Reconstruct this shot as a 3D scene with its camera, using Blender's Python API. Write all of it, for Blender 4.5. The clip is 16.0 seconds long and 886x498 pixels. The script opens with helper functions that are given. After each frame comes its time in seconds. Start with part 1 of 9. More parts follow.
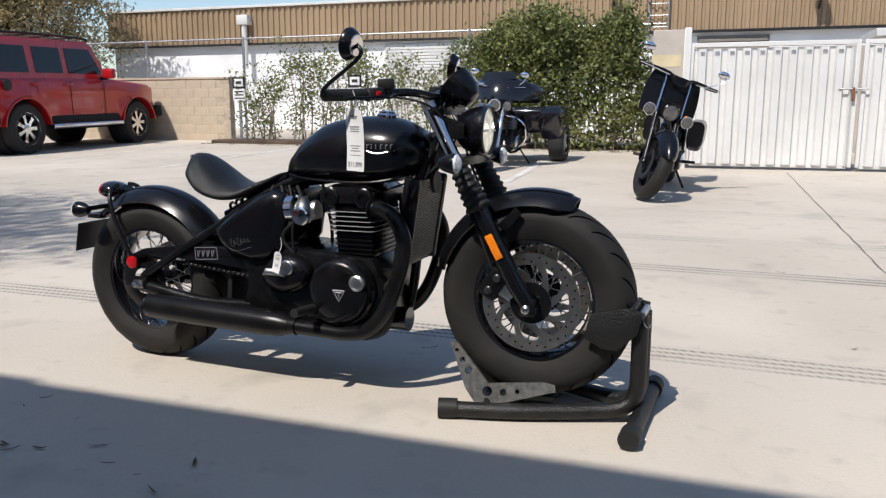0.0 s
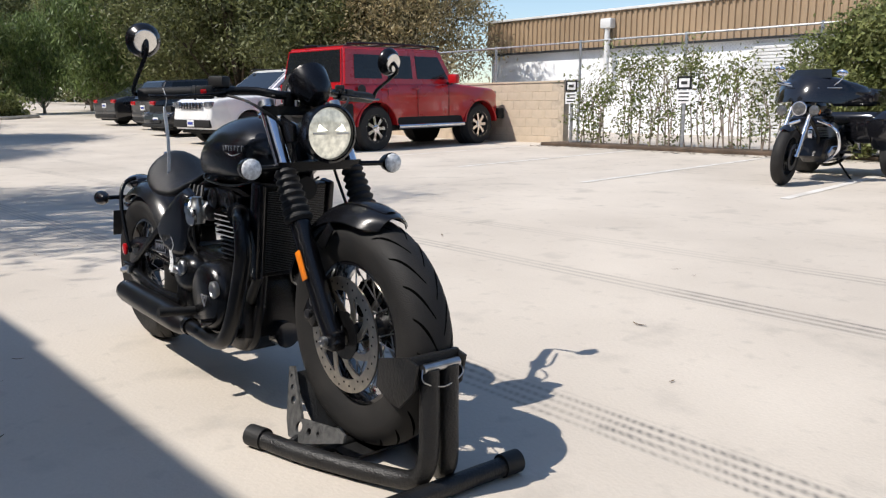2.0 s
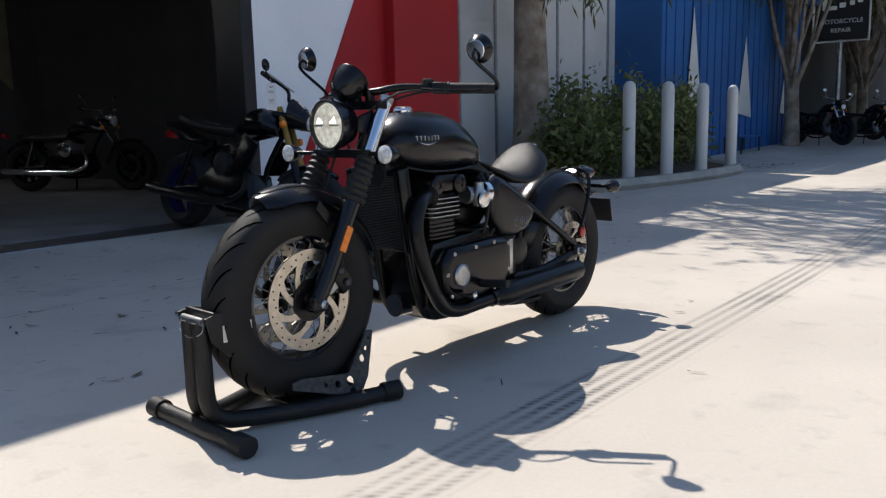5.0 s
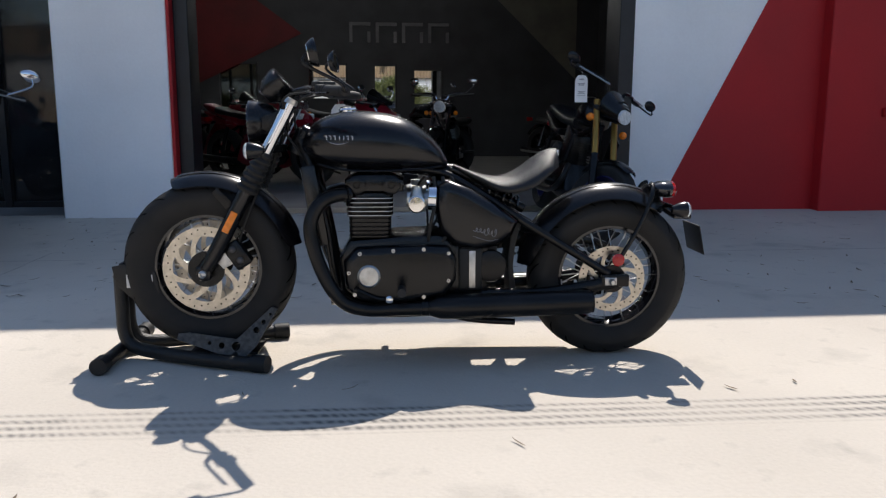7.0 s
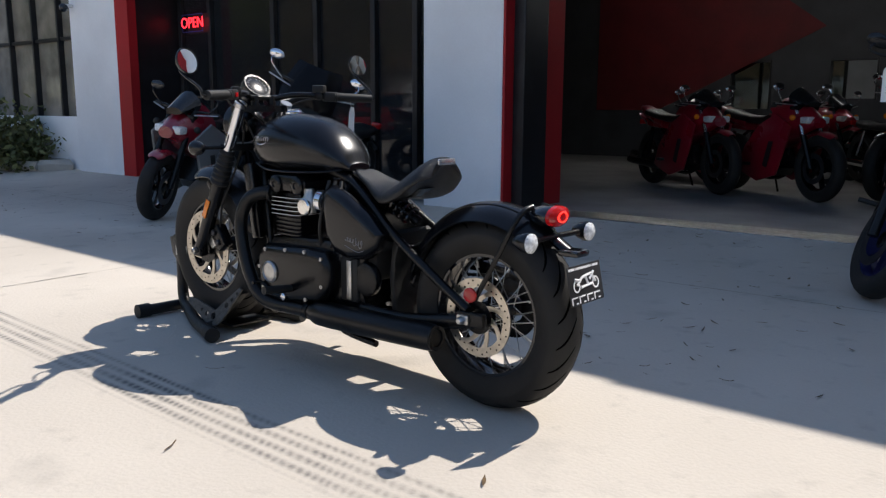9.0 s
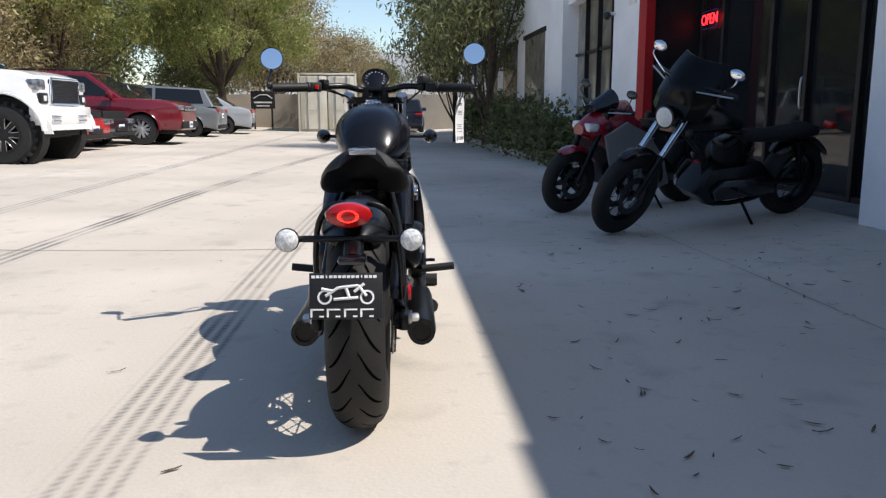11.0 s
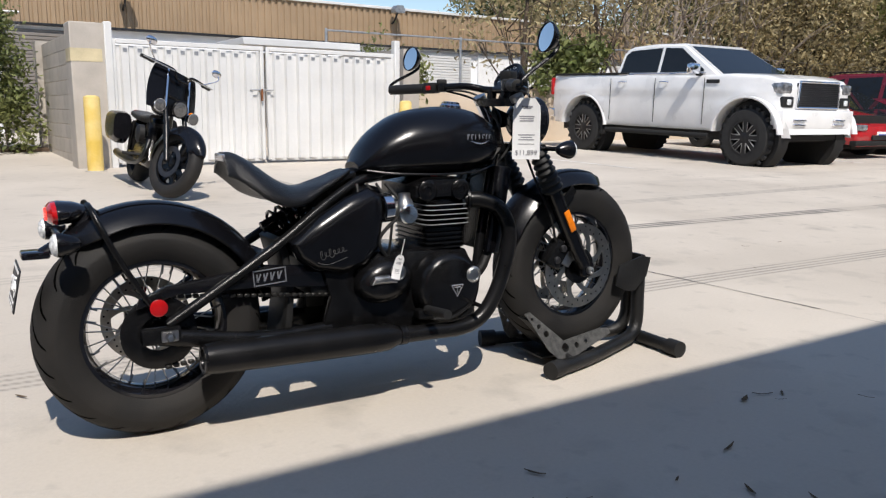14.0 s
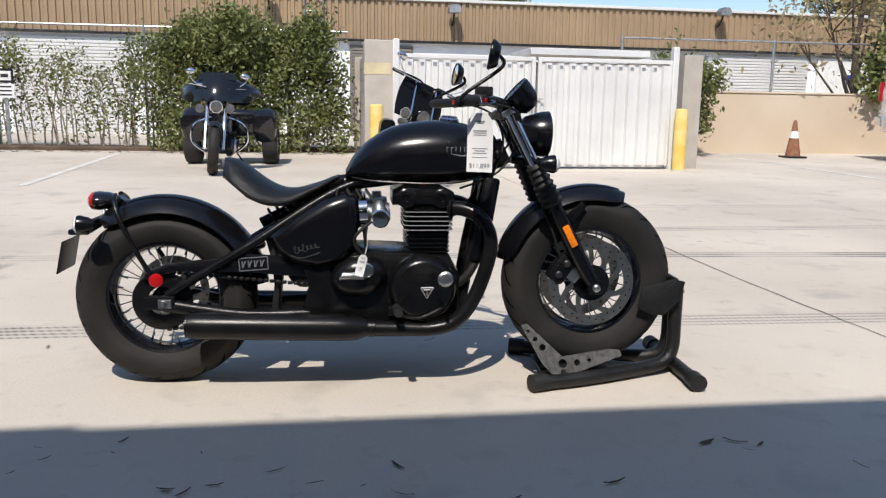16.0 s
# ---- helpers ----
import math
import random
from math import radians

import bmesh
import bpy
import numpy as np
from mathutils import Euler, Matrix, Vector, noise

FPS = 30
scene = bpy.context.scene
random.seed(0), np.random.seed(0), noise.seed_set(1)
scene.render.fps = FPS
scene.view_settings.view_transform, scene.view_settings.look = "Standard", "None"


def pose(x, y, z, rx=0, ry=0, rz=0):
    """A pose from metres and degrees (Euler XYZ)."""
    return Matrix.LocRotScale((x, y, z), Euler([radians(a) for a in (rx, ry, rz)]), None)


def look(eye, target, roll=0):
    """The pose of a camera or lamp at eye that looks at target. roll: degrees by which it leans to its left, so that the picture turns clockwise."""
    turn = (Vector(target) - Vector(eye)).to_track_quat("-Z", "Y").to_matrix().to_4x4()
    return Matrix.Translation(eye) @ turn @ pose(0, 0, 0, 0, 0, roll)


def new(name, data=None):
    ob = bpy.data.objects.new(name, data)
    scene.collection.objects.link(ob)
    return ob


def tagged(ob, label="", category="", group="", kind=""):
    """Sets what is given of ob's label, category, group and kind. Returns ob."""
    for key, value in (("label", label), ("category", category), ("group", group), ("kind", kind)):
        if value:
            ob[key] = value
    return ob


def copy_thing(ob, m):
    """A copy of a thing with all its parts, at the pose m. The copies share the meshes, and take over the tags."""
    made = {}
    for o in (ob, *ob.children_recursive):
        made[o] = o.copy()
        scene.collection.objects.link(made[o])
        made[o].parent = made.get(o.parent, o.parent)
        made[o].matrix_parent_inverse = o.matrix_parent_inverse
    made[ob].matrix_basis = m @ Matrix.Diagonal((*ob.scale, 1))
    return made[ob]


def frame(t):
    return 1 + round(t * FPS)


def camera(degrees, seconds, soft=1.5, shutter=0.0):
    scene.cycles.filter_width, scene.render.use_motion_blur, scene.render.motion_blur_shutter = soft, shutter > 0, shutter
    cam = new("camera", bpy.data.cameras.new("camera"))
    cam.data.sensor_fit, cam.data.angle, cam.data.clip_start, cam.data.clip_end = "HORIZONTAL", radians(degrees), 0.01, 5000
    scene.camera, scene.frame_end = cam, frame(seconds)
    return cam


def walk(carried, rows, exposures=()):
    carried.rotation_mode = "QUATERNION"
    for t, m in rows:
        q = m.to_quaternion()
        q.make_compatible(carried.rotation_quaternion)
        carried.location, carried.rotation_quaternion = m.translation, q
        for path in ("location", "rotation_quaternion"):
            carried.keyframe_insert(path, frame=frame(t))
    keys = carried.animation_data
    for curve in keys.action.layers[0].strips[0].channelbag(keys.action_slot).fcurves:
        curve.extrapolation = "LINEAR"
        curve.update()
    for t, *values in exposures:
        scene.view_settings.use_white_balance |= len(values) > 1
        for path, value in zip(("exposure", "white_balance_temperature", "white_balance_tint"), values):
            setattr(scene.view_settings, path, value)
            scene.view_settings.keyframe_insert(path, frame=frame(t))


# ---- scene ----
cam = camera(58.5, 16.0, soft=1.25)
PATH = [
    (0, (2.215, -2.394, 0.964), (1.449, -0.58, 0.613), -0.0),
    (0.5, (2.564, -2.109, 0.947), (1.563, -0.413, 0.596), 0.1),
    (1, (2.858, -1.807, 0.954), (1.621, -0.274, 0.607), 0.1),
    (1.5, (3.1, -1.478, 0.95), (1.673, -0.119, 0.606), 0.1),
    (2, (3.313, -1.127, 0.957), (1.773, 0.101, 0.613), 0.3),
    (2.5, (3.545, -0.728, 0.919), (1.776, 0.143, 0.581), 0.1),
    (3, (3.709, -0.167, 0.913), (1.79, 0.286, 0.575), 0.6),
    (3.5, (3.742, 0.393, 0.865), (1.767, 0.355, 0.554), -1.1),
    (4, (3.64, 0.929, 0.834), (1.73, 0.416, 0.539), 0.1),
    (4.5, (3.385, 1.529, 0.867), (1.659, 0.567, 0.558), -0.6),
    (7, (0.717, 3.015, 0.931), (0.666, 1.045, 0.592), 0.2),
    (7.5, (0.062, 2.952, 0.957), (0.343, 1.003, 0.608), 0.25),
    (8, (-0.53, 2.718, 0.961), (0.121, 0.86, 0.61), 0.25),
    (10.5, (-2.29, 0.33, 0.912), (-0.362, -0.078, 0.574), 0.2),
    (11, (-2.239, -0.228, 0.902), (-0.268, -0.248, 0.563), -0.0),
    (11.5, (-2.119, -0.759, 0.884), (-0.176, -0.428, 0.547), 0.0),
    (12, (-1.846, -1.217, 0.888), (-0.011, -0.498, 0.546), 0.5),
    (12.5, (-1.517, -1.652, 0.898), (0.163, -0.62, 0.56), 0.4),
    (13, (-1.097, -1.979, 0.898), (0.372, -0.665, 0.559), 0.3),
    (13.5, (-0.699, -2.21, 0.935), (0.571, -0.702, 0.595), 0.5),
    (14, (-0.363, -2.329, 0.92), (0.611, -0.616, 0.579), 0.6),
    (14.5, (-0.052, -2.456, 0.962), (0.787, -0.672, 0.622), 0.7),
    (15, (0.25, -2.64, 0.958), (0.783, -0.743, 0.619), 0.8),
    (15.5, (0.538, -2.796, 0.972), (0.818, -0.845, 0.635), 0.9),
    (16, (0.735, -2.834, 0.961), (0.904, -0.87, 0.624), 0.9),
]
walk(cam, [(t, look(eye, target, roll)) for t, eye, target, roll in PATH],
     [(0, 0.1), (0.5, 0.22), (2, 0.24), (4, 0.26), (4.5, 0.34), (7, 0.33), (8, 0.34), (10.5, 0.36), (11.5, 0.26), (12.5, 0.22), (13.5, 0.09), (14.5, 0.09), (16, 0.13)])

# ---- light ----
SUN = Vector((-0.195, -0.725, 1.0)).normalized()
sun_data = bpy.data.lights.new("sun", "SUN")
sun_data.energy, sun_data.angle, sun_data.color = 4.45, radians(0.55), (1.0, 0.935, 0.868)
sun = new("sun", sun_data)
sun.matrix_world = look(SUN * 60, (0, 0, 0))
world = bpy.data.worlds.new("sky")
scene.world = world
world.use_nodes = True
sky = world.node_tree.nodes.new("ShaderNodeTexSky")
sky.sky_type, sky.sun_disc = "NISHITA", False
sky.sun_elevation, sky.sun_rotation = math.asin(SUN.z), math.atan2(SUN.x, SUN.y)
sky.air_density, sky.dust_density, sky.ozone_density = 1.0, 0.3, 1.5
back = world.node_tree.nodes["Background"]
world.node_tree.links.new(sky.outputs[0], back.inputs[0])
back.inputs[1].default_value = 0.131


# ---- materials ----
def shade(c, k):
    return (min(c[0] * k, 1), min(c[1] * k, 1), min(c[2] * k, 1), 1)


def M(name, col, rough=0.5, metal=0.0, var=0.12, scale=6.0, bump=0.0, bscale=80.0, coat=0.0, col2=None, emit=0.0, trans=0.0, rand=0.0, ior=1.45):
    """A material with two scales of variation in colour and roughness and a fine relief."""
    m = bpy.data.materials.new(name)
    m.use_nodes = True
    nt = m.node_tree
    N, L = nt.nodes, nt.links
    p = N["Principled BSDF"]
    p.inputs["Metallic"].default_value = metal
    p.inputs["IOR"].default_value = ior
    p.inputs["Coat Weight"].default_value = coat
    p.inputs["Coat Roughness"].default_value = 0.06
    p.inputs["Transmission Weight"].default_value = trans
    co = N.new("ShaderNodeTexCoord")
    n1, n2 = N.new("ShaderNodeTexNoise"), N.new("ShaderNodeTexNoise")
    n1.inputs["Scale"].default_value, n1.inputs["Detail"].default_value = scale, 6
    n2.inputs["Scale"].default_value, n2.inputs["Detail"].default_value = bscale, 3
    for n in (n1, n2):
        L.new(co.outputs["Object"], n.inputs["Vector"])
    mix = N.new("ShaderNodeMix")
    mix.data_type = "RGBA"
    c2 = col2 if col2 else tuple(c * (1 + var) for c in col)
    mix.inputs[6].default_value, mix.inputs[7].default_value = shade(col, 1 - (0 if col2 else var)), shade(c2, 1)
    ramp = N.new("ShaderNodeMapRange")
    ramp.inputs[1].default_value, ramp.inputs[2].default_value = 0.35, 0.65
    L.new(n1.outputs[0], ramp.inputs[0])
    L.new(ramp.outputs[0], mix.inputs[0])
    fine = N.new("ShaderNodeMix")
    fine.data_type, fine.blend_type = "RGBA", "MULTIPLY"
    fine.inputs[0].default_value = 1.0
    k = N.new("ShaderNodeMapRange")
    k.inputs[3].default_value, k.inputs[4].default_value = 1 - var * 0.6, 1 + var * 0.4
    L.new(n2.outputs[0], k.inputs[0])
    L.new(mix.outputs[2], fine.inputs[6])
    L.new(k.outputs[0], fine.inputs[7])
    last = fine.outputs[2]
    if rand:
        info, hs = N.new("ShaderNodeObjectInfo"), N.new("ShaderNodeHueSaturation")
        r = N.new("ShaderNodeMapRange")
        r.inputs[3].default_value, r.inputs[4].default_value = 1 - rand, 1 + rand
        L.new(info.outputs["Random"], r.inputs[0])
        L.new(r.outputs[0], hs.inputs["Value"])
        L.new(last, hs.inputs["Color"])
        last = hs.outputs[0]
    L.new(last, p.inputs["Base Color"])
    rr = N.new("ShaderNodeMapRange")
    rr.inputs[3].default_value, rr.inputs[4].default_value = max(rough * 0.82, 0.0), min(rough * 1.2, 1)
    L.new(n1.outputs[0], rr.inputs[0])
    L.new(rr.outputs[0], p.inputs["Roughness"])
    if bump:
        b = N.new("ShaderNodeBump")
        b.inputs["Strength"].default_value, b.inputs["Distance"].default_value = min(bump, 1), 0.004 * max(bump, 1)
        L.new(n2.outputs[0], b.inputs["Height"])
        L.new(b.outputs[0], p.inputs["Normal"])
    if emit:
        L.new(last, p.inputs["Emission Color"])
        p.inputs["Emission Strength"].default_value = emit
    return m


def leafy(name, col, col2, rough=0.55, trans=0.38):
    """Leaves that differ clump by clump."""
    m = M(name, col, rough, 0, 0.25, 1.5, 0, 30, col2=col2)
    nt = m.node_tree
    N, L = nt.nodes, nt.links
    p = N["Principled BSDF"]
    src = p.inputs["Base Color"].links[0].from_socket
    geo, hs, r = N.new("ShaderNodeNewGeometry"), N.new("ShaderNodeHueSaturation"), N.new("ShaderNodeMapRange")
    r.inputs[3].default_value, r.inputs[4].default_value = 0.45, 1.55
    L.new(geo.outputs["Random Per Island"], r.inputs[0])
    L.new(r.outputs[0], hs.inputs["Value"])
    L.new(src, hs.inputs["Color"])
    L.new(hs.outputs[0], p.inputs["Base Color"])
    tr, mx = N.new("ShaderNodeBsdfTranslucent"), N.new("ShaderNodeMixShader")
    mx.inputs[0].default_value = trans
    L.new(hs.outputs[0], tr.inputs[0])
    L.new(p.outputs[0], mx.inputs[1])
    L.new(tr.outputs[0], mx.inputs[2])
    L.new(mx.outputs[0], N["Material Output"].inputs[0])
    return m


def glass(name, tint=(0.02, 0.025, 0.03), clear=0.0):
    """Window glass: dark and glossy, or partly see-through."""
    m = M(name, tint, 0.03, 0, 0.05)
    p = m.node_tree.nodes["Principled BSDF"]
    if clear:
        N, L = m.node_tree.nodes, m.node_tree.links
        t, mx = N.new("ShaderNodeBsdfTransparent"), N.new("ShaderNodeMixShader")
        t.inputs[0].default_value = (0.8, 0.86, 0.86, 1)
        mx.inputs[0].default_value = clear
        L.new(p.outputs[0], mx.inputs[1])
        L.new(t.outputs[0], mx.inputs[2])
        L.new(mx.outputs[0], N["Material Output"].inputs[0])
    return m


BLACK_SATIN = M("satin black paint", (0.0045, 0.0046, 0.006), 0.235, 0, 0.25, 5, 0.03, 400)
BLACK_GLOSS = M("gloss black paint", (0.008, 0.008, 0.01), 0.12, 0, 0.2, 4, coat=0.6)
BLACK_METAL = M("black powder coat", (0.006, 0.006, 0.0065), 0.25, 0, 0.3, 20, 0.15, 500, ior=1.36)
BLACK_ENGINE = M("black engine casting", (0.0055, 0.0055, 0.006), 0.2, 0, 0.3, 18, 0.12, 350, ior=1.4)
EXHAUST = M("matt black exhaust", (0.007, 0.007, 0.0075), 0.29, 0, 0.3, 9, 0.1, 300, ior=1.35)
RUBBER = M("tyre rubber", (0.0125, 0.0122, 0.012), 0.66, 0, 0.3, 9, 0.3, 300, col2=(0.021, 0.0195, 0.018), ior=1.38)
GROOVE = M("tyre groove", (0.0015, 0.0015, 0.0015), 0.95, ior=1.1)
LEATHER = M("black leather", (0.008, 0.008, 0.0085), 0.38, 0, 0.3, 25, 0.5, 420)
CHROME = M("chrome", (0.75, 0.76, 0.8), 0.08, 1, 0.05, 20)
STEEL = M("brushed steel", (0.5, 0.5, 0.5), 0.3, 1, 0.15, 40, 0.1, 300)
ALU = M("cast aluminium", (0.5, 0.5, 0.49), 0.36, 1, 0.2, 25, 0.2, 300)
DISC = M("brake disc steel", (0.52, 0.475, 0.405), 0.3, 1.0, 0.15, 30, 0.1, 200)
FINEDGE = M("machined fin edge", (0.5, 0.5, 0.5), 0.35, 0.35, 0.15, 30)
RED_LENS = M("red lens", (0.42, 0.008, 0.01), 0.12, 0, 0.1, 30, coat=0.5)
RED_LIT = M("lit red lamp", (1.0, 0.03, 0.02), 0.15, 0, 0.15, 60, emit=2.2)
ORANGE = M("orange reflector", (0.85, 0.22, 0.01), 0.2, 0, 0.1, 60, coat=0.4)
CLEAR_LENS = M("clear ribbed lens", (0.75, 0.77, 0.78), 0.16, 0, 0.25, 120, 0.6, 180, coat=0.6)
LAMP_LENS = M("lit headlamp lens", (0.5, 0.48, 0.4), 0.12, 0.45, 0.25, 45, 0.5, 110, emit=0.5, coat=0.6, col2=(0.88, 0.85, 0.72))
LAMP_HOT = M("headlamp beam", (1.0, 0.94, 0.78), 0.2, 0, 0.05, 30, emit=5.0)
MIRROR = M("mirror glass", (0.86, 0.88, 0.9), 0.01, 1, 0.02)
PAPER = M("white card", (0.8, 0.8, 0.79), 0.6, 0, 0.05, 9)
INK = M("black print", (0.03, 0.03, 0.03), 0.7)
WHITE_INK = M("white print", (0.8, 0.8, 0.8), 0.5)
SILVER_INK = M("silver emblem", (0.6, 0.6, 0.62), 0.25, 0.8, 0.1)
STANDBLACK = M("wrinkle black stand paint", (0.009, 0.009, 0.009), 0.45, 0, 0.35, 14, 0.6, 160)
WHITE_WALL = M("white painted render", (0.89, 0.9, 0.915), 0.75, 0, 0.07, 0.8, 0.25, 45)
RED_WALL = M("red painted render", (0.42, 0.012, 0.016), 0.6, 0, 0.12, 0.9, 0.25, 45)
BLUE_WALL = M("blue painted metal", (0.02, 0.12, 0.36), 0.5, 0, 0.15, 0.8, 0.1, 30)
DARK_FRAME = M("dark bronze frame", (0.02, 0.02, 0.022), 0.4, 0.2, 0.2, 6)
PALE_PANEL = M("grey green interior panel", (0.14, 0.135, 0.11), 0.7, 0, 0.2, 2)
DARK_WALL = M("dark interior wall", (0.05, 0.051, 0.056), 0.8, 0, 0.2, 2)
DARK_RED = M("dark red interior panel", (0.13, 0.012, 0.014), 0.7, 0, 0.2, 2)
SHOWFLOOR = M("interior concrete", (0.26, 0.25, 0.24), 0.5, 0, 0.2, 2, 0.1, 60)
SHOPMIRROR = M("reflecting back window", (0.55, 0.57, 0.57), 0.02, 1, 0.04)
GLASS = glass("dark window glass")
SHOPGLASS = glass("shop window glass", (0.02, 0.022, 0.025), 0.25)
TANBLOCK = M("tan block", (0.53, 0.435, 0.325), 0.9, 0, 0.1, 3, 0.6, 60, rand=0.025)
GREYBLOCK = M("grey block", (0.45, 0.41, 0.36), 0.9, 0, 0.1, 3, 0.6, 60, rand=0.07)
TANSTUCCO = M("tan stucco", (0.56, 0.45, 0.33), 0.92, 0, 0.14, 0.7, 0.5, 60, col2=(0.62, 0.52, 0.4))
TAUPE = M("grey brown stucco", (0.36, 0.31, 0.25), 0.92, 0, 0.16, 0.9, 0.5, 60, col2=(0.42, 0.37, 0.3))
MORTAR = M("mortar", (0.46, 0.385, 0.295), 0.95, 0, 0.15, 8, 0.4, 90)
BROWN_SIDING = M("brown ribbed siding", (0.33, 0.235, 0.145), 0.6, 0, 0.1, 0.5, 0.1, 30)
WHITE_METAL = M("white painted steel", (0.68, 0.68, 0.665), 0.45, 0, 0.07, 1.2, 0.1, 30)
GALV = M("galvanised steel", (0.42, 0.43, 0.44), 0.45, 0.8, 0.2, 12)
RUST = M("rust", (0.22, 0.09, 0.04), 0.9, 0, 0.4, 12, 0.4, 80)
YELLOW = M("yellow bollard paint", (0.72, 0.5, 0.1), 0.55, 0, 0.15, 4, 0.2, 50, col2=(0.8, 0.62, 0.25))
BEIGE_STEEL = M("beige container paint", (0.56, 0.52, 0.42), 0.6, 0, 0.15, 2.5, 0.1, 30, col2=(0.62, 0.6, 0.52))
CONE_ORANGE = M("faded cone", (0.25, 0.11, 0.06), 0.7, 0, 0.3, 14)
BARK = M("peeling bark", (0.2, 0.15, 0.11), 0.95, 0, 0.3, 4, 1.0, 20, col2=(0.42, 0.36, 0.3))
BARK_DARK = M("dark bark", (0.09, 0.065, 0.045), 0.95, 0, 0.35, 5, 1.0, 24)
SOIL = M("planter soil", (0.09, 0.062, 0.042), 0.98, 0, 0.35, 5, 1.0, 60)
ASPHALT = M("asphalt", (0.06, 0.06, 0.06), 0.9, 0, 0.2, 3, 0.5, 120)
KERB = M("concrete kerb", (0.44, 0.41, 0.36), 0.9, 0, 0.15, 3, 0.5, 60)
LINE = M("worn white line", (0.7, 0.68, 0.64), 0.8, 0, 0.1, 4, col2=(0.56, 0.53, 0.48))
CRACK = M("dark joint", (0.17, 0.155, 0.14), 0.95, 0, 0.3, 9)
DRYLEAF = M("dry leaf", (0.12, 0.075, 0.035), 0.85, 0, 0.35, 30, rand=0.5)
LEAF_HEDGE = leafy("hedge leaves", (0.135, 0.165, 0.05), (0.25, 0.265, 0.1))
LEAF_DRY = leafy("olive brown leaves", (0.28, 0.23, 0.115), (0.43, 0.35, 0.19))
LEAF_PINE = leafy("pine needles", (0.19, 0.22, 0.06), (0.37, 0.37, 0.12))
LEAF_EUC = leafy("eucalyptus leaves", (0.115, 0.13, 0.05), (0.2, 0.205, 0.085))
LEAF_WILLOW = leafy("willow leaves", (0.12, 0.17, 0.05), (0.18, 0.23, 0.08))
SIGN_BLACK = M("black sign", (0.015, 0.015, 0.016), 0.5)
BLUE_TRIM = M("blue trim", (0.03, 0.06, 0.35), 0.35)
PLASTIC = M("black plastic", (0.011, 0.011, 0.011), 0.6, 0, 0.25, 20, 0.1, 200)
NEON = M("red neon", (1.0, 0.02, 0.03), 0.4, emit=3.0)
CEIL_LAMP = M("fluorescent tube", (1, 0.98, 0.95), 0.5, emit=26.0)
FADED_YELLOW = M("faded yellow paint", (0.58, 0.5, 0.32), 0.8, 0, 0.2, 3)
CHAIN = M("oiled chain", (0.05, 0.048, 0.045), 0.4, 0.8, 0.3, 40)
CORE = M("radiator core", (0.075, 0.075, 0.075), 0.42, 0.6, 0.2, 40)
WORN_STEEL = M("worn black steel plate", (0.05, 0.05, 0.05), 0.55, 0.3, 0.5, 60, 0.6, 350, col2=(0.11, 0.11, 0.106))
TAG_INK = M("faded tag print", (0.24, 0.24, 0.26), 0.7)
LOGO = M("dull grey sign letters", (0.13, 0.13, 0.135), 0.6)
ALLOY = M("bright alloy", (0.62, 0.63, 0.64), 0.34, 0.65, 0.15, 30)
DARK_DISC = M("shaded dark brake disc", (0.06, 0.06, 0.065), 0.35, 0.7, 0.2, 30)
LAMP_GLASS = M("clear car lamp glass", (0.3, 0.31, 0.33), 0.1, 0.55, 0.5, 14, 0.2, 60, coat=0.7)
# the light that the office panes reflect is put into this pale base colour
PALE_REFLECTION_GLASS = M("window glass with a pale reflection painted in", (0.24, 0.22, 0.18), 0.09, 0, 0.25, 3)
POLISHED = M("polished aluminium", (0.8, 0.79, 0.76), 0.16, 1.0, 0.08, 40)


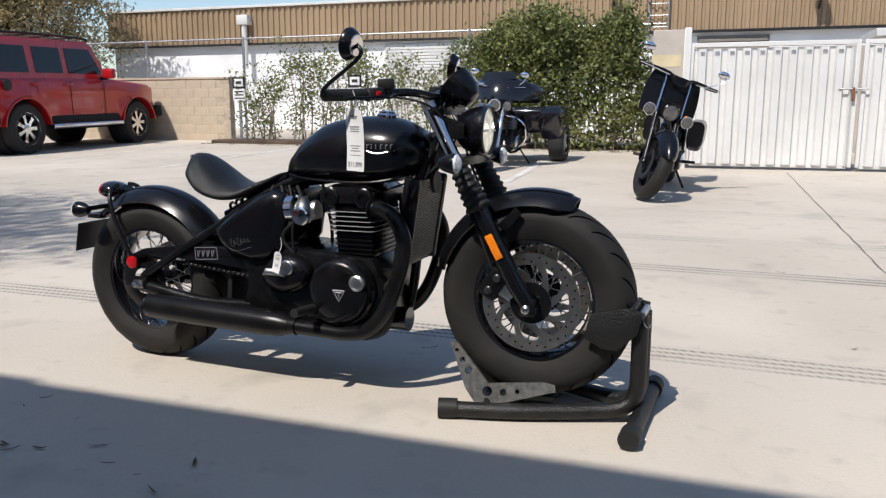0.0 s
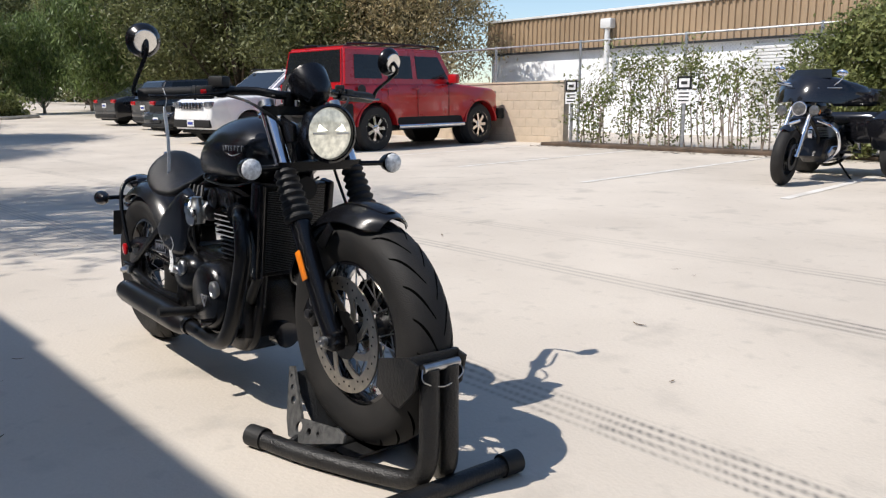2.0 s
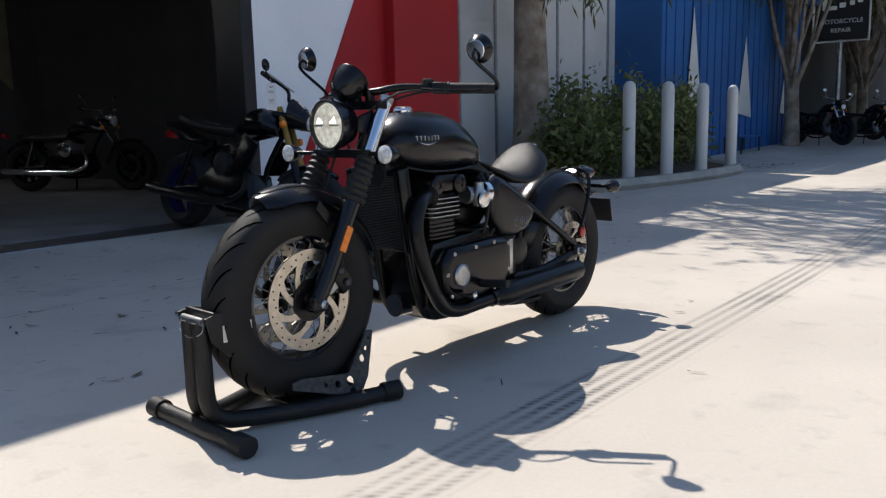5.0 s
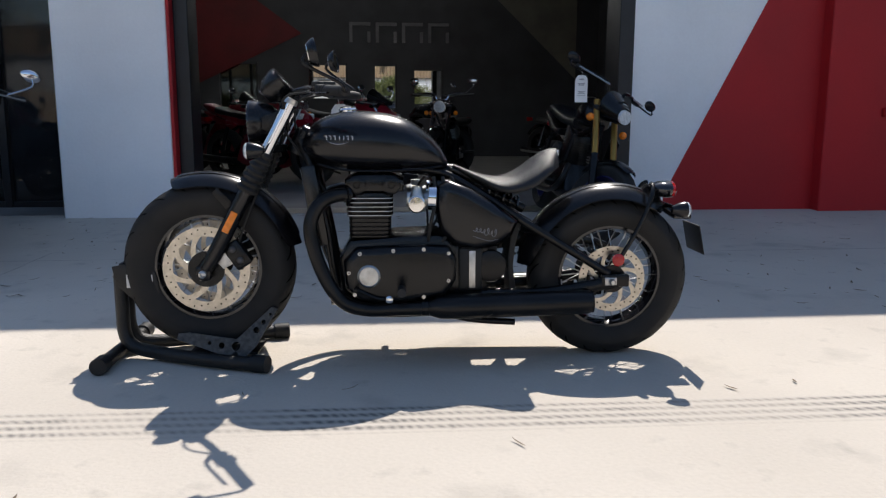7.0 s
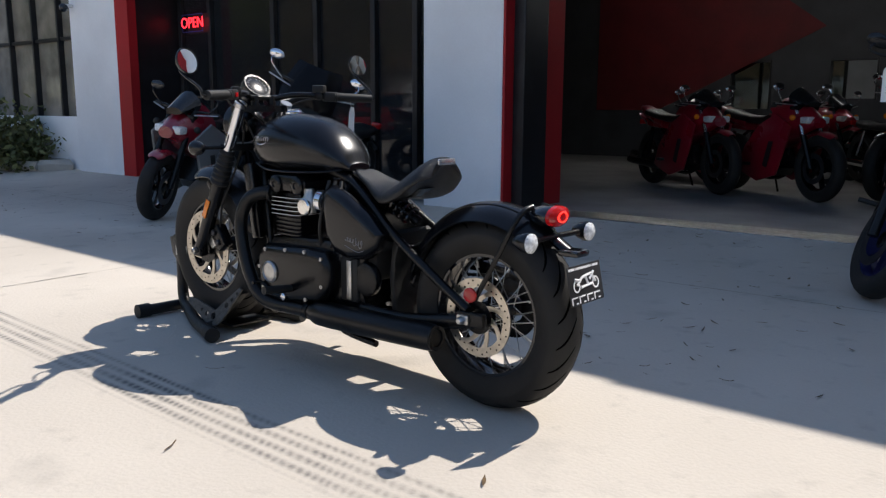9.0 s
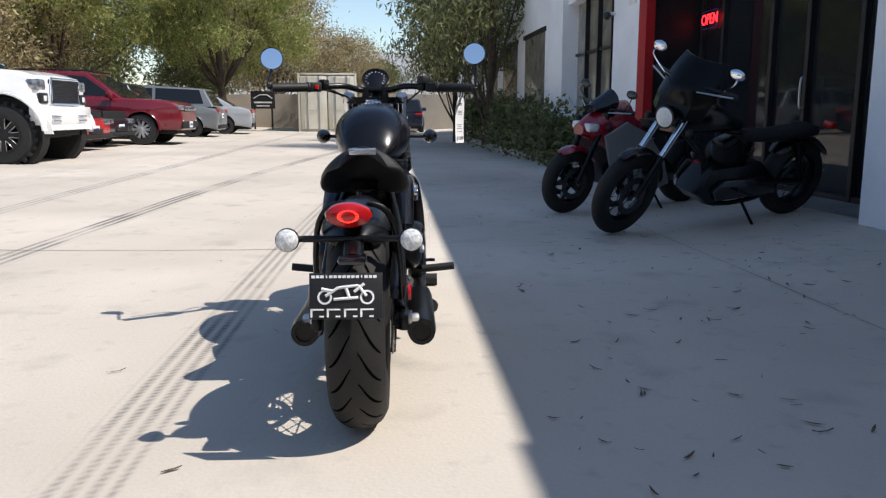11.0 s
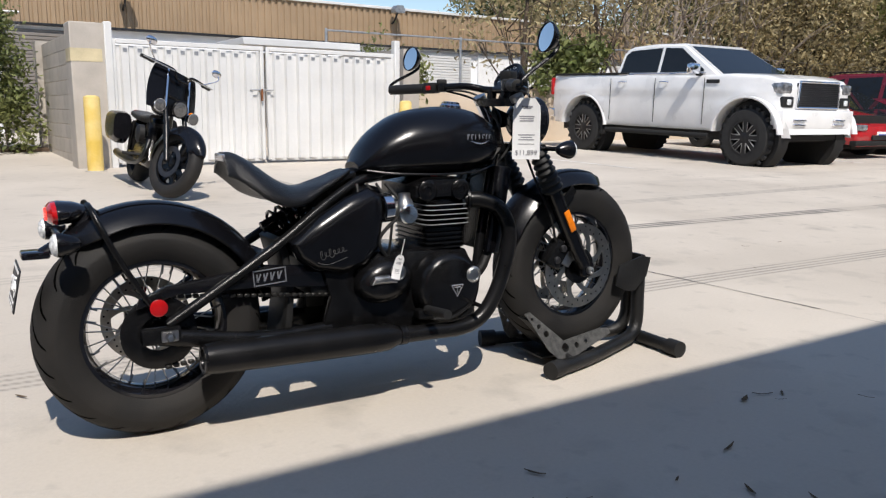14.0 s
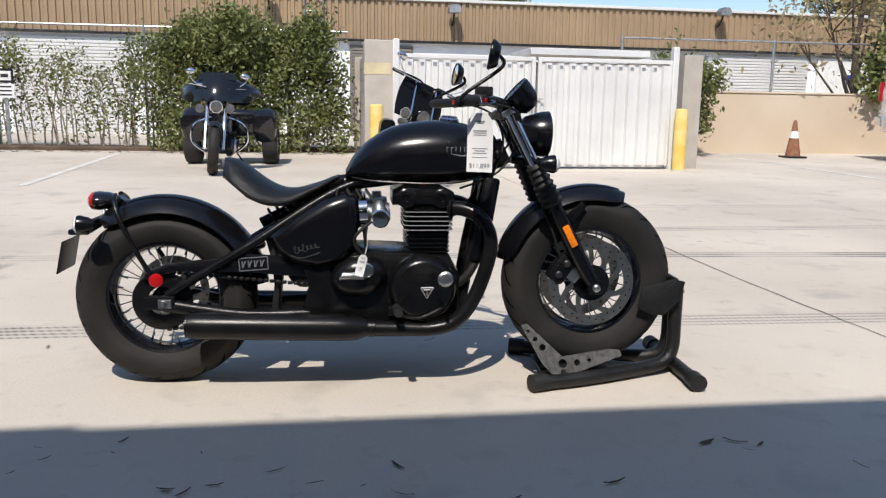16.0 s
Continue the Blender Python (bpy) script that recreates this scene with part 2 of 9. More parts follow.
def concrete():
    """Lot concrete: mottled, stained, with tyre marks along the lane."""
    m = M("lot concrete", (0.485, 0.435, 0.37), 0.88, 0, 0.12, 0.55, 0.45, 70, col2=(0.585, 0.53, 0.455))
    nt = m.node_tree
    N, L = nt.nodes, nt.links
    p = N["Principled BSDF"]
    src = p.inputs["Base Color"].links[0].from_socket
    co = [n for n in N if n.bl_idname == "ShaderNodeTexCoord"][0]
    sep = N.new("ShaderNodeSeparateXYZ")
    L.new(co.outputs["Object"], sep.inputs[0])

    def math_(op, a, b=None, c=None):
        n = N.new("ShaderNodeMath")
        n.operation = op
        for i, v in enumerate((a, b, c)):
            if v is None:
                continue
            if isinstance(v, (int, float)):
                n.inputs[i].default_value = v
            else:
                L.new(v, n.inputs[i])
        return n.outputs[0]

    def noise_(scale, detail=4):
        n = N.new("ShaderNodeTexNoise")
        n.inputs["Scale"].default_value, n.inputs["Detail"].default_value = scale, detail
        L.new(co.outputs["Object"], n.inputs["Vector"])
        return n.outputs[0]

    x, y = sep.outputs[0], sep.outputs[1]
    total = None
    wob = math_("MULTIPLY", math_("SUBTRACT", noise_(0.25, 1), 0.5), 0.06)
    patch = noise_(1.1, 5)
    fine = noise_(55, 3)
    for y0, slope, bend, half, ribs, strength in ((0.66, 0.05, -0.0032, 0.105, 4, 1.15), (2.33, 0.035, -0.0033, 0.1, 3, 1.8), (3.3, 0.063, 0.0, 0.11, 3, 0.95), (4.7, 0.05, 0.0, 0.12, 2, 0.3)):
        line = math_("MULTIPLY", x, math_("MULTIPLY_ADD", x, bend, slope))
        d = math_("SUBTRACT", math_("SUBTRACT", y, line), y0)
        d = math_("ADD", d, wob) if y0 > 1 else d
        inside = math_("SUBTRACT", 1.0, math_("SMOOTH_MAX", math_("MULTIPLY", math_("SUBTRACT", math_("ABSOLUTE", d), half * 0.86), 40.0), 0.0, 0.1))
        inside = math_("MAXIMUM", inside, 0.0)
        rib = math_("ADD", 0.55, math_("MULTIPLY", math_("SINE", math_("MULTIPLY", d, 3.14159 * ribs / half)), 0.55))
        rib = math_("MAXIMUM", rib, 0.0)
        zig = math_("ADD", 0.74, math_("MULTIPLY", math_("SINE", math_("ADD", math_("ADD", math_("MULTIPLY", x, 190.0), math_("MULTIPLY", patch, 60.0)), math_("MULTIPLY", d, 110.0))), 0.26))
        t = math_("MULTIPLY", math_("MULTIPLY", inside, rib), zig if y0 < 1 else 0.8)
        t = math_("MULTIPLY", t, math_("MAXIMUM", math_("MULTIPLY", math_("SUBTRACT", patch, 0.28), 2.6), 0.12))
        t = math_("MULTIPLY", t, math_("ADD", 0.35, math_("MULTIPLY", fine, 1.1)))
        if y0 > 1:
            t = math_("MULTIPLY", t, math_("MINIMUM", math_("MAXIMUM", math_("MULTIPLY", math_("ADD", x, 2.0), 0.16), 0.25), 1.0))
        else:
            t = math_("MULTIPLY", t, math_("MAXIMUM", math_("SUBTRACT", 1.0, math_("MULTIPLY", math_("ABSOLUTE", math_("SUBTRACT", x, 1.5)), 0.07)), 0.2))
        t = math_("MULTIPLY", t, strength)
        total = t if total is None else math_("ADD", total, t)
    stain = math_("MULTIPLY", math_("MAXIMUM", math_("SUBTRACT", noise_(0.18, 7), 0.5), 0.0), 0.9)
    spots = math_("ADD", math_("MULTIPLY", math_("MAXIMUM", math_("SUBTRACT", noise_(2.6, 8), 0.58), 0.0), 1.6), math_("MULTIPLY", math_("MAXIMUM", math_("SUBTRACT", noise_(9.0, 8), 0.6), 0.0), 1.3))
    total = math_("MINIMUM", math_("ADD", math_("ADD", total, stain), spots), 0.85)
    mix = N.new("ShaderNodeMix")
    mix.data_type = "RGBA"
    L.new(total, mix.inputs[0])
    L.new(src, mix.inputs[6])
    mix.inputs[7].default_value = (0.1, 0.097, 0.092, 1)
    L.new(mix.outputs[2], p.inputs["Base Color"])
    return m


CONCRETE = concrete()


# ---- building blocks ----
def add(bm, tmp, m=None):
    """Puts one bmesh into another."""
    if m is not None:
        tmp.transform(m)
    me = bpy.data.meshes.new("tmp")
    tmp.to_mesh(me)
    tmp.free()
    bm.from_mesh(me)
    bpy.data.meshes.remove(me)
    return bm


def bx(x0, x1, y0, y1, z0, z1, bev=0.0, seg=2, bm=None, m=None):
    t = bmesh.new()
    bmesh.ops.create_cube(t, size=1, matrix=Matrix.Translation(((x0 + x1) / 2, (y0 + y1) / 2, (z0 + z1) / 2)) @ Matrix.Diagonal((abs(x1 - x0), abs(y1 - y0), abs(z1 - z0), 1)))
    if bev:
        bmesh.ops.bevel(t, geom=t.edges[:], offset=bev, segments=seg, affect="EDGES", profile=0.5)
    return add(bm if bm else bmesh.new(), t, m)


def loft(rings, close=True, caps=True, bm=None, m=None):
    """Skins a row of rings of equal length."""
    t = bmesh.new()
    vs = [[t.verts.new(p) for p in r] for r in rings]
    n = len(rings[0])
    for a, b in zip(vs, vs[1:]):
        for i in range(n if close else n - 1):
            j = (i + 1) % n
            t.faces.new((a[i], a[j], b[j], b[i]))
    if caps and close:
        t.faces.new(vs[0][::-1])
        t.faces.new(vs[-1])
    bmesh.ops.recalc_face_normals(t, faces=t.faces[:])
    return add(bm if bm else bmesh.new(), t, m)


def crom(pts, n=6):
    """A smooth line through points."""
    pts = [Vector(p) for p in pts]
    out = []
    for i in range(len(pts) - 1):
        p0, p1, p2, p3 = pts[max(i - 1, 0)], pts[i], pts[i + 1], pts[min(i + 2, len(pts) - 1)]
        for k in range(n):
            t = k / n
            out.append(0.5 * (2 * p1 + (p2 - p0) * t + (2 * p0 - 5 * p1 + 4 * p2 - p3) * t * t + (3 * p1 - p0 - 3 * p2 + p3) * t ** 3))
    return out + [pts[-1]]


def tube(pts, r, seg=10, bm=None, m=None, flat=1.0):
    """A round bar along points; r is one radius or one a point."""
    pts = [Vector(p) for p in pts]
    rs = r if isinstance(r, (list, tuple)) else [r] * len(pts)
    rings, side = [], None
    for i, p in enumerate(pts):
        d = (pts[min(i + 1, len(pts) - 1)] - pts[max(i - 1, 0)]).normalized()
        if side is None:
            side = d.orthogonal().normalized() if abs(d.z) > 0.95 else d.cross(Vector((0, 0, 1))).normalized()
        side = (side - d * side.dot(d)).normalized()
        up = side.cross(d)
        rings.append([p + rs[i] * (math.cos(a) * side + math.sin(a) * up * flat) for a in (2 * math.pi * k / seg for k in range(seg))])
    return loft(rings, bm=bm, m=m)


def lathe(prof, seg=24, bm=None, m=None, closed=False):
    """Turns a profile of (radius, height) round the z axis."""
    rows = list(prof) + ([prof[0]] if closed else [])
    rings = [[Vector((max(r, 1e-4) * math.cos(a), max(r, 1e-4) * math.sin(a), h)) for a in (2 * math.pi * k / seg for k in range(seg))] for r, h in rows]
    return loft(rings, caps=not closed, bm=bm, m=m)


def prism(poly, d0, d1, bev=0.0, seg=2, bm=None, m=None):
    """A flat outline (a, b) in the xz plane, from y = d0 to y = d1, with rounded rims."""
    t = bmesh.new()
    f = t.faces.new([t.verts.new((a, d0, b)) for a, b in poly])
    ex = bmesh.ops.extrude_face_region(t, geom=[f])
    for v in ex["geom"]:
        if isinstance(v, bmesh.types.BMVert):
            v.co.y = d1
    bmesh.ops.recalc_face_normals(t, faces=t.faces[:])
    if bev:
        rim = [e for e in t.edges if abs(e.verts[0].co.y - e.verts[1].co.y) < 1e-6]
        bmesh.ops.bevel(t, geom=rim, offset=bev, segments=seg, affect="EDGES", profile=0.5)
    return add(bm if bm else bmesh.new(), t, m)


def ball(r, m, seg=16, bm=None):
    t = bmesh.new()
    bmesh.ops.create_uvsphere(t, u_segments=seg, v_segments=max(seg // 2, 4), radius=r)
    return add(bm if bm else bmesh.new(), t, m)


def rod(a, b, r, seg=10, bm=None, r2=None):
    return tube([a, b], [r, r if r2 is None else r2], seg, bm)


def arc(cx, cz, r, a0, a1, n):
    return [(cx + r * math.cos(radians(a0 + (a1 - a0) * i / (n - 1))), cz + r * math.sin(radians(a0 + (a1 - a0) * i / (n - 1)))) for i in range(n)]


def mesh_of(bm, name, mat, sharp=38):
    me = bpy.data.meshes.new(name)
    bm.normal_update()
    bm.to_mesh(me)
    bm.free()
    me.materials.append(mat)
    me.shade_smooth()
    me.set_sharp_from_angle(angle=radians(sharp))
    return me


def part(name, bm, mat, parent=None, label="", m=None):
    """Links a bmesh (or a mesh) as one object, under a thing or a part."""
    me = bm if isinstance(bm, bpy.types.Mesh) else mesh_of(bm, name, mat)
    ob = new(name, me)
    if parent is not None:
        ob.parent = parent
    if m is not None:
        ob.matrix_local = m
    if label:
        ob["label"] = label
    return ob


def thing(name, label, category, m=None, group="", kind=""):
    ob = new(name)
    ob.empty_display_size = 0.1
    if m is not None:
        ob.matrix_world = m
    return tagged(ob, label, category, group, kind)


def aim(a, b):
    """A pose at a whose z axis points to b."""
    a, b = Vector(a), Vector(b)
    return Matrix.Translation(a) @ (b - a).to_track_quat("Z", "Y").to_matrix().to_4x4()


def ground_z(x, y):
    up = 0.023 * math.log1p(math.exp(min((y - 1.5) * 3, 60))) / 3
    apron = 0.075 * min(max(-2.6 - (y - 0.0785 * x), 0.0), 1.15)
    west = 0.02 * max(-x - 13.0, 0.0)
    return up + apron + min(west, 1.6)


def ground_sheet():
    xs = sorted(set([-160, -110, -93, -70, -60, -13] + [i * 2.0 for i in range(-25, 26)] + [70, 100, 160]))
    ys = sorted(set([-120, -60, -30, -15, -8, -5] + [-4 + 0.1 * i for i in range(0, 15)] + [-2.5 + 0.5 * i for i in range(0, 35)] + [16, 20, 30, 60, 120]))
    bm = bmesh.new()
    vs = [[bm.verts.new((x, y, ground_z(x, min(y, 14)))) for x in xs] for y in ys]
    for a, b in zip(vs, vs[1:]):
        for i in range(len(xs) - 1):
            bm.faces.new((a[i], a[i + 1], b[i + 1], b[i]))
    return tagged(part("ground", bm, CONCRETE), "sunlit pale concrete parking lot with tyre marks", "ground", kind="structure")


ground_sheet()


# ---- the black motorcycle on its stand ----
BIKE = pose(0, -0.012, 0, 0, 0, 1.8)
RA, FA = Vector((0, 0, 0.31)), Vector((1.522, 0, 0.357))
Y90 = pose(0, 0, 0, 90, 0, 0)


def tyre_profile(R, w, rim):
    """Half a tyre's cross-section and back, as (radius, height)."""
    out = []
    n = 14
    for i in range(n + 1):
        a = -1 + 2 * i / n
        out.append((R - 0.5 * w * 0.84 * (1 - math.sqrt(max(1 - 0.93 * a * a, 0))) , a * w / 2))
    side = R - rim
    left = [(rim + side * 0.5, -w * 0.52), (rim + side * 0.18, -w * 0.47), (rim - 0.004, -w * 0.38)]
    right = [(rim - 0.004, w * 0.38), (rim + side * 0.18, w * 0.47), (rim + side * 0.5, w * 0.52)]
    return left[::-1] + out + right[::-1]


def bike_wheel(parent, c, R, w, rim, spokes, name, tread=True, rim_mat=None, spoke_mat=None, cast=0, seg=56):
    """A wheel with tyre, rim, hub and spokes, standing in the plane of the bike."""
    wh = part(name, lathe([(0.03, -0.06), (0.045, -0.055), (0.026, -0.04), (0.026, 0.04), (0.045, 0.055), (0.03, 0.06)], 20), BLACK_METAL, parent, "black hub with spoked wheel")
    wh.matrix_local = Matrix.Translation(c) @ Y90
    prof = tyre_profile(R, w, rim)
    ty = part("tyre", lathe(prof, seg, closed=True), RUBBER, wh, "black rubber tyre")
    rw = w * 0.36
    part("rim", lathe([(rim + 0.004, -rw), (rim - 0.014, -rw), (rim - 0.022, -rw * 0.6), (rim - 0.032, 0), (rim - 0.022, rw * 0.6), (rim - 0.014, rw), (rim + 0.004, rw)], seg, closed=True), rim_mat or BLACK_GLOSS, wh, "glossy black rim")
    if tread:
        n = 22
        for s in (1, -1):
            bm = bmesh.new()
            pts = []
            for i in range(7):
                f = i / 6
                h = s * w * (0.06 + 0.38 * f)
                r = R - 0.5 * w * 0.84 * (1 - math.sqrt(max(1 - 0.93 * (h / (w / 2)) ** 2, 0))) + 0.0005
                a = 0.46 * f - 0.12 * f * f + (0.02 if i == 0 else 0)
                wd = 0.0058 * (0.3 + math.sin(math.pi * min(max(f, 0.08), 0.95)))
                pts.append([Vector((r * math.cos(a + q / R), r * math.sin(a + q / R), h)) for q in (-wd, wd)])
            for p, q in zip(pts, pts[1:]):
                bm.faces.new([bm.verts.new(v) for v in (p[0], p[1], q[1], q[0])])
            me = mesh_of(bm, "tread_groove", GROOVE)
            for k in range(n):
                part("tread_groove", me, None, ty, m=pose(0, 0, 0, 0, 0, 360 * (k + (0.5 if s < 0 else 0)) / n))
    if spokes:
        me = None
        for k in range(spokes):
            a = 2 * math.pi * k / spokes
            s = 1 if k % 2 else -1
            d = 0.55 if (k // 2) % 2 else -0.55
            mm = pose(0, 0, 0, 0, 0, math.degrees(a)) @ (Matrix.Identity(4) if s > 0 else pose(0, 0, 0, 180, 0, 0))
            if me is None:
                bm = rod((0.04 * math.cos(0.6), 0.04 * math.sin(0.6), 0.05), (rim - 0.028, 0, 0.012), 0.0021, 6)
                rod((rim - 0.05, 0.0, 0.0155), (rim - 0.026, 0, 0.0117), 0.0036, 6, bm)
                me = mesh_of(bm, "spoke", spoke_mat or STEEL)
                bm = rod((0.04 * math.cos(0.6), -0.04 * math.sin(0.6), 0.05), (rim - 0.028, 0, 0.012), 0.0021, 6)
                me2 = mesh_of(bm, "spoke", spoke_mat or STEEL)
            part("spoke", me if d > 0 else me2, None, wh, m=mm)
    for k in range(cast):
        bm = loft([[Vector((r, yy * (1.3 - r), zz)) for yy, zz in ((-0.022, -0.012), (0.022, -0.012), (0.022, 0.012), (-0.022, 0.012))] for r in (0.03, rim * 0.5, rim - 0.02)])
        part("wheel_spoke", bm, rim_mat or BLACK_GLOSS, wh, m=pose(0, 0, 0, 0, 0, 360 * k / cast))
    return wh


def brake_disc(parent, c, y, R, name="brake_disc", arms=8):
    d = part(name, lathe([(R * 0.77, -0.0025), (R, -0.0025), (R, 0.0025), (R * 0.77, 0.0025)], 48, closed=True), DISC, parent, "drilled steel brake disc")
    d.matrix_local = Matrix.Translation((c[0], y, c[2])) @ Y90
    part("disc_carrier", lathe([(0.028, -0.004), (R * 0.42, -0.004), (R * 0.42, 0.004), (0.028, 0.004)], 32, closed=True), BLACK_METAL, d, "black disc carrier")
    rings = []
    for i in range(7):
        f = i / 6
        r, a = R * (0.36 + 0.48 * f), 0.62 * f
        wd = R * (0.052 + 0.05 * abs(f - 0.45))
        p, q = Vector((math.cos(a), math.sin(a), 0)), Vector((-math.sin(a), math.cos(a), 0))
        q = (q - p * 0.55).normalized()
        rings.append([p * r + q * wd * sx + Vector((0, 0, sz * 0.0022)) for sx, sz in ((-1, -1), (1, -1), (1, 1), (-1, 1))])
    me = mesh_of(loft(rings), "disc_arm", DISC)
    for k in range(arms):
        part("disc_arm", me, None, d, m=pose(0, 0, 0, 0, 0, 360 * k / arms))
    me = mesh_of(lathe([(0.0032, -0.0032), (0.0032, 0.0032)], 8), "drilled_hole", GROOVE)
    for k in range(36):
        a, r = 2 * math.pi * k / 36, R * (0.83 + 0.05 * (k % 3))
        part("drilled_hole", me, None, d, m=Matrix.Translation((r * math.cos(a), r * math.sin(a), 0)))
    return d


def fender(c, R, a0, a1, half, drop, n=26, lip=0.006):
    """A curved mudguard shell round an axle, with thickness."""
    rings = []
    sec = []
    for i in range(13):
        u = -1 + i / 6
        sec.append((u * half, -drop * abs(u) ** 2.6))
    inner = [(yy * 0.955, zz - 0.005) for yy, zz in sec[::-1]]
    for i in range(n):
        f = i / (n - 1)
        a = radians(a0 + (a1 - a0) * f)
        e = min(f, 1 - f)
        nar = min(1, 0.55 + 0.45 * math.sqrt(min(e * 9, 1)))
        rings.append([Vector((c[0] + (R + zz * (0.6 + 0.4 * nar)) * math.cos(a), yy * nar, c[2] + (R + zz * (0.6 + 0.4 * nar)) * math.sin(a))) for yy, zz in sec + inner])
    return loft(rings)


def oval(x, w, zb, zt, e=2.6, n=28, top=1.0):
    """A rounded ring across the bike at x."""
    out = []
    for k in range(n):
        a = 2 * math.pi * k / n
        c, s = math.cos(a), math.sin(a)
        yy = math.copysign(abs(c) ** (2 / e), c) * w
        ss = math.copysign(abs(s) ** (2 / e), s)
        zc, zh = (zb + zt) / 2, (zt - zb) / 2
        if s > 0:
            yy *= 1 - (1 - top) * abs(s) ** 1.5
        out.append(Vector((x, yy, zc + ss * zh)))
    return out


def spline(keys, x):
    xs = [k[0] for k in keys]
    if x <= xs[0]:
        return keys[0][1]
    if x >= xs[-1]:
        return keys[-1][1]
    i = max(j for j in range(len(xs)) if xs[j] <= x)
    t = (x - xs[i]) / (xs[i + 1] - xs[i])
    y0, y1, y2, y3 = keys[max(i - 1, 0)][1], keys[i][1], keys[i + 1][1], keys[min(i + 2, len(keys) - 1)][1]
    return 0.5 * (2 * y1 + (y2 - y0) * t + (2 * y0 - 5 * y1 + 4 * y2 - y3) * t * t + (3 * y1 - y0 - 3 * y2 + y3) * t ** 3)


TANK_TOP = [(0.628, 0.762), (0.65, 0.805), (0.70, 0.86), (0.78, 0.91), (0.88, 0.933), (0.98, 0.938), (1.06, 0.925), (1.12, 0.895), (1.15, 0.86), (1.165, 0.82)]
TANK_BOT = [(0.628, 0.728), (0.70, 0.718), (0.85, 0.712), (1.0, 0.714), (1.1, 0.735), (1.15, 0.775), (1.165, 0.79)]
TANK_W = [(0.628, 0.05), (0.65, 0.078), (0.70, 0.108), (0.80, 0.135), (0.92, 0.147), (1.03, 0.143), (1.10, 0.122), (1.15, 0.085), (1.165, 0.05)]


def signal(parent, base, tip, direction, lens=None, r=0.031):
    """A bullet turn signal on a stalk."""
    s = part("turn_signal", lathe([(0.002, -0.05), (0.014, -0.045), (r * 0.8, -0.025), (r, 0.0), (r * 0.98, 0.008)], 20), BLACK_SATIN, parent, "black bullet turn signal")
    s.matrix_local = aim(tip, Vector(tip) + Vector(direction))
    part("lens", lathe([(r * 0.93, 0.007), (r * 0.9, 0.014), (r * 0.6, 0.021), (0.002, 0.024)], 20), lens or CLEAR_LENS, s, "clear faceted lens")
    st = part("stalk", rod(base, Vector(tip), 0.008), BLACK_METAL, parent)
    return s


def price_tag(name, w, h, label, m, price=""):
    tg = thing(name, label, "tag", m)
    n = 8
    rings = []
    for i in range(n + 1):
        f = i / n
        z = -h * f
        bow = 0.006 * math.sin(f * 2.6)
        ww = w * (0.55 + 0.45 * min(f * 7, 1))
        rings.append([Vector((-ww / 2, bow, z)), Vector((ww / 2, bow, z)), Vector((ww / 2, bow + 0.0012, z)), Vector((-ww / 2, bow + 0.0012, z))])
    part("card", loft(rings), PAPER, tg, "white printed card")
    bm = bmesh.new()
    rows = [(0.14, 0.4, 0.005), (0.17, 0.3, 0.003), (0.3, 0.55, 0.004), (0.335, 0.5, 0.003), (0.37, 0.5, 0.003), (0.6, 0.6, 0.003), (0.64, 0.4, 0.003), (0.68, 0.56, 0.003), (0.75, 0.6, 0.002)]
    for f, ww, th in rows:
        bow = 0.006 * math.sin(f * 2.6)
        bx(-w * ww / 2, w * ww / 2, bow - 0.0006, bow + 0.0004, -h * f - th / 2 * h / 0.18, -h * f + th / 2 * h / 0.18, bm=bm)
    tagged(part("print", bm, TAG_INK, tg), kind="stuff")
    part("string", tube(crom([(0, 0.0, -0.012), (0.004, 0.008, 0.02), (0.0, 0.0, 0.05)], 4), 0.0012, 5), PAPER, tg)
    if price:
        cu = bpy.data.curves.new("price", "FONT")
        cu.body, cu.size, cu.align_x, cu.extrude = price, h * 0.115, "CENTER", 0.0003
        cu.materials.append(TAG_INK)
        t = new("price", cu)
        t.parent = tg
        t.matrix_local = pose(0, 0.006 * math.sin(0.9 * 2.6) - 0.0012, -h * 0.93, 90, 0, 0)
    return tg


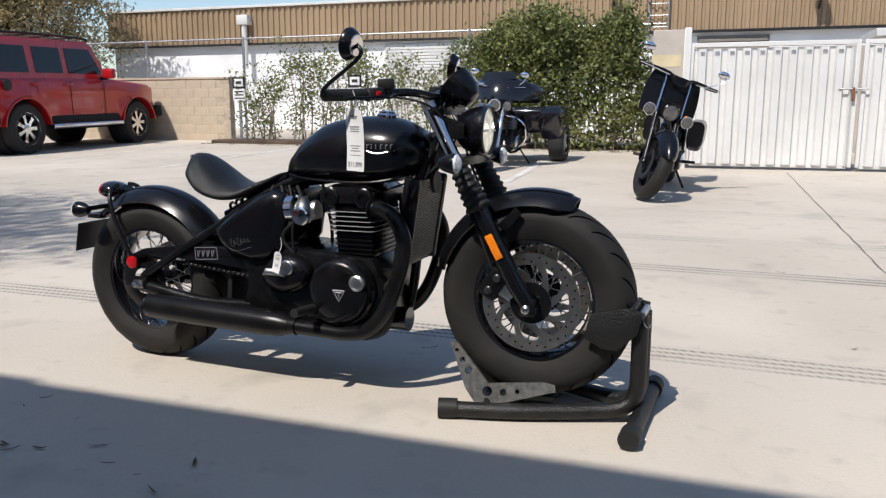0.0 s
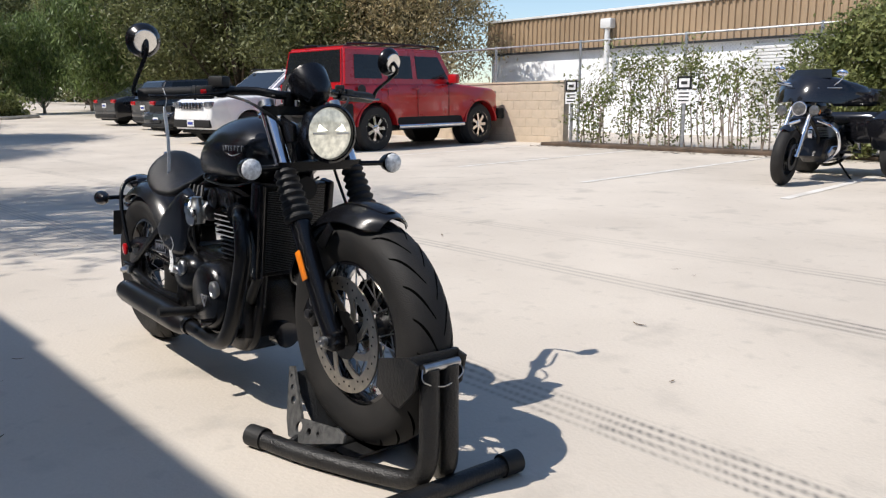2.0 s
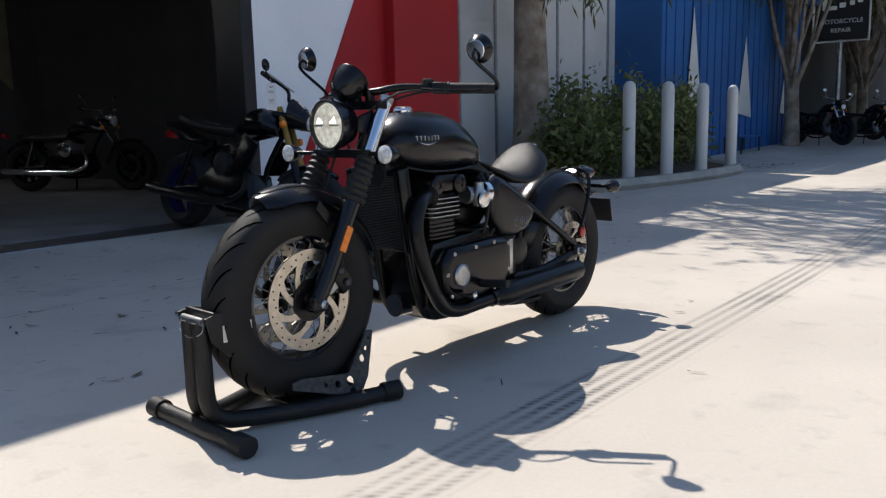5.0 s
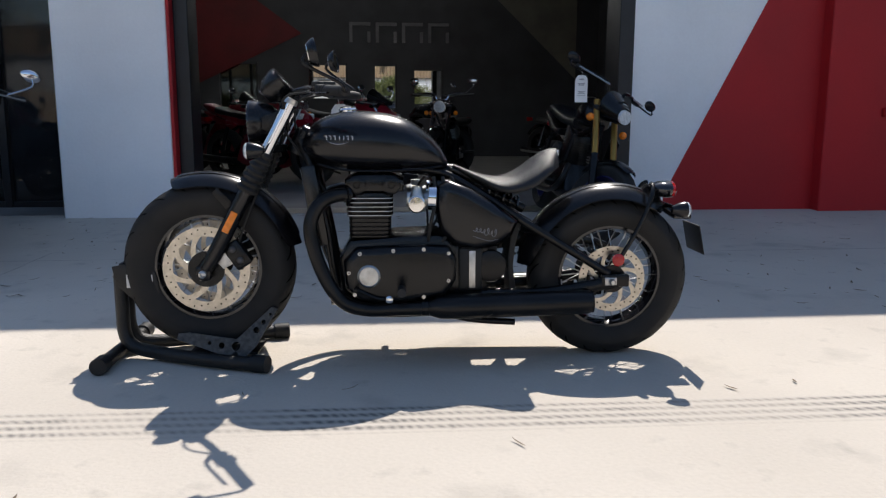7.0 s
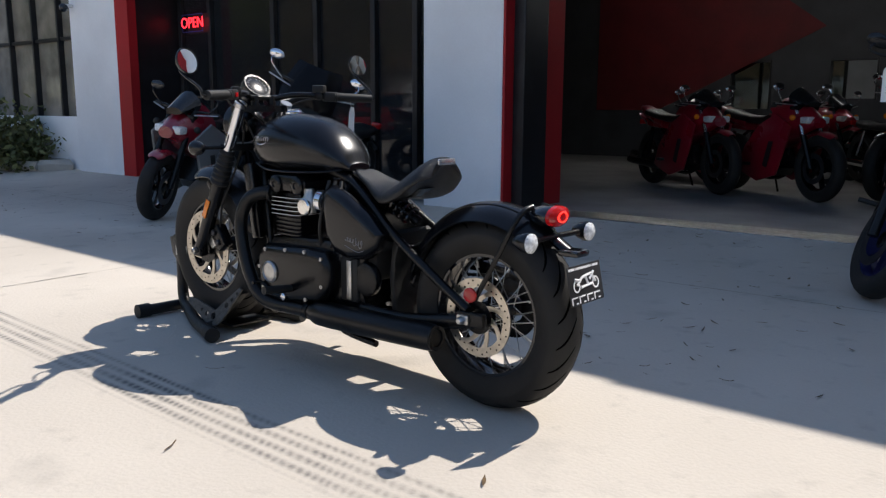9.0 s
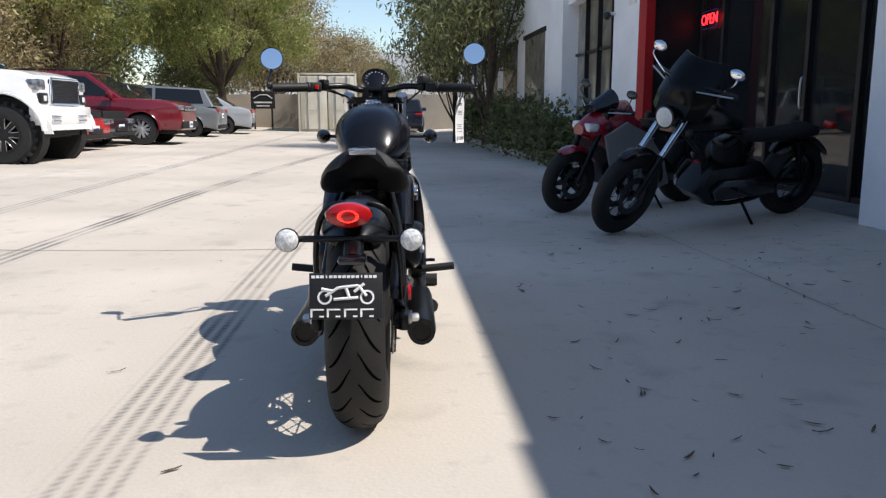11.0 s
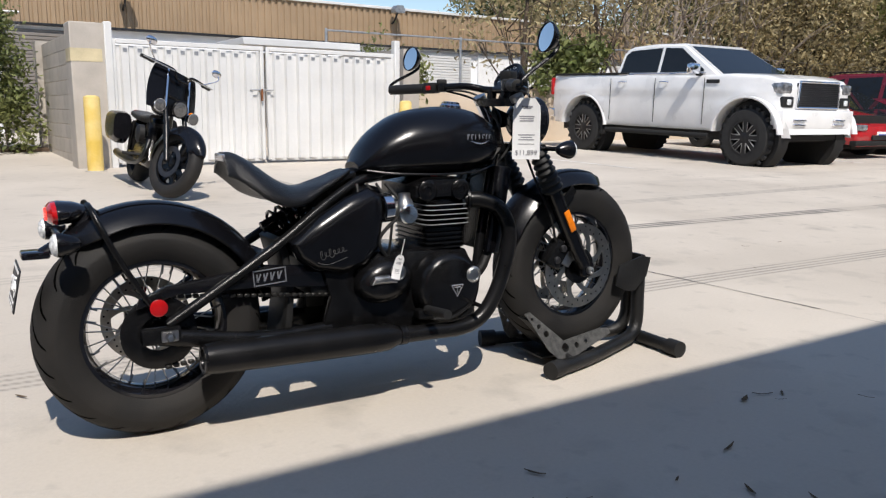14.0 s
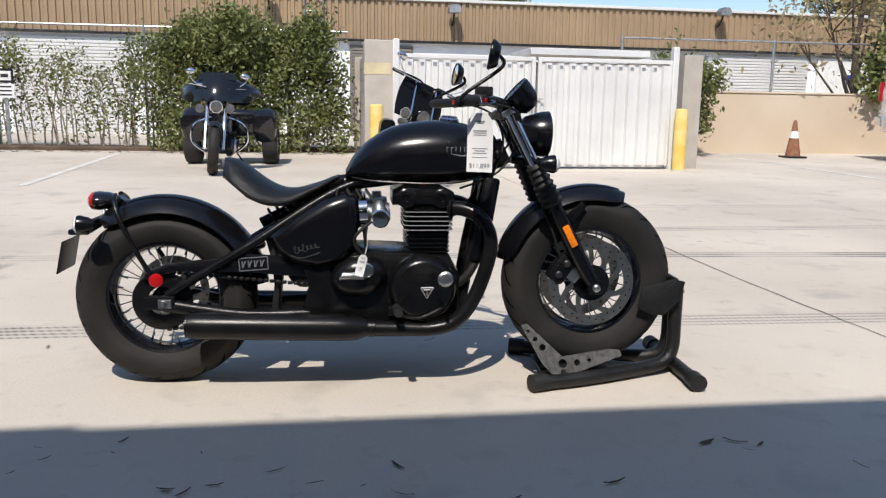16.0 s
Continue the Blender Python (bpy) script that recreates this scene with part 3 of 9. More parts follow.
def hero_bike():
    B = thing("motorcycle", "matte black bobber motorcycle with solo seat in a wheel chock", "motorcycle", BIKE)
    # wheels
    bike_wheel(B, RA, 0.312, 0.152, 0.203, 32, "rear_wheel")
    bike_wheel(B, FA, 0.321, 0.135, 0.203, 32, "front_wheel")
    brake_disc(B, FA, 0.078, 0.16)
    brake_disc(B, FA, -0.078, 0.16)
    brake_disc(B, RA, 0.088, 0.127)
    # rear sprocket and chain on the right
    sp = part("rear_sprocket", lathe([(0.05, -0.003), (0.098, -0.003), (0.103, 0), (0.098, 0.003), (0.05, 0.003)], 40, closed=True), BLACK_METAL, B, "black toothed rear sprocket")
    sp.matrix_local = Matrix.Translation((0, -0.092, 0.31)) @ Y90
    bm = bmesh.new()
    links = []
    for i in range(30):
        links.append(Vector((0.02 + 0.6 * i / 29, -0.092, 0.412 - 0.06 * i / 29)))
    for i in range(30):
        links.append(Vector((0.62 - 0.6 * i / 29, -0.092, 0.262 - 0.052 * i / 29)))
    for p in links:
        bx(p.x - 0.0085, p.x + 0.0085, p.y - 0.008, p.y + 0.008, p.z - 0.0055, p.z + 0.0055, 0.002, 1, bm)
    tagged(part("chain", bm, CHAIN, B, "oiled drive chain"), kind="stuff")
    cg = part("chain_guard", prism([(-0.05, 0.41), (0.02, 0.44), (0.3, 0.475), (0.56, 0.45), (0.56, 0.385), (0.3, 0.41), (0.05, 0.415), (-0.06, 0.385)], -0.112, -0.085, 0.006), BLACK_SATIN, B)
    # plain bars stand for the dealer's mark on the chain guard
    bm = bmesh.new()
    dec = Matrix.Translation((0.312, -0.1128, 0.442)) @ pose(0, 0, 0, 0, -4, 0)
    for a in ((-0.05, 0.05, 0.02, 0.0235), (-0.05, 0.05, -0.0235, -0.02), (-0.05, -0.0465, -0.0235, 0.0235), (0.0465, 0.05, -0.0235, 0.0235)):
        bx(a[0], a[1], -0.001, 0.001, a[2], a[3], bm=bm, m=dec)
    for k in range(4):
        prism([(-0.04 + k * 0.021, -0.012), (-0.035 + k * 0.021, -0.012), (-0.024 + k * 0.021, 0.012), (-0.029 + k * 0.021, 0.012)], -0.001, 0.001, bm=bm, m=dec)
        bx(-0.04 + k * 0.021, -0.036 + k * 0.021, -0.001, 0.001, -0.012, 0.012, bm=bm, m=dec)
    part("decal", bm, SILVER_INK, cg, "pale boxed decal")
    # frame
    for s in (1, -1):
        part("frame_tube", tube(crom([(0.02, 0.115 * s, 0.335), (0.16, 0.115 * s, 0.42), (0.34, 0.105 * s, 0.53), (0.5, 0.075 * s, 0.635), (0.63, 0.05 * s, 0.705), (0.72, 0.045 * s, 0.725)], 5), 0.0155, 12), BLACK_METAL, B)
        part("swingarm", tube(crom([(-0.03, 0.115 * s, 0.31), (0.1, 0.12 * s, 0.286), (0.3, 0.118 * s, 0.258), (0.5, 0.11 * s, 0.26)], 4), 0.02, 12, flat=1.25), BLACK_METAL, B)
        ax = part("axle_block", bx(-0.055, 0.05, s * 0.125 - 0.013, s * 0.125 + 0.013, 0.288, 0.335, 0.006), BLACK_METAL, B)
        part("adjuster", bx(-0.005, 0.04, s * 0.142 - 0.006, s * 0.142 + 0.006, 0.296, 0.326, 0.003), STEEL, ax, "bright chain adjuster")
        part("axle_nut", lathe([(0.013, -0.012), (0.013, 0.012), (0.008, 0.018), (0.004, 0.018)], 6, m=Matrix.Translation((0.015, s * 0.152, 0.311)) @ pose(0, 0, 0, -90 * s, 0, 0)), STEEL, ax)
        rf = part("side_reflector", lathe([(0.002, 0.0), (0.0235, 0.0), (0.0235, 0.007), (0.019, 0.0095), (0.002, 0.0095)], 24, m=Matrix.Translation((-0.008, s * 0.137, 0.392)) @ pose(0, 0, 0, -90 * s, 0, 0)), RED_LENS, B, "round red reflector")
        part("fender_strut", tube(crom([(-0.01, 0.118 * s, 0.375), (-0.06, 0.118 * s, 0.46), (-0.105, 0.112 * s, 0.545), (-0.135, 0.098 * s, 0.615), (-0.15, 0.07 * s, 0.655), (-0.155, 0.03 * s, 0.668)], 5), 0.0085, 10), BLACK_METAL, B)
        part("down_tube", tube(crom([(1.17, 0.03 * s, 0.83), (1.12, 0.06 * s, 0.7), (1.075, 0.075 * s, 0.5), (1.04, 0.085 * s, 0.3), (0.98, 0.085 * s, 0.2), (0.75, 0.085 * s, 0.185), (0.5, 0.1 * s, 0.21)], 5), 0.017, 12), BLACK_METAL, B)
        part("pivot_plate", prism([(0.46, 0.23), (0.55, 0.2), (0.6, 0.28), (0.575, 0.42), (0.6, 0.52), (0.52, 0.56), (0.47, 0.46), (0.5, 0.36)], s * 0.10, s * 0.125, 0.006), BLACK_METAL, B)
    part("swingarm_brace", tube(crom([(0.3, -0.105, 0.5), (0.33, 0, 0.49), (0.3, 0.105, 0.5)], 5), 0.014, 10), BLACK_METAL, B)
    part("backbone", tube([(0.6, 0, 0.71), (0.9, 0, 0.75), (1.17, 0, 0.86)], 0.03, 12), BLACK_METAL, B)
    part("steering_head", rod((1.15, 0, 0.86), (1.19, 0, 0.78), 0.038, 16), BLACK_METAL, B)
    # shock under the seat
    bm = bmesh.new()
    pts = []
    for i in range(90):
        f = i / 89
        c = Vector((0.36 + 0.19 * f, 0, 0.585 + 0.09 * f))
        a = f * 2 * math.pi * 7
        pts.append(c + Vector((-0.43 * math.sin(a) * 0.03, math.cos(a) * 0.033, 0.9 * math.sin(a) * 0.033)))
    part("shock_spring", tube(pts, 0.0055, 6), BLACK_GLOSS, B)
    part("shock_body", rod((0.33, 0, 0.57), (0.57, 0, 0.69), 0.018, 12), BLACK_METAL, B)
    # fenders
    rf_ = part("rear_fender", fender(RA, 0.356, 128, 8, 0.092, 0.05), BLACK_SATIN, B, "satin black rear fender")
    part("fender_ridge", fender(RA, 0.3605, 124, 14, 0.034, 0.006), BLACK_SATIN, rf_, "raised band along the fender crown")
    ff = part("front_fender", fender(FA, 0.354, 68, 166, 0.083, 0.045), BLACK_SATIN, B, "satin black front fender")
    part("fender_ridge", fender(FA, 0.3585, 72, 160, 0.03, 0.005), BLACK_SATIN, ff, "raised band along the fender crown")
    # forks
    def on_fork(z, y=0.0):
        return Vector((1.522 - 0.53 * (z - 0.35) - 0.004, y, z))
    for s in (1, -1):
        y = 0.112 * s
        fk = part("fork_leg", tube([on_fork(0.335, y) + Vector((0.01, 0, 0)), on_fork(0.42, y), on_fork(0.66, y)], [0.026, 0.029, 0.029], 16), BLACK_SATIN, B, "black lower fork leg")
        a, b = on_fork(0.65, y), on_fork(0.79, y)
        prof = []
        for i in range(37):
            f = i / 36
            prof.append(((0.043 - 0.01 * f) - 0.0075 * (0.5 + 0.5 * math.cos(f * 2 * math.pi * 7)), f * (b - a).length))
        part("fork_gaiter", lathe(prof, 20, m=aim(a, b)), PLASTIC, B, "ribbed rubber fork gaiter")
        part("fork_tube", rod(on_fork(0.79, y), on_fork(0.965, y), 0.0225, 18), CHROME, B, "bright polished fork tube")
        part("fork_cap", rod(on_fork(0.962, y), on_fork(0.978, y), 0.024, 18), STEEL, B)
        part("axle_clamp", bx(1.495, 1.552, y - 0.024, y + 0.024, 0.322, 0.378, 0.012), BLACK_SATIN, B)
        part("front_axle_nut", lathe([(0.014, 0), (0.014, 0.016), (0.007, 0.02), (0.006, 0.012), (0.002, 0.012)], 12, m=Matrix.Translation((1.522, y + 0.022 * s, 0.35)) @ pose(0, 0, 0, -90 * s, 0, 0)), STEEL, B)
        part("fork_reflector", bx(-0.042, 0.042, -0.003, 0.003, -0.013, 0.013, 0.0028, m=Matrix.Translation(on_fork(0.54, y + 0.032 * s)) @ pose(0, 0, 0, 0, 62, 0)), ORANGE, B, "long orange side reflector")
        # caliper behind the leg
        cal = part("brake_caliper", bx(-0.055, 0.05, -0.026, 0.026, -0.034, 0.034, 0.012, m=Matrix.Translation((1.405, 0.082 * s, 0.415)) @ pose(0, 0, 0, 0, -55, 0)), BLACK_METAL, B, "black brake caliper")
        for dz in (-0.02, 0.02):
            part("caliper_piston", lathe([(0.013, -0.006), (0.013, 0.006), (0.009, 0.009), (0.002, 0.009)], 14, m=Matrix.Translation((1.405 + dz * 0.7, 0.11 * s, 0.415 + dz)) @ pose(0, 0, 0, -90 * s, 0, 0)), DARK_DISC, cal)
        part("caliper_bracket", prism([(1.43, 0.43), (1.47, 0.45), (1.49, 0.40), (1.455, 0.36), (1.42, 0.38)], s * 0.085, s * 0.1, 0.003), ALU, B)
        part("brake_hose", tube(crom([(1.40, 0.09 * s, 0.45), (1.36, 0.10 * s, 0.56), (1.30, 0.075 * s, 0.70), (1.25, 0.06 * s, 0.84), (1.22, 0.09 * s, 0.97)], 5), 0.0045, 7), PLASTIC, B)
        part("fender_bracket", prism([(1.41, 0.60), (1.47, 0.66), (1.49, 0.64), (1.44, 0.58)], s * 0.082, s * 0.09, 0.002), BLACK_METAL, B)
    for z, th in ((0.8, 0.013), (0.955, 0.013)):
        c = on_fork(z)
        rings = []
        for dx, hw in ((-0.055, 0.03), (-0.02, 0.12), (0.02, 0.138), (0.035, 0.11)):
            rings.append([c + Vector((dx, -hw, -th)), c + Vector((dx, hw, -th)), c + Vector((dx, hw, th)), c + Vector((dx, -hw, th))])
        part("triple_clamp", loft(rings), BLACK_METAL, B)
    # headlamp
    hl = part("headlamp", lathe([(0.002, -0.085), (0.035, -0.08), (0.062, -0.055), (0.076, -0.015), (0.082, 0.01), (0.082, 0.026), (0.074, 0.03), (0.072, 0.014)], 36), BLACK_SATIN, B, "round headlamp with black bowl")
    hl.matrix_local = aim((1.325, 0, 0.893), (2.325, 0, 0.868)) @ pose(0, 0, 0, 0, 0, 90)
    part("headlamp_lens", lathe([(0.073, 0.016), (0.07, 0.022), (0.045, 0.029), (0.002, 0.032)], 36), LAMP_LENS, hl, "lit clear headlamp lens")
    part("headlamp_reflector", bx(-0.058, 0.058, -0.003, 0.003, 0.026, 0.031, 0.001, m=pose(0, 0, 0, 0, 0, 90)), ALU, hl)
    part("headlamp_ring", lathe([(0.075, 0.024), (0.083, 0.022), (0.084, 0.03), (0.078, 0.033)], 36, closed=True), BLACK_GLOSS, hl)
    for s in (1, -1):
        bm = loft([[Vector((0.008 + 0.05 * f, s * q, 0.0285 - 0.012 * f * f)) for q in (0.006, 0.045 - 0.02 * f)] + [Vector((0.008 + 0.05 * f, s * q, 0.031 - 0.012 * f * f)) for q in (0.045 - 0.02 * f, 0.006)] for f in (0, 0.5, 1)])
        part("led_unit", bm, LAMP_HOT, hl, "bright beam segment")
        part("headlamp_ear", prism([(1.22, 0.86), (1.3, 0.87), (1.3, 0.915), (1.23, 0.94)], s * 0.078, s * 0.092, 0.003), BLACK_METAL, B)
        signal(B, (1.285, 0.10 * s, 0.8), (1.318, 0.236 * s, 0.8), (1, 0, 0))
    # clock
    ck = part("speedometer", lathe([(0.002, -0.075), (0.03, -0.07), (0.05, -0.045), (0.058, -0.005), (0.06, 0.014), (0.054, 0.018)], 30), BLACK_SATIN, B, "single round speedometer in a black pod")
    ck.matrix_local = aim((1.243, 0, 1.035), (0.7, 0, 1.52))
    part("dial", lathe([(0.052, 0.0165), (0.002, 0.0165)], 30), SIGN_BLACK, ck)
    part("dial_ring", lathe([(0.05, 0.0165), (0.058, 0.0165), (0.058, 0.021), (0.05, 0.02)], 30, closed=True), BLACK_METAL, ck)
    bm = bmesh.new()
    for k in range(13):
        a = radians(-40 + k * 260 / 12)
        bx(0.034, 0.045, -0.0012, 0.0012, 0.0166, 0.018, bm=bm, m=pose(0, 0, 0, 0, 0, math.degrees(a)))
    bx(-0.03, 0.03, -0.03, -0.014, 0.0166, 0.0175, bm=bm)
    part("dial_mark", bm, WHITE_INK, ck, "white dial marks")
    part("clock_bracket", rod((1.21, 0, 0.955), (1.235, 0, 1.01), 0.02, 10), BLACK_METAL, B)
    # handlebar
    hb = part("handlebar", tube(crom([(0.985, 0.385, 1.0), (1.06, 0.25, 1.005), (1.13, 0.13, 1.012), (1.185, 0.07, 1.0), (1.195, 0, 0.998), (1.185, -0.07, 1.0), (1.13, -0.13, 1.012), (1.06, -0.25, 1.005), (0.985, -0.385, 1.0)], 6), 0.0125, 12), BLACK_METAL, B, "wide flat black handlebar")
    for s in (1, -1):
        part("bar_riser", rod((1.19, 0.04 * s, 0.955), (1.195, 0.04 * s, 1.005), 0.017, 12), BLACK_METAL, B)
        g0, g1 = Vector((0.985, 0.385 * s, 1.0)), Vector((1.052, 0.262 * s, 1.005))
        gl = (g1 - g0).length
        prof = [(0.011, -0.018), (0.017, -0.016), (0.017, 0.0)] + [(0.0172 + 0.0012 * (i % 2), 0.003 + i * (gl - 0.012) / 24) for i in range(25)] + [(0.021, gl - 0.006), (0.021, gl), (0.012, gl)]
        part("grip", lathe(prof, 16, m=aim(g0, g1)), PLASTIC, hb, "ribbed rubber grip")
        d = (g1 - g0).normalized()
        sw = part("switch_housing", bx(-0.022, 0.022, -0.019, 0.019, 0.0, 0.05, 0.007, m=aim(g1, g1 + d)), PLASTIC, hb, "black switch housing")
        part("switch_button", bx(-0.028, -0.02, -0.008, 0.008, 0.015, 0.032, 0.002, m=aim(g1, g1 + d)), RED_LENS, sw, "small red button")
        part("lever_perch", bx(-0.016, 0.02, -0.016, 0.016, 0.055, 0.085, 0.005, m=aim(g1, g1 + d)), BLACK_METAL, hb)
        part("lever", tube(crom([g1 + d * 0.07 + Vector((0.025, 0, -0.002)), g1 + Vector((0.06, 0.0, -0.006)), g0 + d * 0.06 + Vector((0.06, 0, -0.008)), g0 + Vector((0.05, 0.008 * s, -0.006))], 6), [0.0075] * 6 + [0.006] * 12 + [0.0065], 8, flat=0.6), BLACK_METAL, hb, "black control lever")
        # bar-end mirror
        bp = g0 - d * 0.018
        mc = Vector((1.075, 0.412 * s, 1.118 if s > 0 else 1.14))
        mi = part("mirror", tube(crom([bp, bp + Vector((0.004, 0.012 * s, 0.002)), bp + Vector((0.022, 0.014 * s, 0.028)), mc + Vector((0.03, 0.006 * s, -0.035)), mc + Vector((0.018, 0, 0))], 6), 0.006, 8), BLACK_METAL, B, "round bar-end mirror on a curved stem")
        facing = aim(mc, mc + Vector((-1, -0.12 * s, 0.2)))
        part("mirror_shell", lathe([(0.002, -0.019), (0.033, -0.019), (0.042, -0.006), (0.0465, 0.004), (0.0455, 0.009), (0.043, 0.009), (0.043, 0.0055)], 30, m=facing), BLACK_SATIN, mi, "round black mirror shell")
        part("mirror_glass", lathe([(0.0435, 0.0062), (0.002, 0.0066)], 30, m=facing), MIRROR, mi, "clear mirror glass")
        part("mirror_badge", lathe([(0.031, -0.0192), (0.029, -0.0215), (0.002, -0.0225)], 28, m=facing), POLISHED, mi, "polished disc on the mirror back")
    part("brake_reservoir", bx(-0.026, 0.026, -0.02, 0.02, 0, 0.032, 0.006, m=Matrix.Translation((1.085, -0.205, 1.02)) @ pose(0, 0, 0, 0, 0, 28)), PLASTIC, hb, "black fluid reservoir")
    part("clutch_switch", bx(-0.018, 0.018, -0.015, 0.015, 0, 0.022, 0.005, m=Matrix.Translation((1.085, 0.205, 1.015)) @ pose(0, 0, 0, 0, 0, -28)), PLASTIC, hb)
    for s, pts in ((1, [(1.1, 0.2, 1.0), (1.2, 0.16, 0.985), (1.24, 0.05, 0.9), (1.17, 0.045, 0.78), (1.05, 0.07, 0.6)]), (-1, [(1.1, -0.2, 1.0), (1.21, -0.16, 0.97), (1.24, -0.06, 0.88), (1.17, -0.05, 0.76), (1.03, -0.06, 0.7)]), (1, [(1.09, 0.22, 1.0), (1.17, 0.1, 0.96), (1.19, -0.02, 0.86), (1.14, -0.04, 0.72)])):
        part("control_cable", tube(crom(pts, 6), 0.004, 7), PLASTIC, B)
    # tank
    rings = []
    for i in range(28):
        x = 0.628 + (1.165 - 0.628) * (0.5 - 0.5 * math.cos(math.pi * i / 27))
        rings.append(oval(x, spline(TANK_W, x), spline(TANK_BOT, x), spline(TANK_TOP, x), 2.5, 36, 0.8))
    tank = part("fuel_tank", loft(rings), BLACK_SATIN, B, "satin black teardrop fuel tank")
    for s in (1, -1):
        pts = [(x, s * spline(TANK_W, x) * 0.9, spline(TANK_BOT, x) + 0.012) for x in (0.65, 0.72, 0.82, 0.92, 1.02, 1.1)]
        part("tank_seam", tube(crom(pts, 4), 0.004, 6), BLACK_METAL, tank)
        # plain silver bars and a swoosh stand for the maker's mark
        for k in range(7):
            bm = bmesh.new()
            x = 1.022 + 0.0155 * (k - 3)
            z = 0.842
            w_ = spline(TANK_W, x)
            zc, zh = (spline(TANK_BOT, x) + spline(TANK_TOP, x)) / 2, (spline(TANK_TOP, x) - spline(TANK_BOT, x)) / 2
            u = min(abs((z - zc) / zh), 0.99)
            yy = w_ * (1 - u ** 2.5) ** 0.4 * (1 - 0.2 * u ** 1.9)
            bx(x - 0.0052, x - 0.0022, s * yy - 0.003, s * yy + 0.0022, z - 0.008, z + 0.008, 0.0006, 1, bm)
            if k not in (2, 3):
                bx(x - 0.0052, x + 0.0042, s * yy - 0.003, s * yy + 0.0022, z + 0.005, z + 0.008, 0.0006, 1, bm)
            part("emblem_bar", bm, SILVER_INK, tank, "silver emblem bar")
        pts = []
        for k in range(9):
            x = 0.985 + 0.075 * k / 8
            z = 0.829 - 0.009 * math.sin(math.pi * k / 8)
            w_ = spline(TANK_W, x)
            zc, zh = (spline(TANK_BOT, x) + spline(TANK_TOP, x)) / 2, (spline(TANK_TOP, x) - spline(TANK_BOT, x)) / 2
            u = abs((z - zc) / zh)
            pts.append((x, s * (w_ * (1 - u ** 2.5) ** 0.4 * (1 - (0.2 * u ** 1.9 if z > zc else 0)) + 0.0005), z))
        part("emblem_swoosh", tube(pts, [0.0006 + 0.0018 * math.sin(math.pi * k / 8) for k in range(9)], 6), SILVER_INK, tank, "silver curved emblem line")
    part("fuel_cap", lathe([(0.036, -0.006), (0.036, 0.004), (0.03, 0.01), (0.03, 0.015), (0.024, 0.017), (0.002, 0.018)], 28, m=Matrix.Translation((0.995, 0, 0.937)) @ pose(0, 0, 0, 0, 4, 0)), CHROME, tank, "chrome fuel cap")
    # seat
    top = [(0.212, 0.808), (0.25, 0.804), (0.3, 0.774), (0.36, 0.73), (0.42, 0.704), (0.48, 0.707), (0.54, 0.724), (0.605, 0.747)]
    bot = [(0.212, 0.776), (0.25, 0.742), (0.3, 0.696), (0.36, 0.66), (0.42, 0.645), (0.48, 0.656), (0.54, 0.686), (0.605, 0.724)]
    wid = [(0.212, 0.075), (0.235, 0.112), (0.28, 0.138), (0.34, 0.142), (0.4, 0.125), (0.46, 0.098), (0.53, 0.072), (0.585, 0.056), (0.605, 0.04)]
    rings = []
    for i in range(24):
        x = 0.212 + 0.393 * (0.5 - 0.5 * math.cos(math.pi * i / 23))
        r = oval(x, spline(wid, x), spline(bot, x), spline(top, x), 2.3, 32)
        droop = 0.056 * min(max((0.5 - x) / 0.2, 0), 1)
        for v in r:
            if v.z > (spline(bot, x) + spline(top, x)) / 2:
                v.z -= 0.008 * (1 - (v.y / spline(wid, x)) ** 2)
        for v in r:
            v.z -= droop * (v.y / spline(wid, x)) ** 2
        rings.append(r)
    st = part("seat", loft(rings), LEATHER, B, "black leather floating solo seat")
    part("seat_badge", bx(-0.004, 0.004, -0.042, 0.042, -0.0105, 0.0105, 0.003, m=Matrix.Translation((0.2105, 0, 0.7845))), SILVER_INK, st, "small silver seat badge")
    part("seat_pan", prism([(0.3, 0.69), (0.36, 0.657), (0.42, 0.645), (0.48, 0.655), (0.62, 0.72), (0.62, 0.735), (0.5, 0.69), (0.42, 0.672), (0.34, 0.69)], -0.045, 0.045, 0.006), BLACK_METAL, B)
    part("seat_rail", tube(crom([(0.40, 0, 0.655), (0.5, 0, 0.66), (0.6, 0, 0.70), (0.66, 0, 0.72)], 4), 0.02, 10), BLACK_METAL, B)
    # tail lamp, rear signals, plate
    tl = part("tail_lamp", lathe([(0.002, -0.075), (0.022, -0.068), (0.04, -0.035), (0.047, 0.0), (0.045, 0.008)], 28), BLACK_GLOSS, B, "bullet tail lamp in black housing")
    tl.matrix_local = aim((-0.222, 0.012, 0.645), (-1.2, 0.012, 0.60)) @ Matrix.Diagonal((1.32, 0.72, 1, 1))
    ln = part("tail_lens", lathe([(0.0455, 0.007), (0.043, 0.018), (0.03, 0.028), (0.002, 0.032)], 28), RED_LENS, tl, "lit oval red lens")
    led = mesh_of(ball(0.0031, Matrix.Identity(4), 8), "diode", RED_LIT)
    for k in range(16):
        a = 2 * math.pi * k / 16
        part("diode", led, None, ln, m=Matrix.Translation((0.0165 * math.cos(a), 0.021 * math.sin(a), 0.0305)))
    part("tail_led_ring", lathe([(0.019, 0.0295), (0.0205, 0.029), (0.021, 0.0302), (0.0195, 0.031)], 28, closed=True), RED_LIT, ln, "glowing ring of red diodes")
    part("tail_bracket", tube(crom([(-0.135, 0, 0.655), (-0.165, 0, 0.62), (-0.215, 0, 0.575), (-0.27, 0, 0.54)], 4), [0.03] * 6 + [0.026] * 7, 12, flat=0.6), BLACK_SATIN, B)
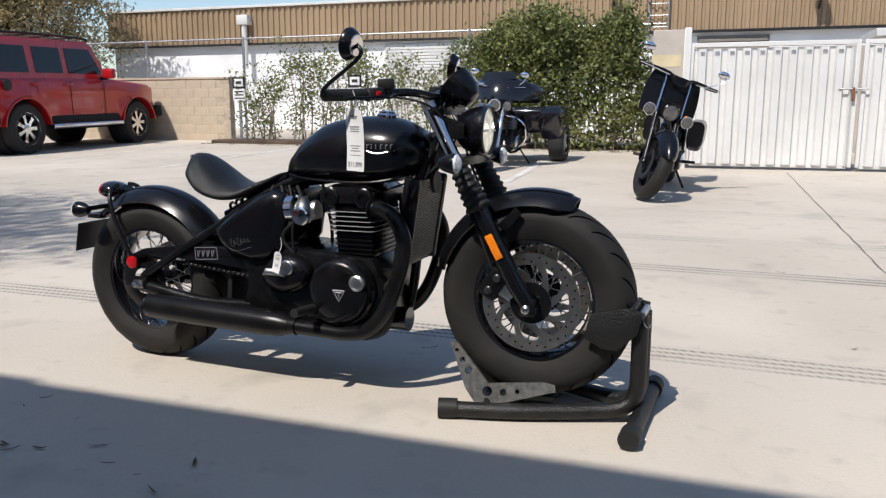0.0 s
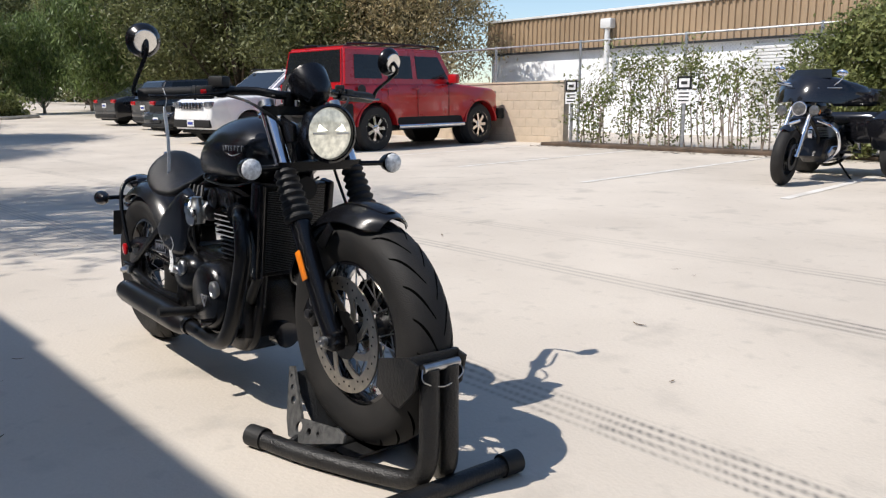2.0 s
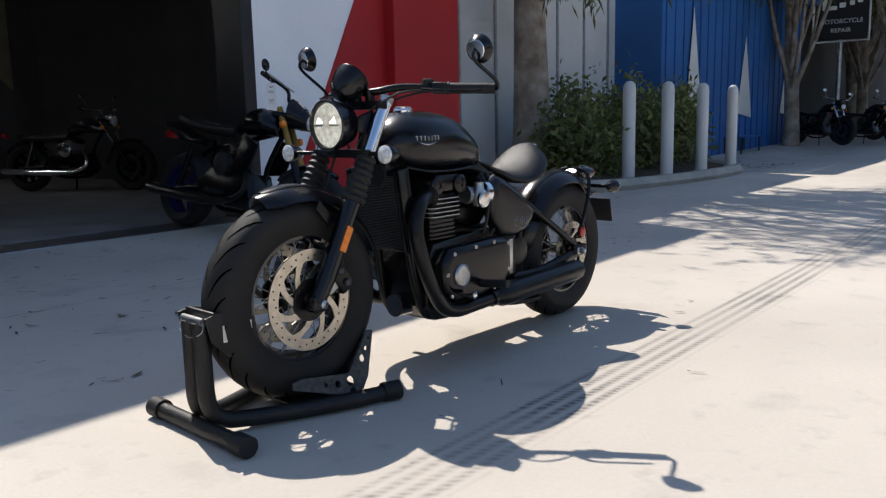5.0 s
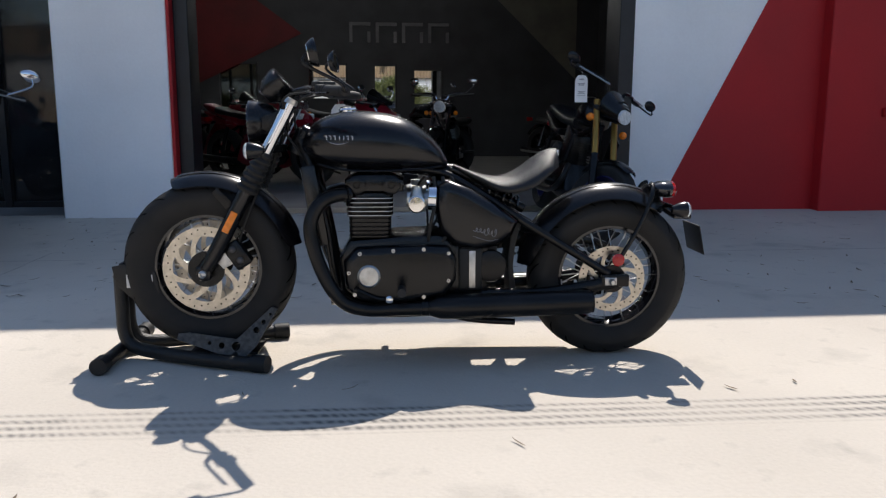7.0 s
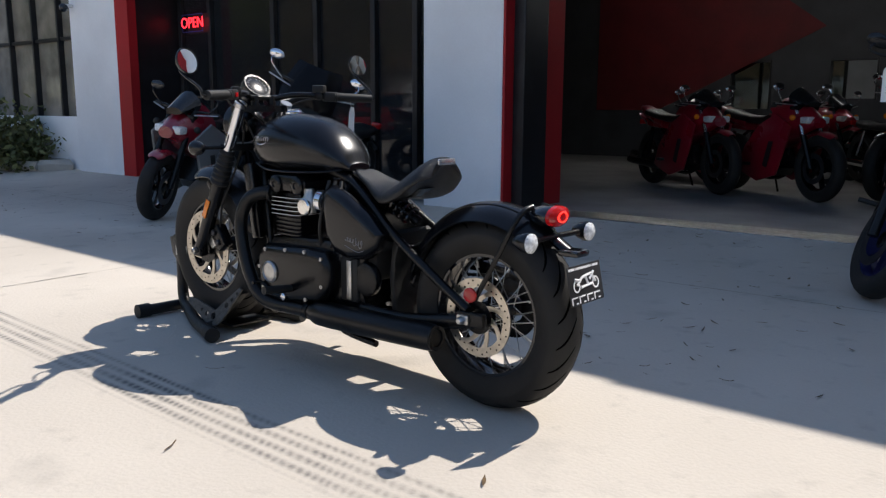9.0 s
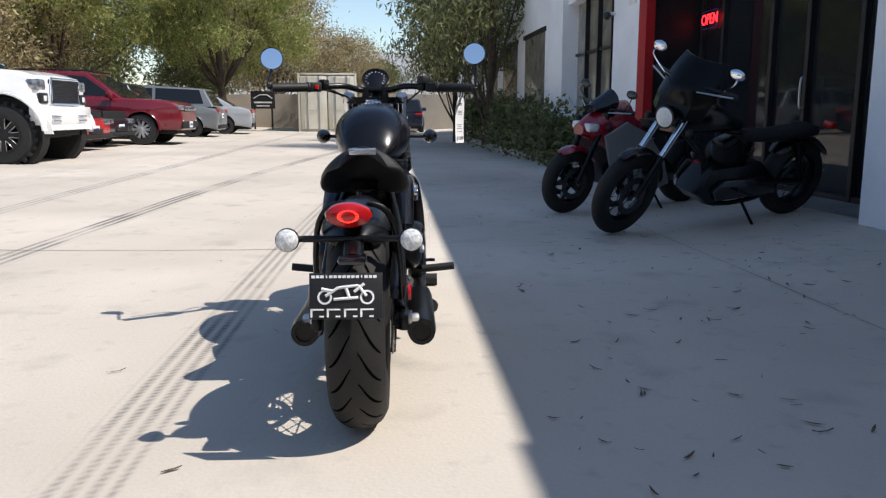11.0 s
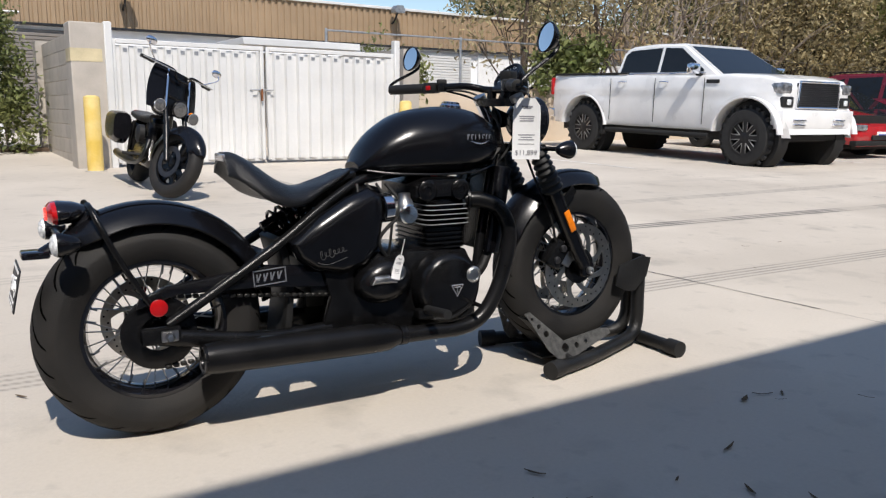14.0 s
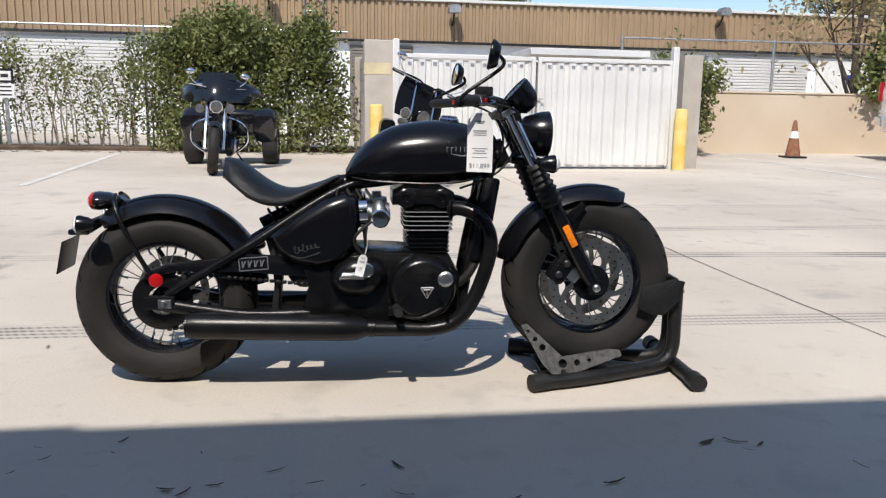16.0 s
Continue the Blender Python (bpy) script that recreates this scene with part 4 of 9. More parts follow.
    part("signal_bar", rod((-0.225, 0.13, 0.583), (-0.225, -0.13, 0.583), 0.009, 10), BLACK_METAL, B)
    for s in (1, -1):
        signal(B, (-0.225, 0.12 * s + 0.01, 0.583), (-0.238, 0.158 * s + 0.01, 0.583), (-1, 0, 0))
    pl = part("plate_light", bx(-0.05, 0.02, -0.035, 0.035, 0.545, 0.565, 0.007, m=Matrix.Translation((-0.27, 0, -0.015))), BLACK_GLOSS, B)
    plate = part("number_plate", bx(-0.002, 0.002, -0.09, 0.09, -0.057, 0.057, 0.0015, m=Matrix.Identity(4)), SIGN_BLACK, B, "black dealer plate with white artwork")
    plate.matrix_local = Matrix.Translation((-0.337, 0.014, 0.458)) @ pose(0, 0, 0, 0, 12, 0)
    bm = bmesh.new()
    for k in range(15):
        w_ = 0.0042 if k not in (3, 11) else 0.0015
        bx(-0.0034, -0.0022, 0.08 - k * 0.0108 - w_, 0.08 - k * 0.0108 + w_, 0.044, 0.051, bm=bm)
    for y0 in (0.07, 0.03, -0.012, -0.052):
        bx(-0.0034, -0.0022, y0 - 0.016, y0 + 0.016, -0.035, -0.031, bm=bm)
        bx(-0.0034, -0.0022, y0 + 0.012, y0 + 0.017, -0.052, -0.031, bm=bm)
        bx(-0.0034, -0.0022, y0 - 0.016, y0 - 0.005, -0.052, -0.048, bm=bm)
    for y0 in (0.052, -0.052):
        lathe([(0.013, 0.0), (0.018, 0.0), (0.018, 0.0012), (0.013, 0.0012)], 18, bm, Matrix.Translation((-0.0034, y0, -0.003)) @ pose(0, 0, 0, 0, 90, 0), closed=True)
    for a in ((0.05, 0.0, 0.02, 0.02), (0.02, 0.02, -0.03, 0.026), (-0.03, 0.026, -0.05, 0.0), (0.03, -0.008, -0.03, -0.004), (0.0, 0.02, -0.01, -0.008), (0.06, 0.018, 0.03, 0.012), (-0.02, 0.01, -0.045, 0.03)):
        tube([(-0.0028, a[0], a[1]), (-0.0028, a[2], a[3])], 0.0042, 6, bm, flat=1)
    part("plate_art", bm, WHITE_INK, plate, "white print drawn as plain shapes")
    # exhausts
    for s in (1, -1):
        y = 0.178 * s
        mf = part("muffler", tube([(0.1, y, 0.243), (0.13, y, 0.242), (0.3, y, 0.237), (0.6, y, 0.229), (0.66, y, 0.227), (0.7, y, 0.226)], [0.041, 0.045, 0.046, 0.046, 0.043, 0.029], 24), EXHAUST, B, "matte black slash-cut silencer")
        part("muffler_end", lathe([(0.04, 0), (0.041, 0.012), (0.028, 0.012), (0.024, -0.03)], 24, m=aim((0.105, y, 0.243), (-0.5, y, 0.26))), BLACK_METAL, mf)
        part("header_pipe", tube(crom([(0.68, y, 0.226), (0.82, y, 0.222), (0.93, 0.182 * s, 0.222), (1.01, 0.185 * s, 0.25), (1.07, 0.185 * s, 0.33), (1.115, 0.18 * s, 0.45), (1.125, 0.17 * s, 0.54), (1.09, 0.155 * s, 0.61), (1.035, 0.13 * s, 0.635), (0.985, 0.11 * s, 0.635)], 5), 0.0255, 18), EXHAUST, B, "matte black header pipe")
        part("pipe_clamp", lathe([(0.029, -0.012), (0.031, -0.012), (0.031, 0.012), (0.029, 0.012)], 20, closed=True, m=aim((0.715, y, 0.226), (0.9, y, 0.222))), BLACK_METAL, B)
        # footpeg
        fp = part("footpeg", rod((0.80, 0.19 * s, 0.3), (0.80, 0.315 * s, 0.312), 0.015, 12), PLASTIC, B, "ribbed rubber footpeg")
        part("peg_bracket", bx(0.77, 0.83, 0.13 * s - 0.02, 0.13 * s + 0.06 * s, 0.27, 0.3, 0.006), BLACK_METAL, B)
        part("foot_lever", tube(crom([(0.80, 0.17 * s, 0.27), (0.88, 0.2 * s, 0.265), (0.96, 0.2 * s, 0.3), (0.965, 0.245 * s, 0.305)], 4), 0.007, 8), BLACK_METAL, B)
    # engine
    case = part("crankcase", prism([(0.56, 0.24), (0.62, 0.195), (0.98, 0.19), (1.03, 0.24), (1.03, 0.4), (0.99, 0.47), (0.8, 0.485), (0.66, 0.49), (0.58, 0.44)], -0.13, 0.13, 0.02), BLACK_ENGINE, B, "black engine casing")
    cl = part("clutch_cover", lathe([(0.118, 0.0), (0.116, 0.035), (0.104, 0.056), (0.09, 0.064), (0.002, 0.068)], 36, m=Matrix.Translation((0.892, -0.135, 0.362)) @ pose(0, 0, 0, 90, 0, 0)), BLACK_ENGINE, B, "round black clutch cover")
    part("oil_cap", lathe([(0.027, 0), (0.027, 0.012), (0.02, 0.016), (0.018, 0.013), (0.002, 0.013)], 24, m=Matrix.Translation((0.968, -0.19, 0.4)) @ pose(0, 0, 0, 90, 0, 0)), ALU, cl, "bright machined cap")
    bm = bmesh.new()
    for a, b in (((0.882, 0.372), (0.926, 0.372)), ((0.926, 0.372), (0.904, 0.335)), ((0.904, 0.335), (0.882, 0.372)), ((0.892, 0.365), (0.916, 0.365)), ((0.904, 0.365), (0.904, 0.345))):
        rod((a[0], -0.204, a[1]), (b[0], -0.204, b[1]), 0.0022, 6, bm)
    part("cover_badge", bm, SILVER_INK, cl, "small silver triangle badge")
    for k in range(9):
        a = radians(40 * k + 10)
        part("cover_bolt", lathe([(0.007, 0), (0.007, 0.008), (0.004, 0.008), (0.003, 0.004)], 10), BLACK_METAL, cl, m=Matrix.Translation((0.892 + 0.108 * math.cos(a), -0.172, 0.362 + 0.108 * math.sin(a))) @ pose(0, 0, 0, 90, 0, 0))
    rc = part("sprocket_cover", lathe([(0.1, 0.0), (0.099, 0.02), (0.092, 0.042), (0.072, 0.06), (0.04, 0.069), (0.002, 0.071)], 40, m=Matrix.Translation((0.672, -0.118, 0.4)) @ pose(0, 0, 0, 0, -12, 0) @ Matrix.Diagonal((1, 1, 0.72, 1)) @ pose(0, 0, 0, 90, 0, 0)), BLACK_ENGINE, B, "oval black sprocket cover")
    part("cover_scoop", loft([oval(x, 0.01, 0.0, 0.0 + h, 2, 12) for x, h in ((-0.04, 0.006), (-0.03, 0.026), (0.02, 0.028), (0.045, 0.006))], m=Matrix.Translation((0.645, -0.186, 0.398))), ALU, rc, "polished scoop")
    part("ignition_barrel", lathe([(0.026, 0), (0.026, 0.01), (0.022, 0.014), (0.02, 0.01), (0.002, 0.01)], 22, m=Matrix.Translation((0.697, -0.18, 0.43)) @ pose(0, 0, 0, 90, 0, 0)), STEEL, rc, "round ignition lock")
    lc = part("left_engine_cover", prism([(0.6, 0.41), (0.6, 0.33), (0.64, 0.27), (0.8, 0.245), (0.95, 0.25), (1.005, 0.30), (1.01, 0.40), (0.965, 0.45), (0.85, 0.455), (0.72, 0.46), (0.63, 0.455)], 0.12, 0.195, 0.03, 4), BLACK_ENGINE, B, "long black left engine cover")
    part("alternator_cap", lathe([(0.042, 0), (0.042, 0.01), (0.036, 0.016), (0.034, 0.012), (0.002, 0.014)], 30, m=Matrix.Translation((0.918, 0.19, 0.348)) @ pose(0, 0, 0, -90, 0, 0)), ALU, lc, "round silver alternator cap")
    for x, z in ((0.63, 0.43), (0.72, 0.445), (0.83, 0.44), (0.95, 0.43), (0.99, 0.36), (0.97, 0.28), (0.85, 0.26), (0.72, 0.27), (0.63, 0.33)):
        part("cover_bolt", lathe([(0.007, 0), (0.007, 0.009), (0.003, 0.009), (0.003, 0.005)], 10), STEEL, lc, m=Matrix.Translation((x, 0.186, z)) @ pose(0, 0, 0, -90, 0, 0))
    part("sump_bolt", lathe([(0.014, 0), (0.014, 0.01), (0.008, 0.014), (0.002, 0.014)], 14, m=Matrix.Translation((0.845, 0.188, 0.262)) @ pose(0, 0, 0, -90, 0, 0)), CHROME, lc, "bright sump plug")
    part("oil_filter", rod((1.0, 0, 0.24), (1.07, 0, 0.24), 0.042, 18), BLACK_GLOSS, B)
    part("barrel", prism([(0.845, 0.47), (0.985, 0.47), (0.99, 0.645), (0.835, 0.645)], -0.108, 0.108, 0.02), BLACK_ENGINE, B, "finned black cylinder block")
    def fin_mesh(grow):
        return bx(-0.102 - grow, 0.102 + grow, -0.13 - grow, 0.13 + grow, -0.0028, 0.0028, 0.02, 3)
    def round_fin(hx, hy, th):
        out = []
        for cx, cy, a in ((hx, hy, 0), (-hx, hy, 90), (-hx, -hy, 180), (hx, -hy, 270)):
            for q in range(5):
                t = radians(a + 22.5 * q)
                out.append((cx - math.copysign(0.03, cx) + 0.03 * math.cos(t), cy - math.copysign(0.03, cy) + 0.03 * math.sin(t)))
        return loft([[Vector((a, b, z)) for a, b in out] for z in (-th, th)])
    fm, em = mesh_of(round_fin(0.086, 0.132, 0.0026), "cooling_fin", BLACK_ENGINE), mesh_of(round_fin(0.0866, 0.1328, 0.0012), "fin_edge", FINEDGE)
    for k in range(10):
        z = 0.482 + k * 0.0158
        fo = part("cooling_fin", fm, None, B, m=Matrix.Translation((0.915, 0, z)) @ Matrix.Diagonal((0.9 if k < 5 else 1.0, 0.9 if k < 5 else 1.0, 1, 1)))
        if k > 4:
            part("fin_edge", em, None, fo, "bright machined fin edge")
    head = part("cylinder_head", prism([(0.79, 0.645), (1.0, 0.645), (1.005, 0.69), (0.96, 0.712), (0.84, 0.712), (0.79, 0.69)], -0.125, 0.125, 0.018), BLACK_ENGINE, B, "black cylinder head")
    for s in (1, -1):
        for x in (0.835, 0.96):
            part("cam_cover_end", lathe([(0.034, 0), (0.034, 0.012), (0.026, 0.018), (0.012, 0.018), (0.01, 0.014), (0.002, 0.014)], 22, m=Matrix.Translation((x, 0.118 * s, 0.672)) @ pose(0, 0, 0, -90 * s, 0, 0)), BLACK_ENGINE, head)
        part("exhaust_flange", lathe([(0.04, 0), (0.042, 0.008), (0.03, 0.012), (0.026, 0.02)], 20, m=aim((0.99, 0.11 * s, 0.635), (1.1, 0.14 * s, 0.635))), BLACK_METAL, B)
        # throttle bodies
        tb = part("throttle_body", lathe([(0.026, -0.045), (0.032, -0.045), (0.034, -0.03), (0.029, -0.02), (0.029, 0.02), (0.034, 0.03), (0.03, 0.045)], 20, m=Matrix.Translation((0.735, 0.105 * s, 0.62)) @ pose(0, 0, 0, 0, 86, 0)), ALU, B, "bright cast throttle body")
        part("carburettor_bowl", lathe([(0.002, -0.03), (0.022, -0.028), (0.026, -0.01), (0.026, 0.028), (0.02, 0.036), (0.018, 0.06), (0.002, 0.062)], 18, m=Matrix.Translation((0.742, 0.142 * s, 0.61))), ALU, tb)
        part("bowl_face", lathe([(0.032, 0), (0.032, 0.01), (0.027, 0.015), (0.002, 0.017)], 24, m=Matrix.Translation((0.745, 0.16 * s, 0.606)) @ pose(0, 0, 0, -90 * s, 0, 0)), POLISHED, tb, "round polished cover")
        part("intake_band", lathe([(0.036, -0.016), (0.046, -0.014), (0.046, 0.014), (0.036, 0.016)], 22, closed=True, m=Matrix.Translation((0.688, 0.115 * s, 0.625)) @ pose(0, 0, 0, 0, 86, 0)), CHROME, tb, "perforated bright intake band")
        # airbox cover, teardrop
        poly = [(0.368, 0.54), (0.392, 0.488), (0.44, 0.448), (0.53, 0.428), (0.615, 0.448), (0.66, 0.505), (0.676, 0.6), (0.668, 0.67), (0.625, 0.69), (0.55, 0.662), (0.455, 0.606)]
        ab = part("airbox_cover", prism(poly, s * 0.085, s * 0.158, 0.042, 6), BLACK_SATIN, B, "satin black teardrop side cover")
        pts = []
        for i in range(61):
            a = i * 0.62
            tall = 1.7 if i in range(0, 10) or i in range(20, 30) else 0.8
            pts.append((0.452 + 0.082 * i / 60 + 0.006 * math.cos(a), s * 0.1584, 0.497 + 0.0085 * tall * math.sin(a) + 0.016 * i / 60))
        bm = tube(pts, 0.001, 5)
        tube(crom([(0.445, s * 0.1584, 0.478), (0.48, s * 0.1584, 0.47), (0.54, s * 0.1584, 0.488)], 4), 0.001, 5, bm)
        part("cover_script", bm, TAG_INK if s > 0 else WORN_STEEL, ab, "scribbled emblem")
    part("inlet_housing", bx(0.6, 0.69, -0.1, 0.1, 0.56, 0.69, 0.02), BLACK_ENGINE, B)
    part("battery_box", bx(0.44, 0.62, -0.1, 0.1, 0.36, 0.47, 0.02), PLASTIC, B)
    part("battery_strap", bx(0.527, 0.551, 0.139, 0.143, 0.29, 0.43, 0.002), ALU, B, "bright strap on the left side")
    part("side_box", bx(0.5, 0.59, 0.09, 0.138, 0.28, 0.44, 0.012), PLASTIC, B)
    part("regulator_cover", prism(arc(0.47, 0.37, 0.062, 0, 330, 14), 0.1, 0.135, 0.012), BLACK_METAL, B)
    # spark plug leads
    for s in (1, -1):
        part("plug_cap", rod((0.9, 0.06 * s, 0.705), (0.89, 0.045 * s, 0.75), 0.012, 10), RED_LENS if s < 0 else PLASTIC, head)
    part("inner_mudguard", prism([(0.36, 0.22), (0.385, 0.22), (0.4, 0.38), (0.385, 0.5), (0.36, 0.55), (0.345, 0.54), (0.37, 0.45), (0.378, 0.36)], -0.08, 0.08, 0.004), PLASTIC, B)
    part("side_stand", tube(crom([(0.66, 0.12, 0.2), (0.55, 0.15, 0.175), (0.38, 0.165, 0.165)], 4), 0.012, 10), BLACK_METAL, B, "folded side stand")
    part("linkage_plate", bx(0.5, 0.95, -0.09, 0.09, 0.17, 0.2, 0.01), BLACK_METAL, B)
    # radiator
    rm = Matrix.Translation((1.115, 0, 0.6)) @ pose(0, 0, 0, 0, 9, 0)
    rd = part("radiator", bx(-0.02, 0.02, -0.115, 0.115, -0.15, 0.14, 0.008, m=rm), BLACK_METAL, B, "tall black radiator with fine cooling fins")
    fin = mesh_of(bx(-0.001, 0.001, -0.098, 0.098, -0.0012, 0.0012), "radiator_fin", CORE)
    for k in range(46):
        part("radiator_fin", fin, None, rd, m=rm @ Matrix.Translation((0.0215, 0, -0.132 + k * 0.0056)))
    for s in (1, -1):
        part("radiator_tank", bx(-0.028, 0.028, s * 0.118 - 0.014, s * 0.118 + 0.014, -0.155, 0.145, 0.01, m=rm), BLACK_SATIN, rd)
    part("radiator_hose", tube(crom([(1.1, -0.1, 0.47), (1.06, -0.11, 0.4), (1.02, -0.1, 0.36)], 4), 0.016, 10), PLASTIC, B)
    part("horn", lathe([(0.002, -0.02), (0.03, -0.016), (0.04, 0), (0.036, 0.012), (0.002, 0.01)], 20, m=Matrix.Translation((1.15, 0.03, 0.72)) @ pose(0, 0, 0, 0, 90, 0)), PLASTIC, B)
    # wiring and hoses round the engine
    rng = random.Random(4)
    for k in range(7):
        s = 1 if k % 2 else -1
        x0 = 0.6 + 0.016 * k
        part("engine_hose", tube(crom([(x0, 0.1 * s, 0.7), (x0 + rng.uniform(-0.03, 0.05), 0.135 * s, 0.62), (x0 + rng.uniform(-0.05, 0.05), 0.14 * s, 0.53), (x0 + rng.uniform(-0.05, 0.05), 0.12 * s, 0.45)], 5), rng.uniform(0.004, 0.007), 7), PLASTIC, B)
    return B


hero_bike()
tag_m = Matrix.Translation((1.06, -0.335, 0.965)) @ pose(0, 0, 0, 0, 0, -25)
price_tag("price_tag", 0.085, 0.185, "white cardboard price tag hanging from the handlebar", tag_m, "$11,899")
kt = price_tag("key_tag", 0.03, 0.075, "small white tag hanging from the ignition key", Matrix.Translation((0.695, -0.212, 0.49)) @ pose(0, 0, 0, 0, 14, 0))


def pierced(poly, holes, d0, d1):
    """A flat plate with round holes cut through it."""
    t = bmesh.new()
    for ring in [poly] + [[(x + q * math.cos(a * math.pi / 8), z + q * math.sin(a * math.pi / 8)) for a in range(16)] for x, z, q in holes]:
        vs = [t.verts.new((a, d0, b)) for a, b in ring]
        for i in range(len(vs)):
            t.edges.new((vs[i - 1], vs[i]))
    bmesh.ops.triangle_fill(t, use_beauty=True, edges=t.edges[:])
    ex = bmesh.ops.extrude_face_region(t, geom=t.faces[:])
    for v in ex["geom"]:
        if isinstance(v, bmesh.types.BMVert):
            v.co.y = d1
    bmesh.ops.recalc_face_normals(t, faces=t.faces[:])
    return t


def wheel_stand():
    S = thing("wheel_chock_stand", "black tubular steel front wheel chock stand on concrete", "stand", Matrix.Translation((0, 0.02, 0)))
    r = 0.0255
    part("front_bar", rod((1.876, -0.215, 0.03), (1.876, 0.215, 0.03), r, 16), STANDBLACK, S)
    for s in (1, -1):
        pts = crom([(1.30, 0.225 * s, 0.03), (1.5, 0.17 * s, 0.03), (1.74, 0.075 * s, 0.034), (1.825, 0.046 * s, 0.05), (1.858, 0.034 * s, 0.1), (1.862, 0.03 * s, 0.2), (1.862, 0.03 * s, 0.345)], 6)
        part("side_tube", tube(pts, r, 14), STANDBLACK, S, "bent black steel tube")
        for a, b in (((1.876, 0.2 * s, 0.032), (1.876, 0.258 * s, 0.032)), ((1.335, 0.214 * s, 0.032), (1.278, 0.232 * s, 0.032))):
            part("end_cap", tube([a, b], 0.0315, 16), PLASTIC, S, "ribbed rubber end cap")
        # pierced cradle plate
        poly = [(1.262, 0.205), (1.285, 0.21), (1.41, 0.098), (1.585, 0.122), (1.625, 0.118), (1.63, 0.1), (1.45, 0.042), (1.37, 0.04), (1.335, 0.075)]
        holes = ((1.288, 0.185, 0.006), (1.312, 0.158, 0.009), (1.338, 0.13, 0.012), (1.41, 0.075, 0.016), (1.463, 0.078, 0.011), (1.508, 0.086, 0.007))
        bm = pierced(poly, holes, s * 0.09 - 0.004, s * 0.09 + 0.004)
        for v in bm.verts:
            v.co.y += s * (0.205 - v.co.z) * 0.4
        part("cradle_plate", bm, WORN_STEEL, S, "worn grey pierced cradle plate")
        part("clamp_jaw", prism([(1.70, 0.265), (1.755, 0.238), (1.80, 0.235), (1.858, 0.29), (1.875, 0.362), (1.83, 0.372), (1.715, 0.342)], s * 0.074 - 0.004, s * 0.074 + 0.004, 0.0015), STANDBLACK, S)
        if s > 0:
            part("jaw_sticker", bx(1.725, 1.822, 0.0785, 0.0802, 0.283, 0.333), LINE, S, "worn pale sticker")
        part("side_pin", rod((1.4, 0.098 * s, 0.06), (1.42, 0.19 * s, 0.035), 0.012, 8), STANDBLACK, S)
    part("cradle_floor", bx(1.34, 1.6, -0.095, 0.095, 0.028, 0.036, 0.002), STANDBLACK, S)
    part("cradle_ramp", bx(-0.1, 0.1, -0.094, 0.094, -0.004, 0.004, 0.002, m=Matrix.Translation((1.345, 0, 0.118)) @ pose(0, 0, 0, 0, 43, 0)), STANDBLACK, S)
    part("cross_tube", rod((1.5, -0.16, 0.034), (1.5, 0.16, 0.034), 0.016, 10), STANDBLACK, S)
    part("jaw_plate", bx(1.835, 1.85, -0.075, 0.075, 0.29, 0.375, 0.004), STANDBLACK, S)
    part("hinge_pin", rod((1.868, -0.055, 0.348), (1.868, 0.055, 0.348), 0.012, 10), STEEL, S)
    part("retaining_wire", tube(crom([(1.868, -0.055, 0.348), (1.88, -0.06, 0.32), (1.885, 0, 0.3), (1.88, 0.06, 0.32), (1.868, 0.055, 0.348)], 5), 0.0018, 5), STEEL, S, "thin wire retainer")


wheel_stand()


# ---- the shop building ----
F = pose(0, -3.68, 0, 0, 0, 4.5)
ROOF = 4.72


def st(name, bm, mat, label, m=F, category="wall"):
    return tagged(part(name, bm, mat, None, "", m), label, category, kind="structure")


def lot_z(x, y):
    return ground_z(x, min(y, 14))


st("wall_pillar", bx(2.74, 3.62, -1.0, 0.0, 0, ROOF - 0.85, 0.01, 1), WHITE_WALL, "white painted pillar beside the open garage door")
st("wall_jamb", bx(2.715, 2.74, -0.98, 0.004, 0, ROOF - 0.85), RED_WALL, "red painted side of the pillar")
st("wall_right_white", bx(-2.9, -1.1, -0.45, -0.15, 0, ROOF - 0.85), WHITE_WALL, "white rendered wall with a red diagonal wedge")
st("wall_wedge", prism([(-1.36, 0.08), (-3.0, 0.08), (-3.0, ROOF - 0.85), (-2.81, 2.92), (-2.28, 1.89)], -0.147, -0.142), RED_WALL, "red painted wedge on the white wall", category="paint")
st("wall_pilaster", prism([(-2.81, 0), (-3.9, 0), (-3.9, ROOF), (-2.81, ROOF)], -0.6, 0.0, 0.01, 1), RED_WALL, "red painted projecting pilaster")
st("wall_return", bx(-3.9, -3.6, -9.0, -0.55, 0, ROOF - 0.85), WHITE_WALL, "white side wall of the shop")
st("wall_lintel", bx(-1.1, 2.74, -0.45, -0.16, 3.0, ROOF - 0.85), WHITE_WALL, "white wall over the garage opening")
st("wall_over_glass", bx(3.62, 8.5, -0.5, -0.05, 2.9, ROOF - 0.85), WHITE_WALL, "white wall over the shop window")
st("wall_red_post", bx(8.52, 8.82, -0.12, 0.0, 0, ROOF - 0.85), RED_WALL, "red post beside the shop entrance")
st("wall_red_return", bx(8.56, 8.82, -0.9, -0.12, 0, 2.9), DARK_FRAME, "dark return of the shop entrance")
st("wall_white_east", bx(8.82, 10.0, -0.5, -0.01, 0, ROOF - 0.85), WHITE_WALL, "white wall between shop and offices")
st("wall_east_low", bx(10.0, 13.2, -0.5, -0.1, 0, 0.85), WHITE_WALL, "low white wall under the office windows")
st("wall_east_top", bx(10.0, 13.2, -0.5, -0.1, 2.9, ROOF - 0.85), WHITE_WALL, "white wall over the office windows")
st("wall_east_pier", bx(13.2, 14.4, -0.5, 0.0, 0, ROOF - 0.85), WHITE_WALL, "white pier at the offices")
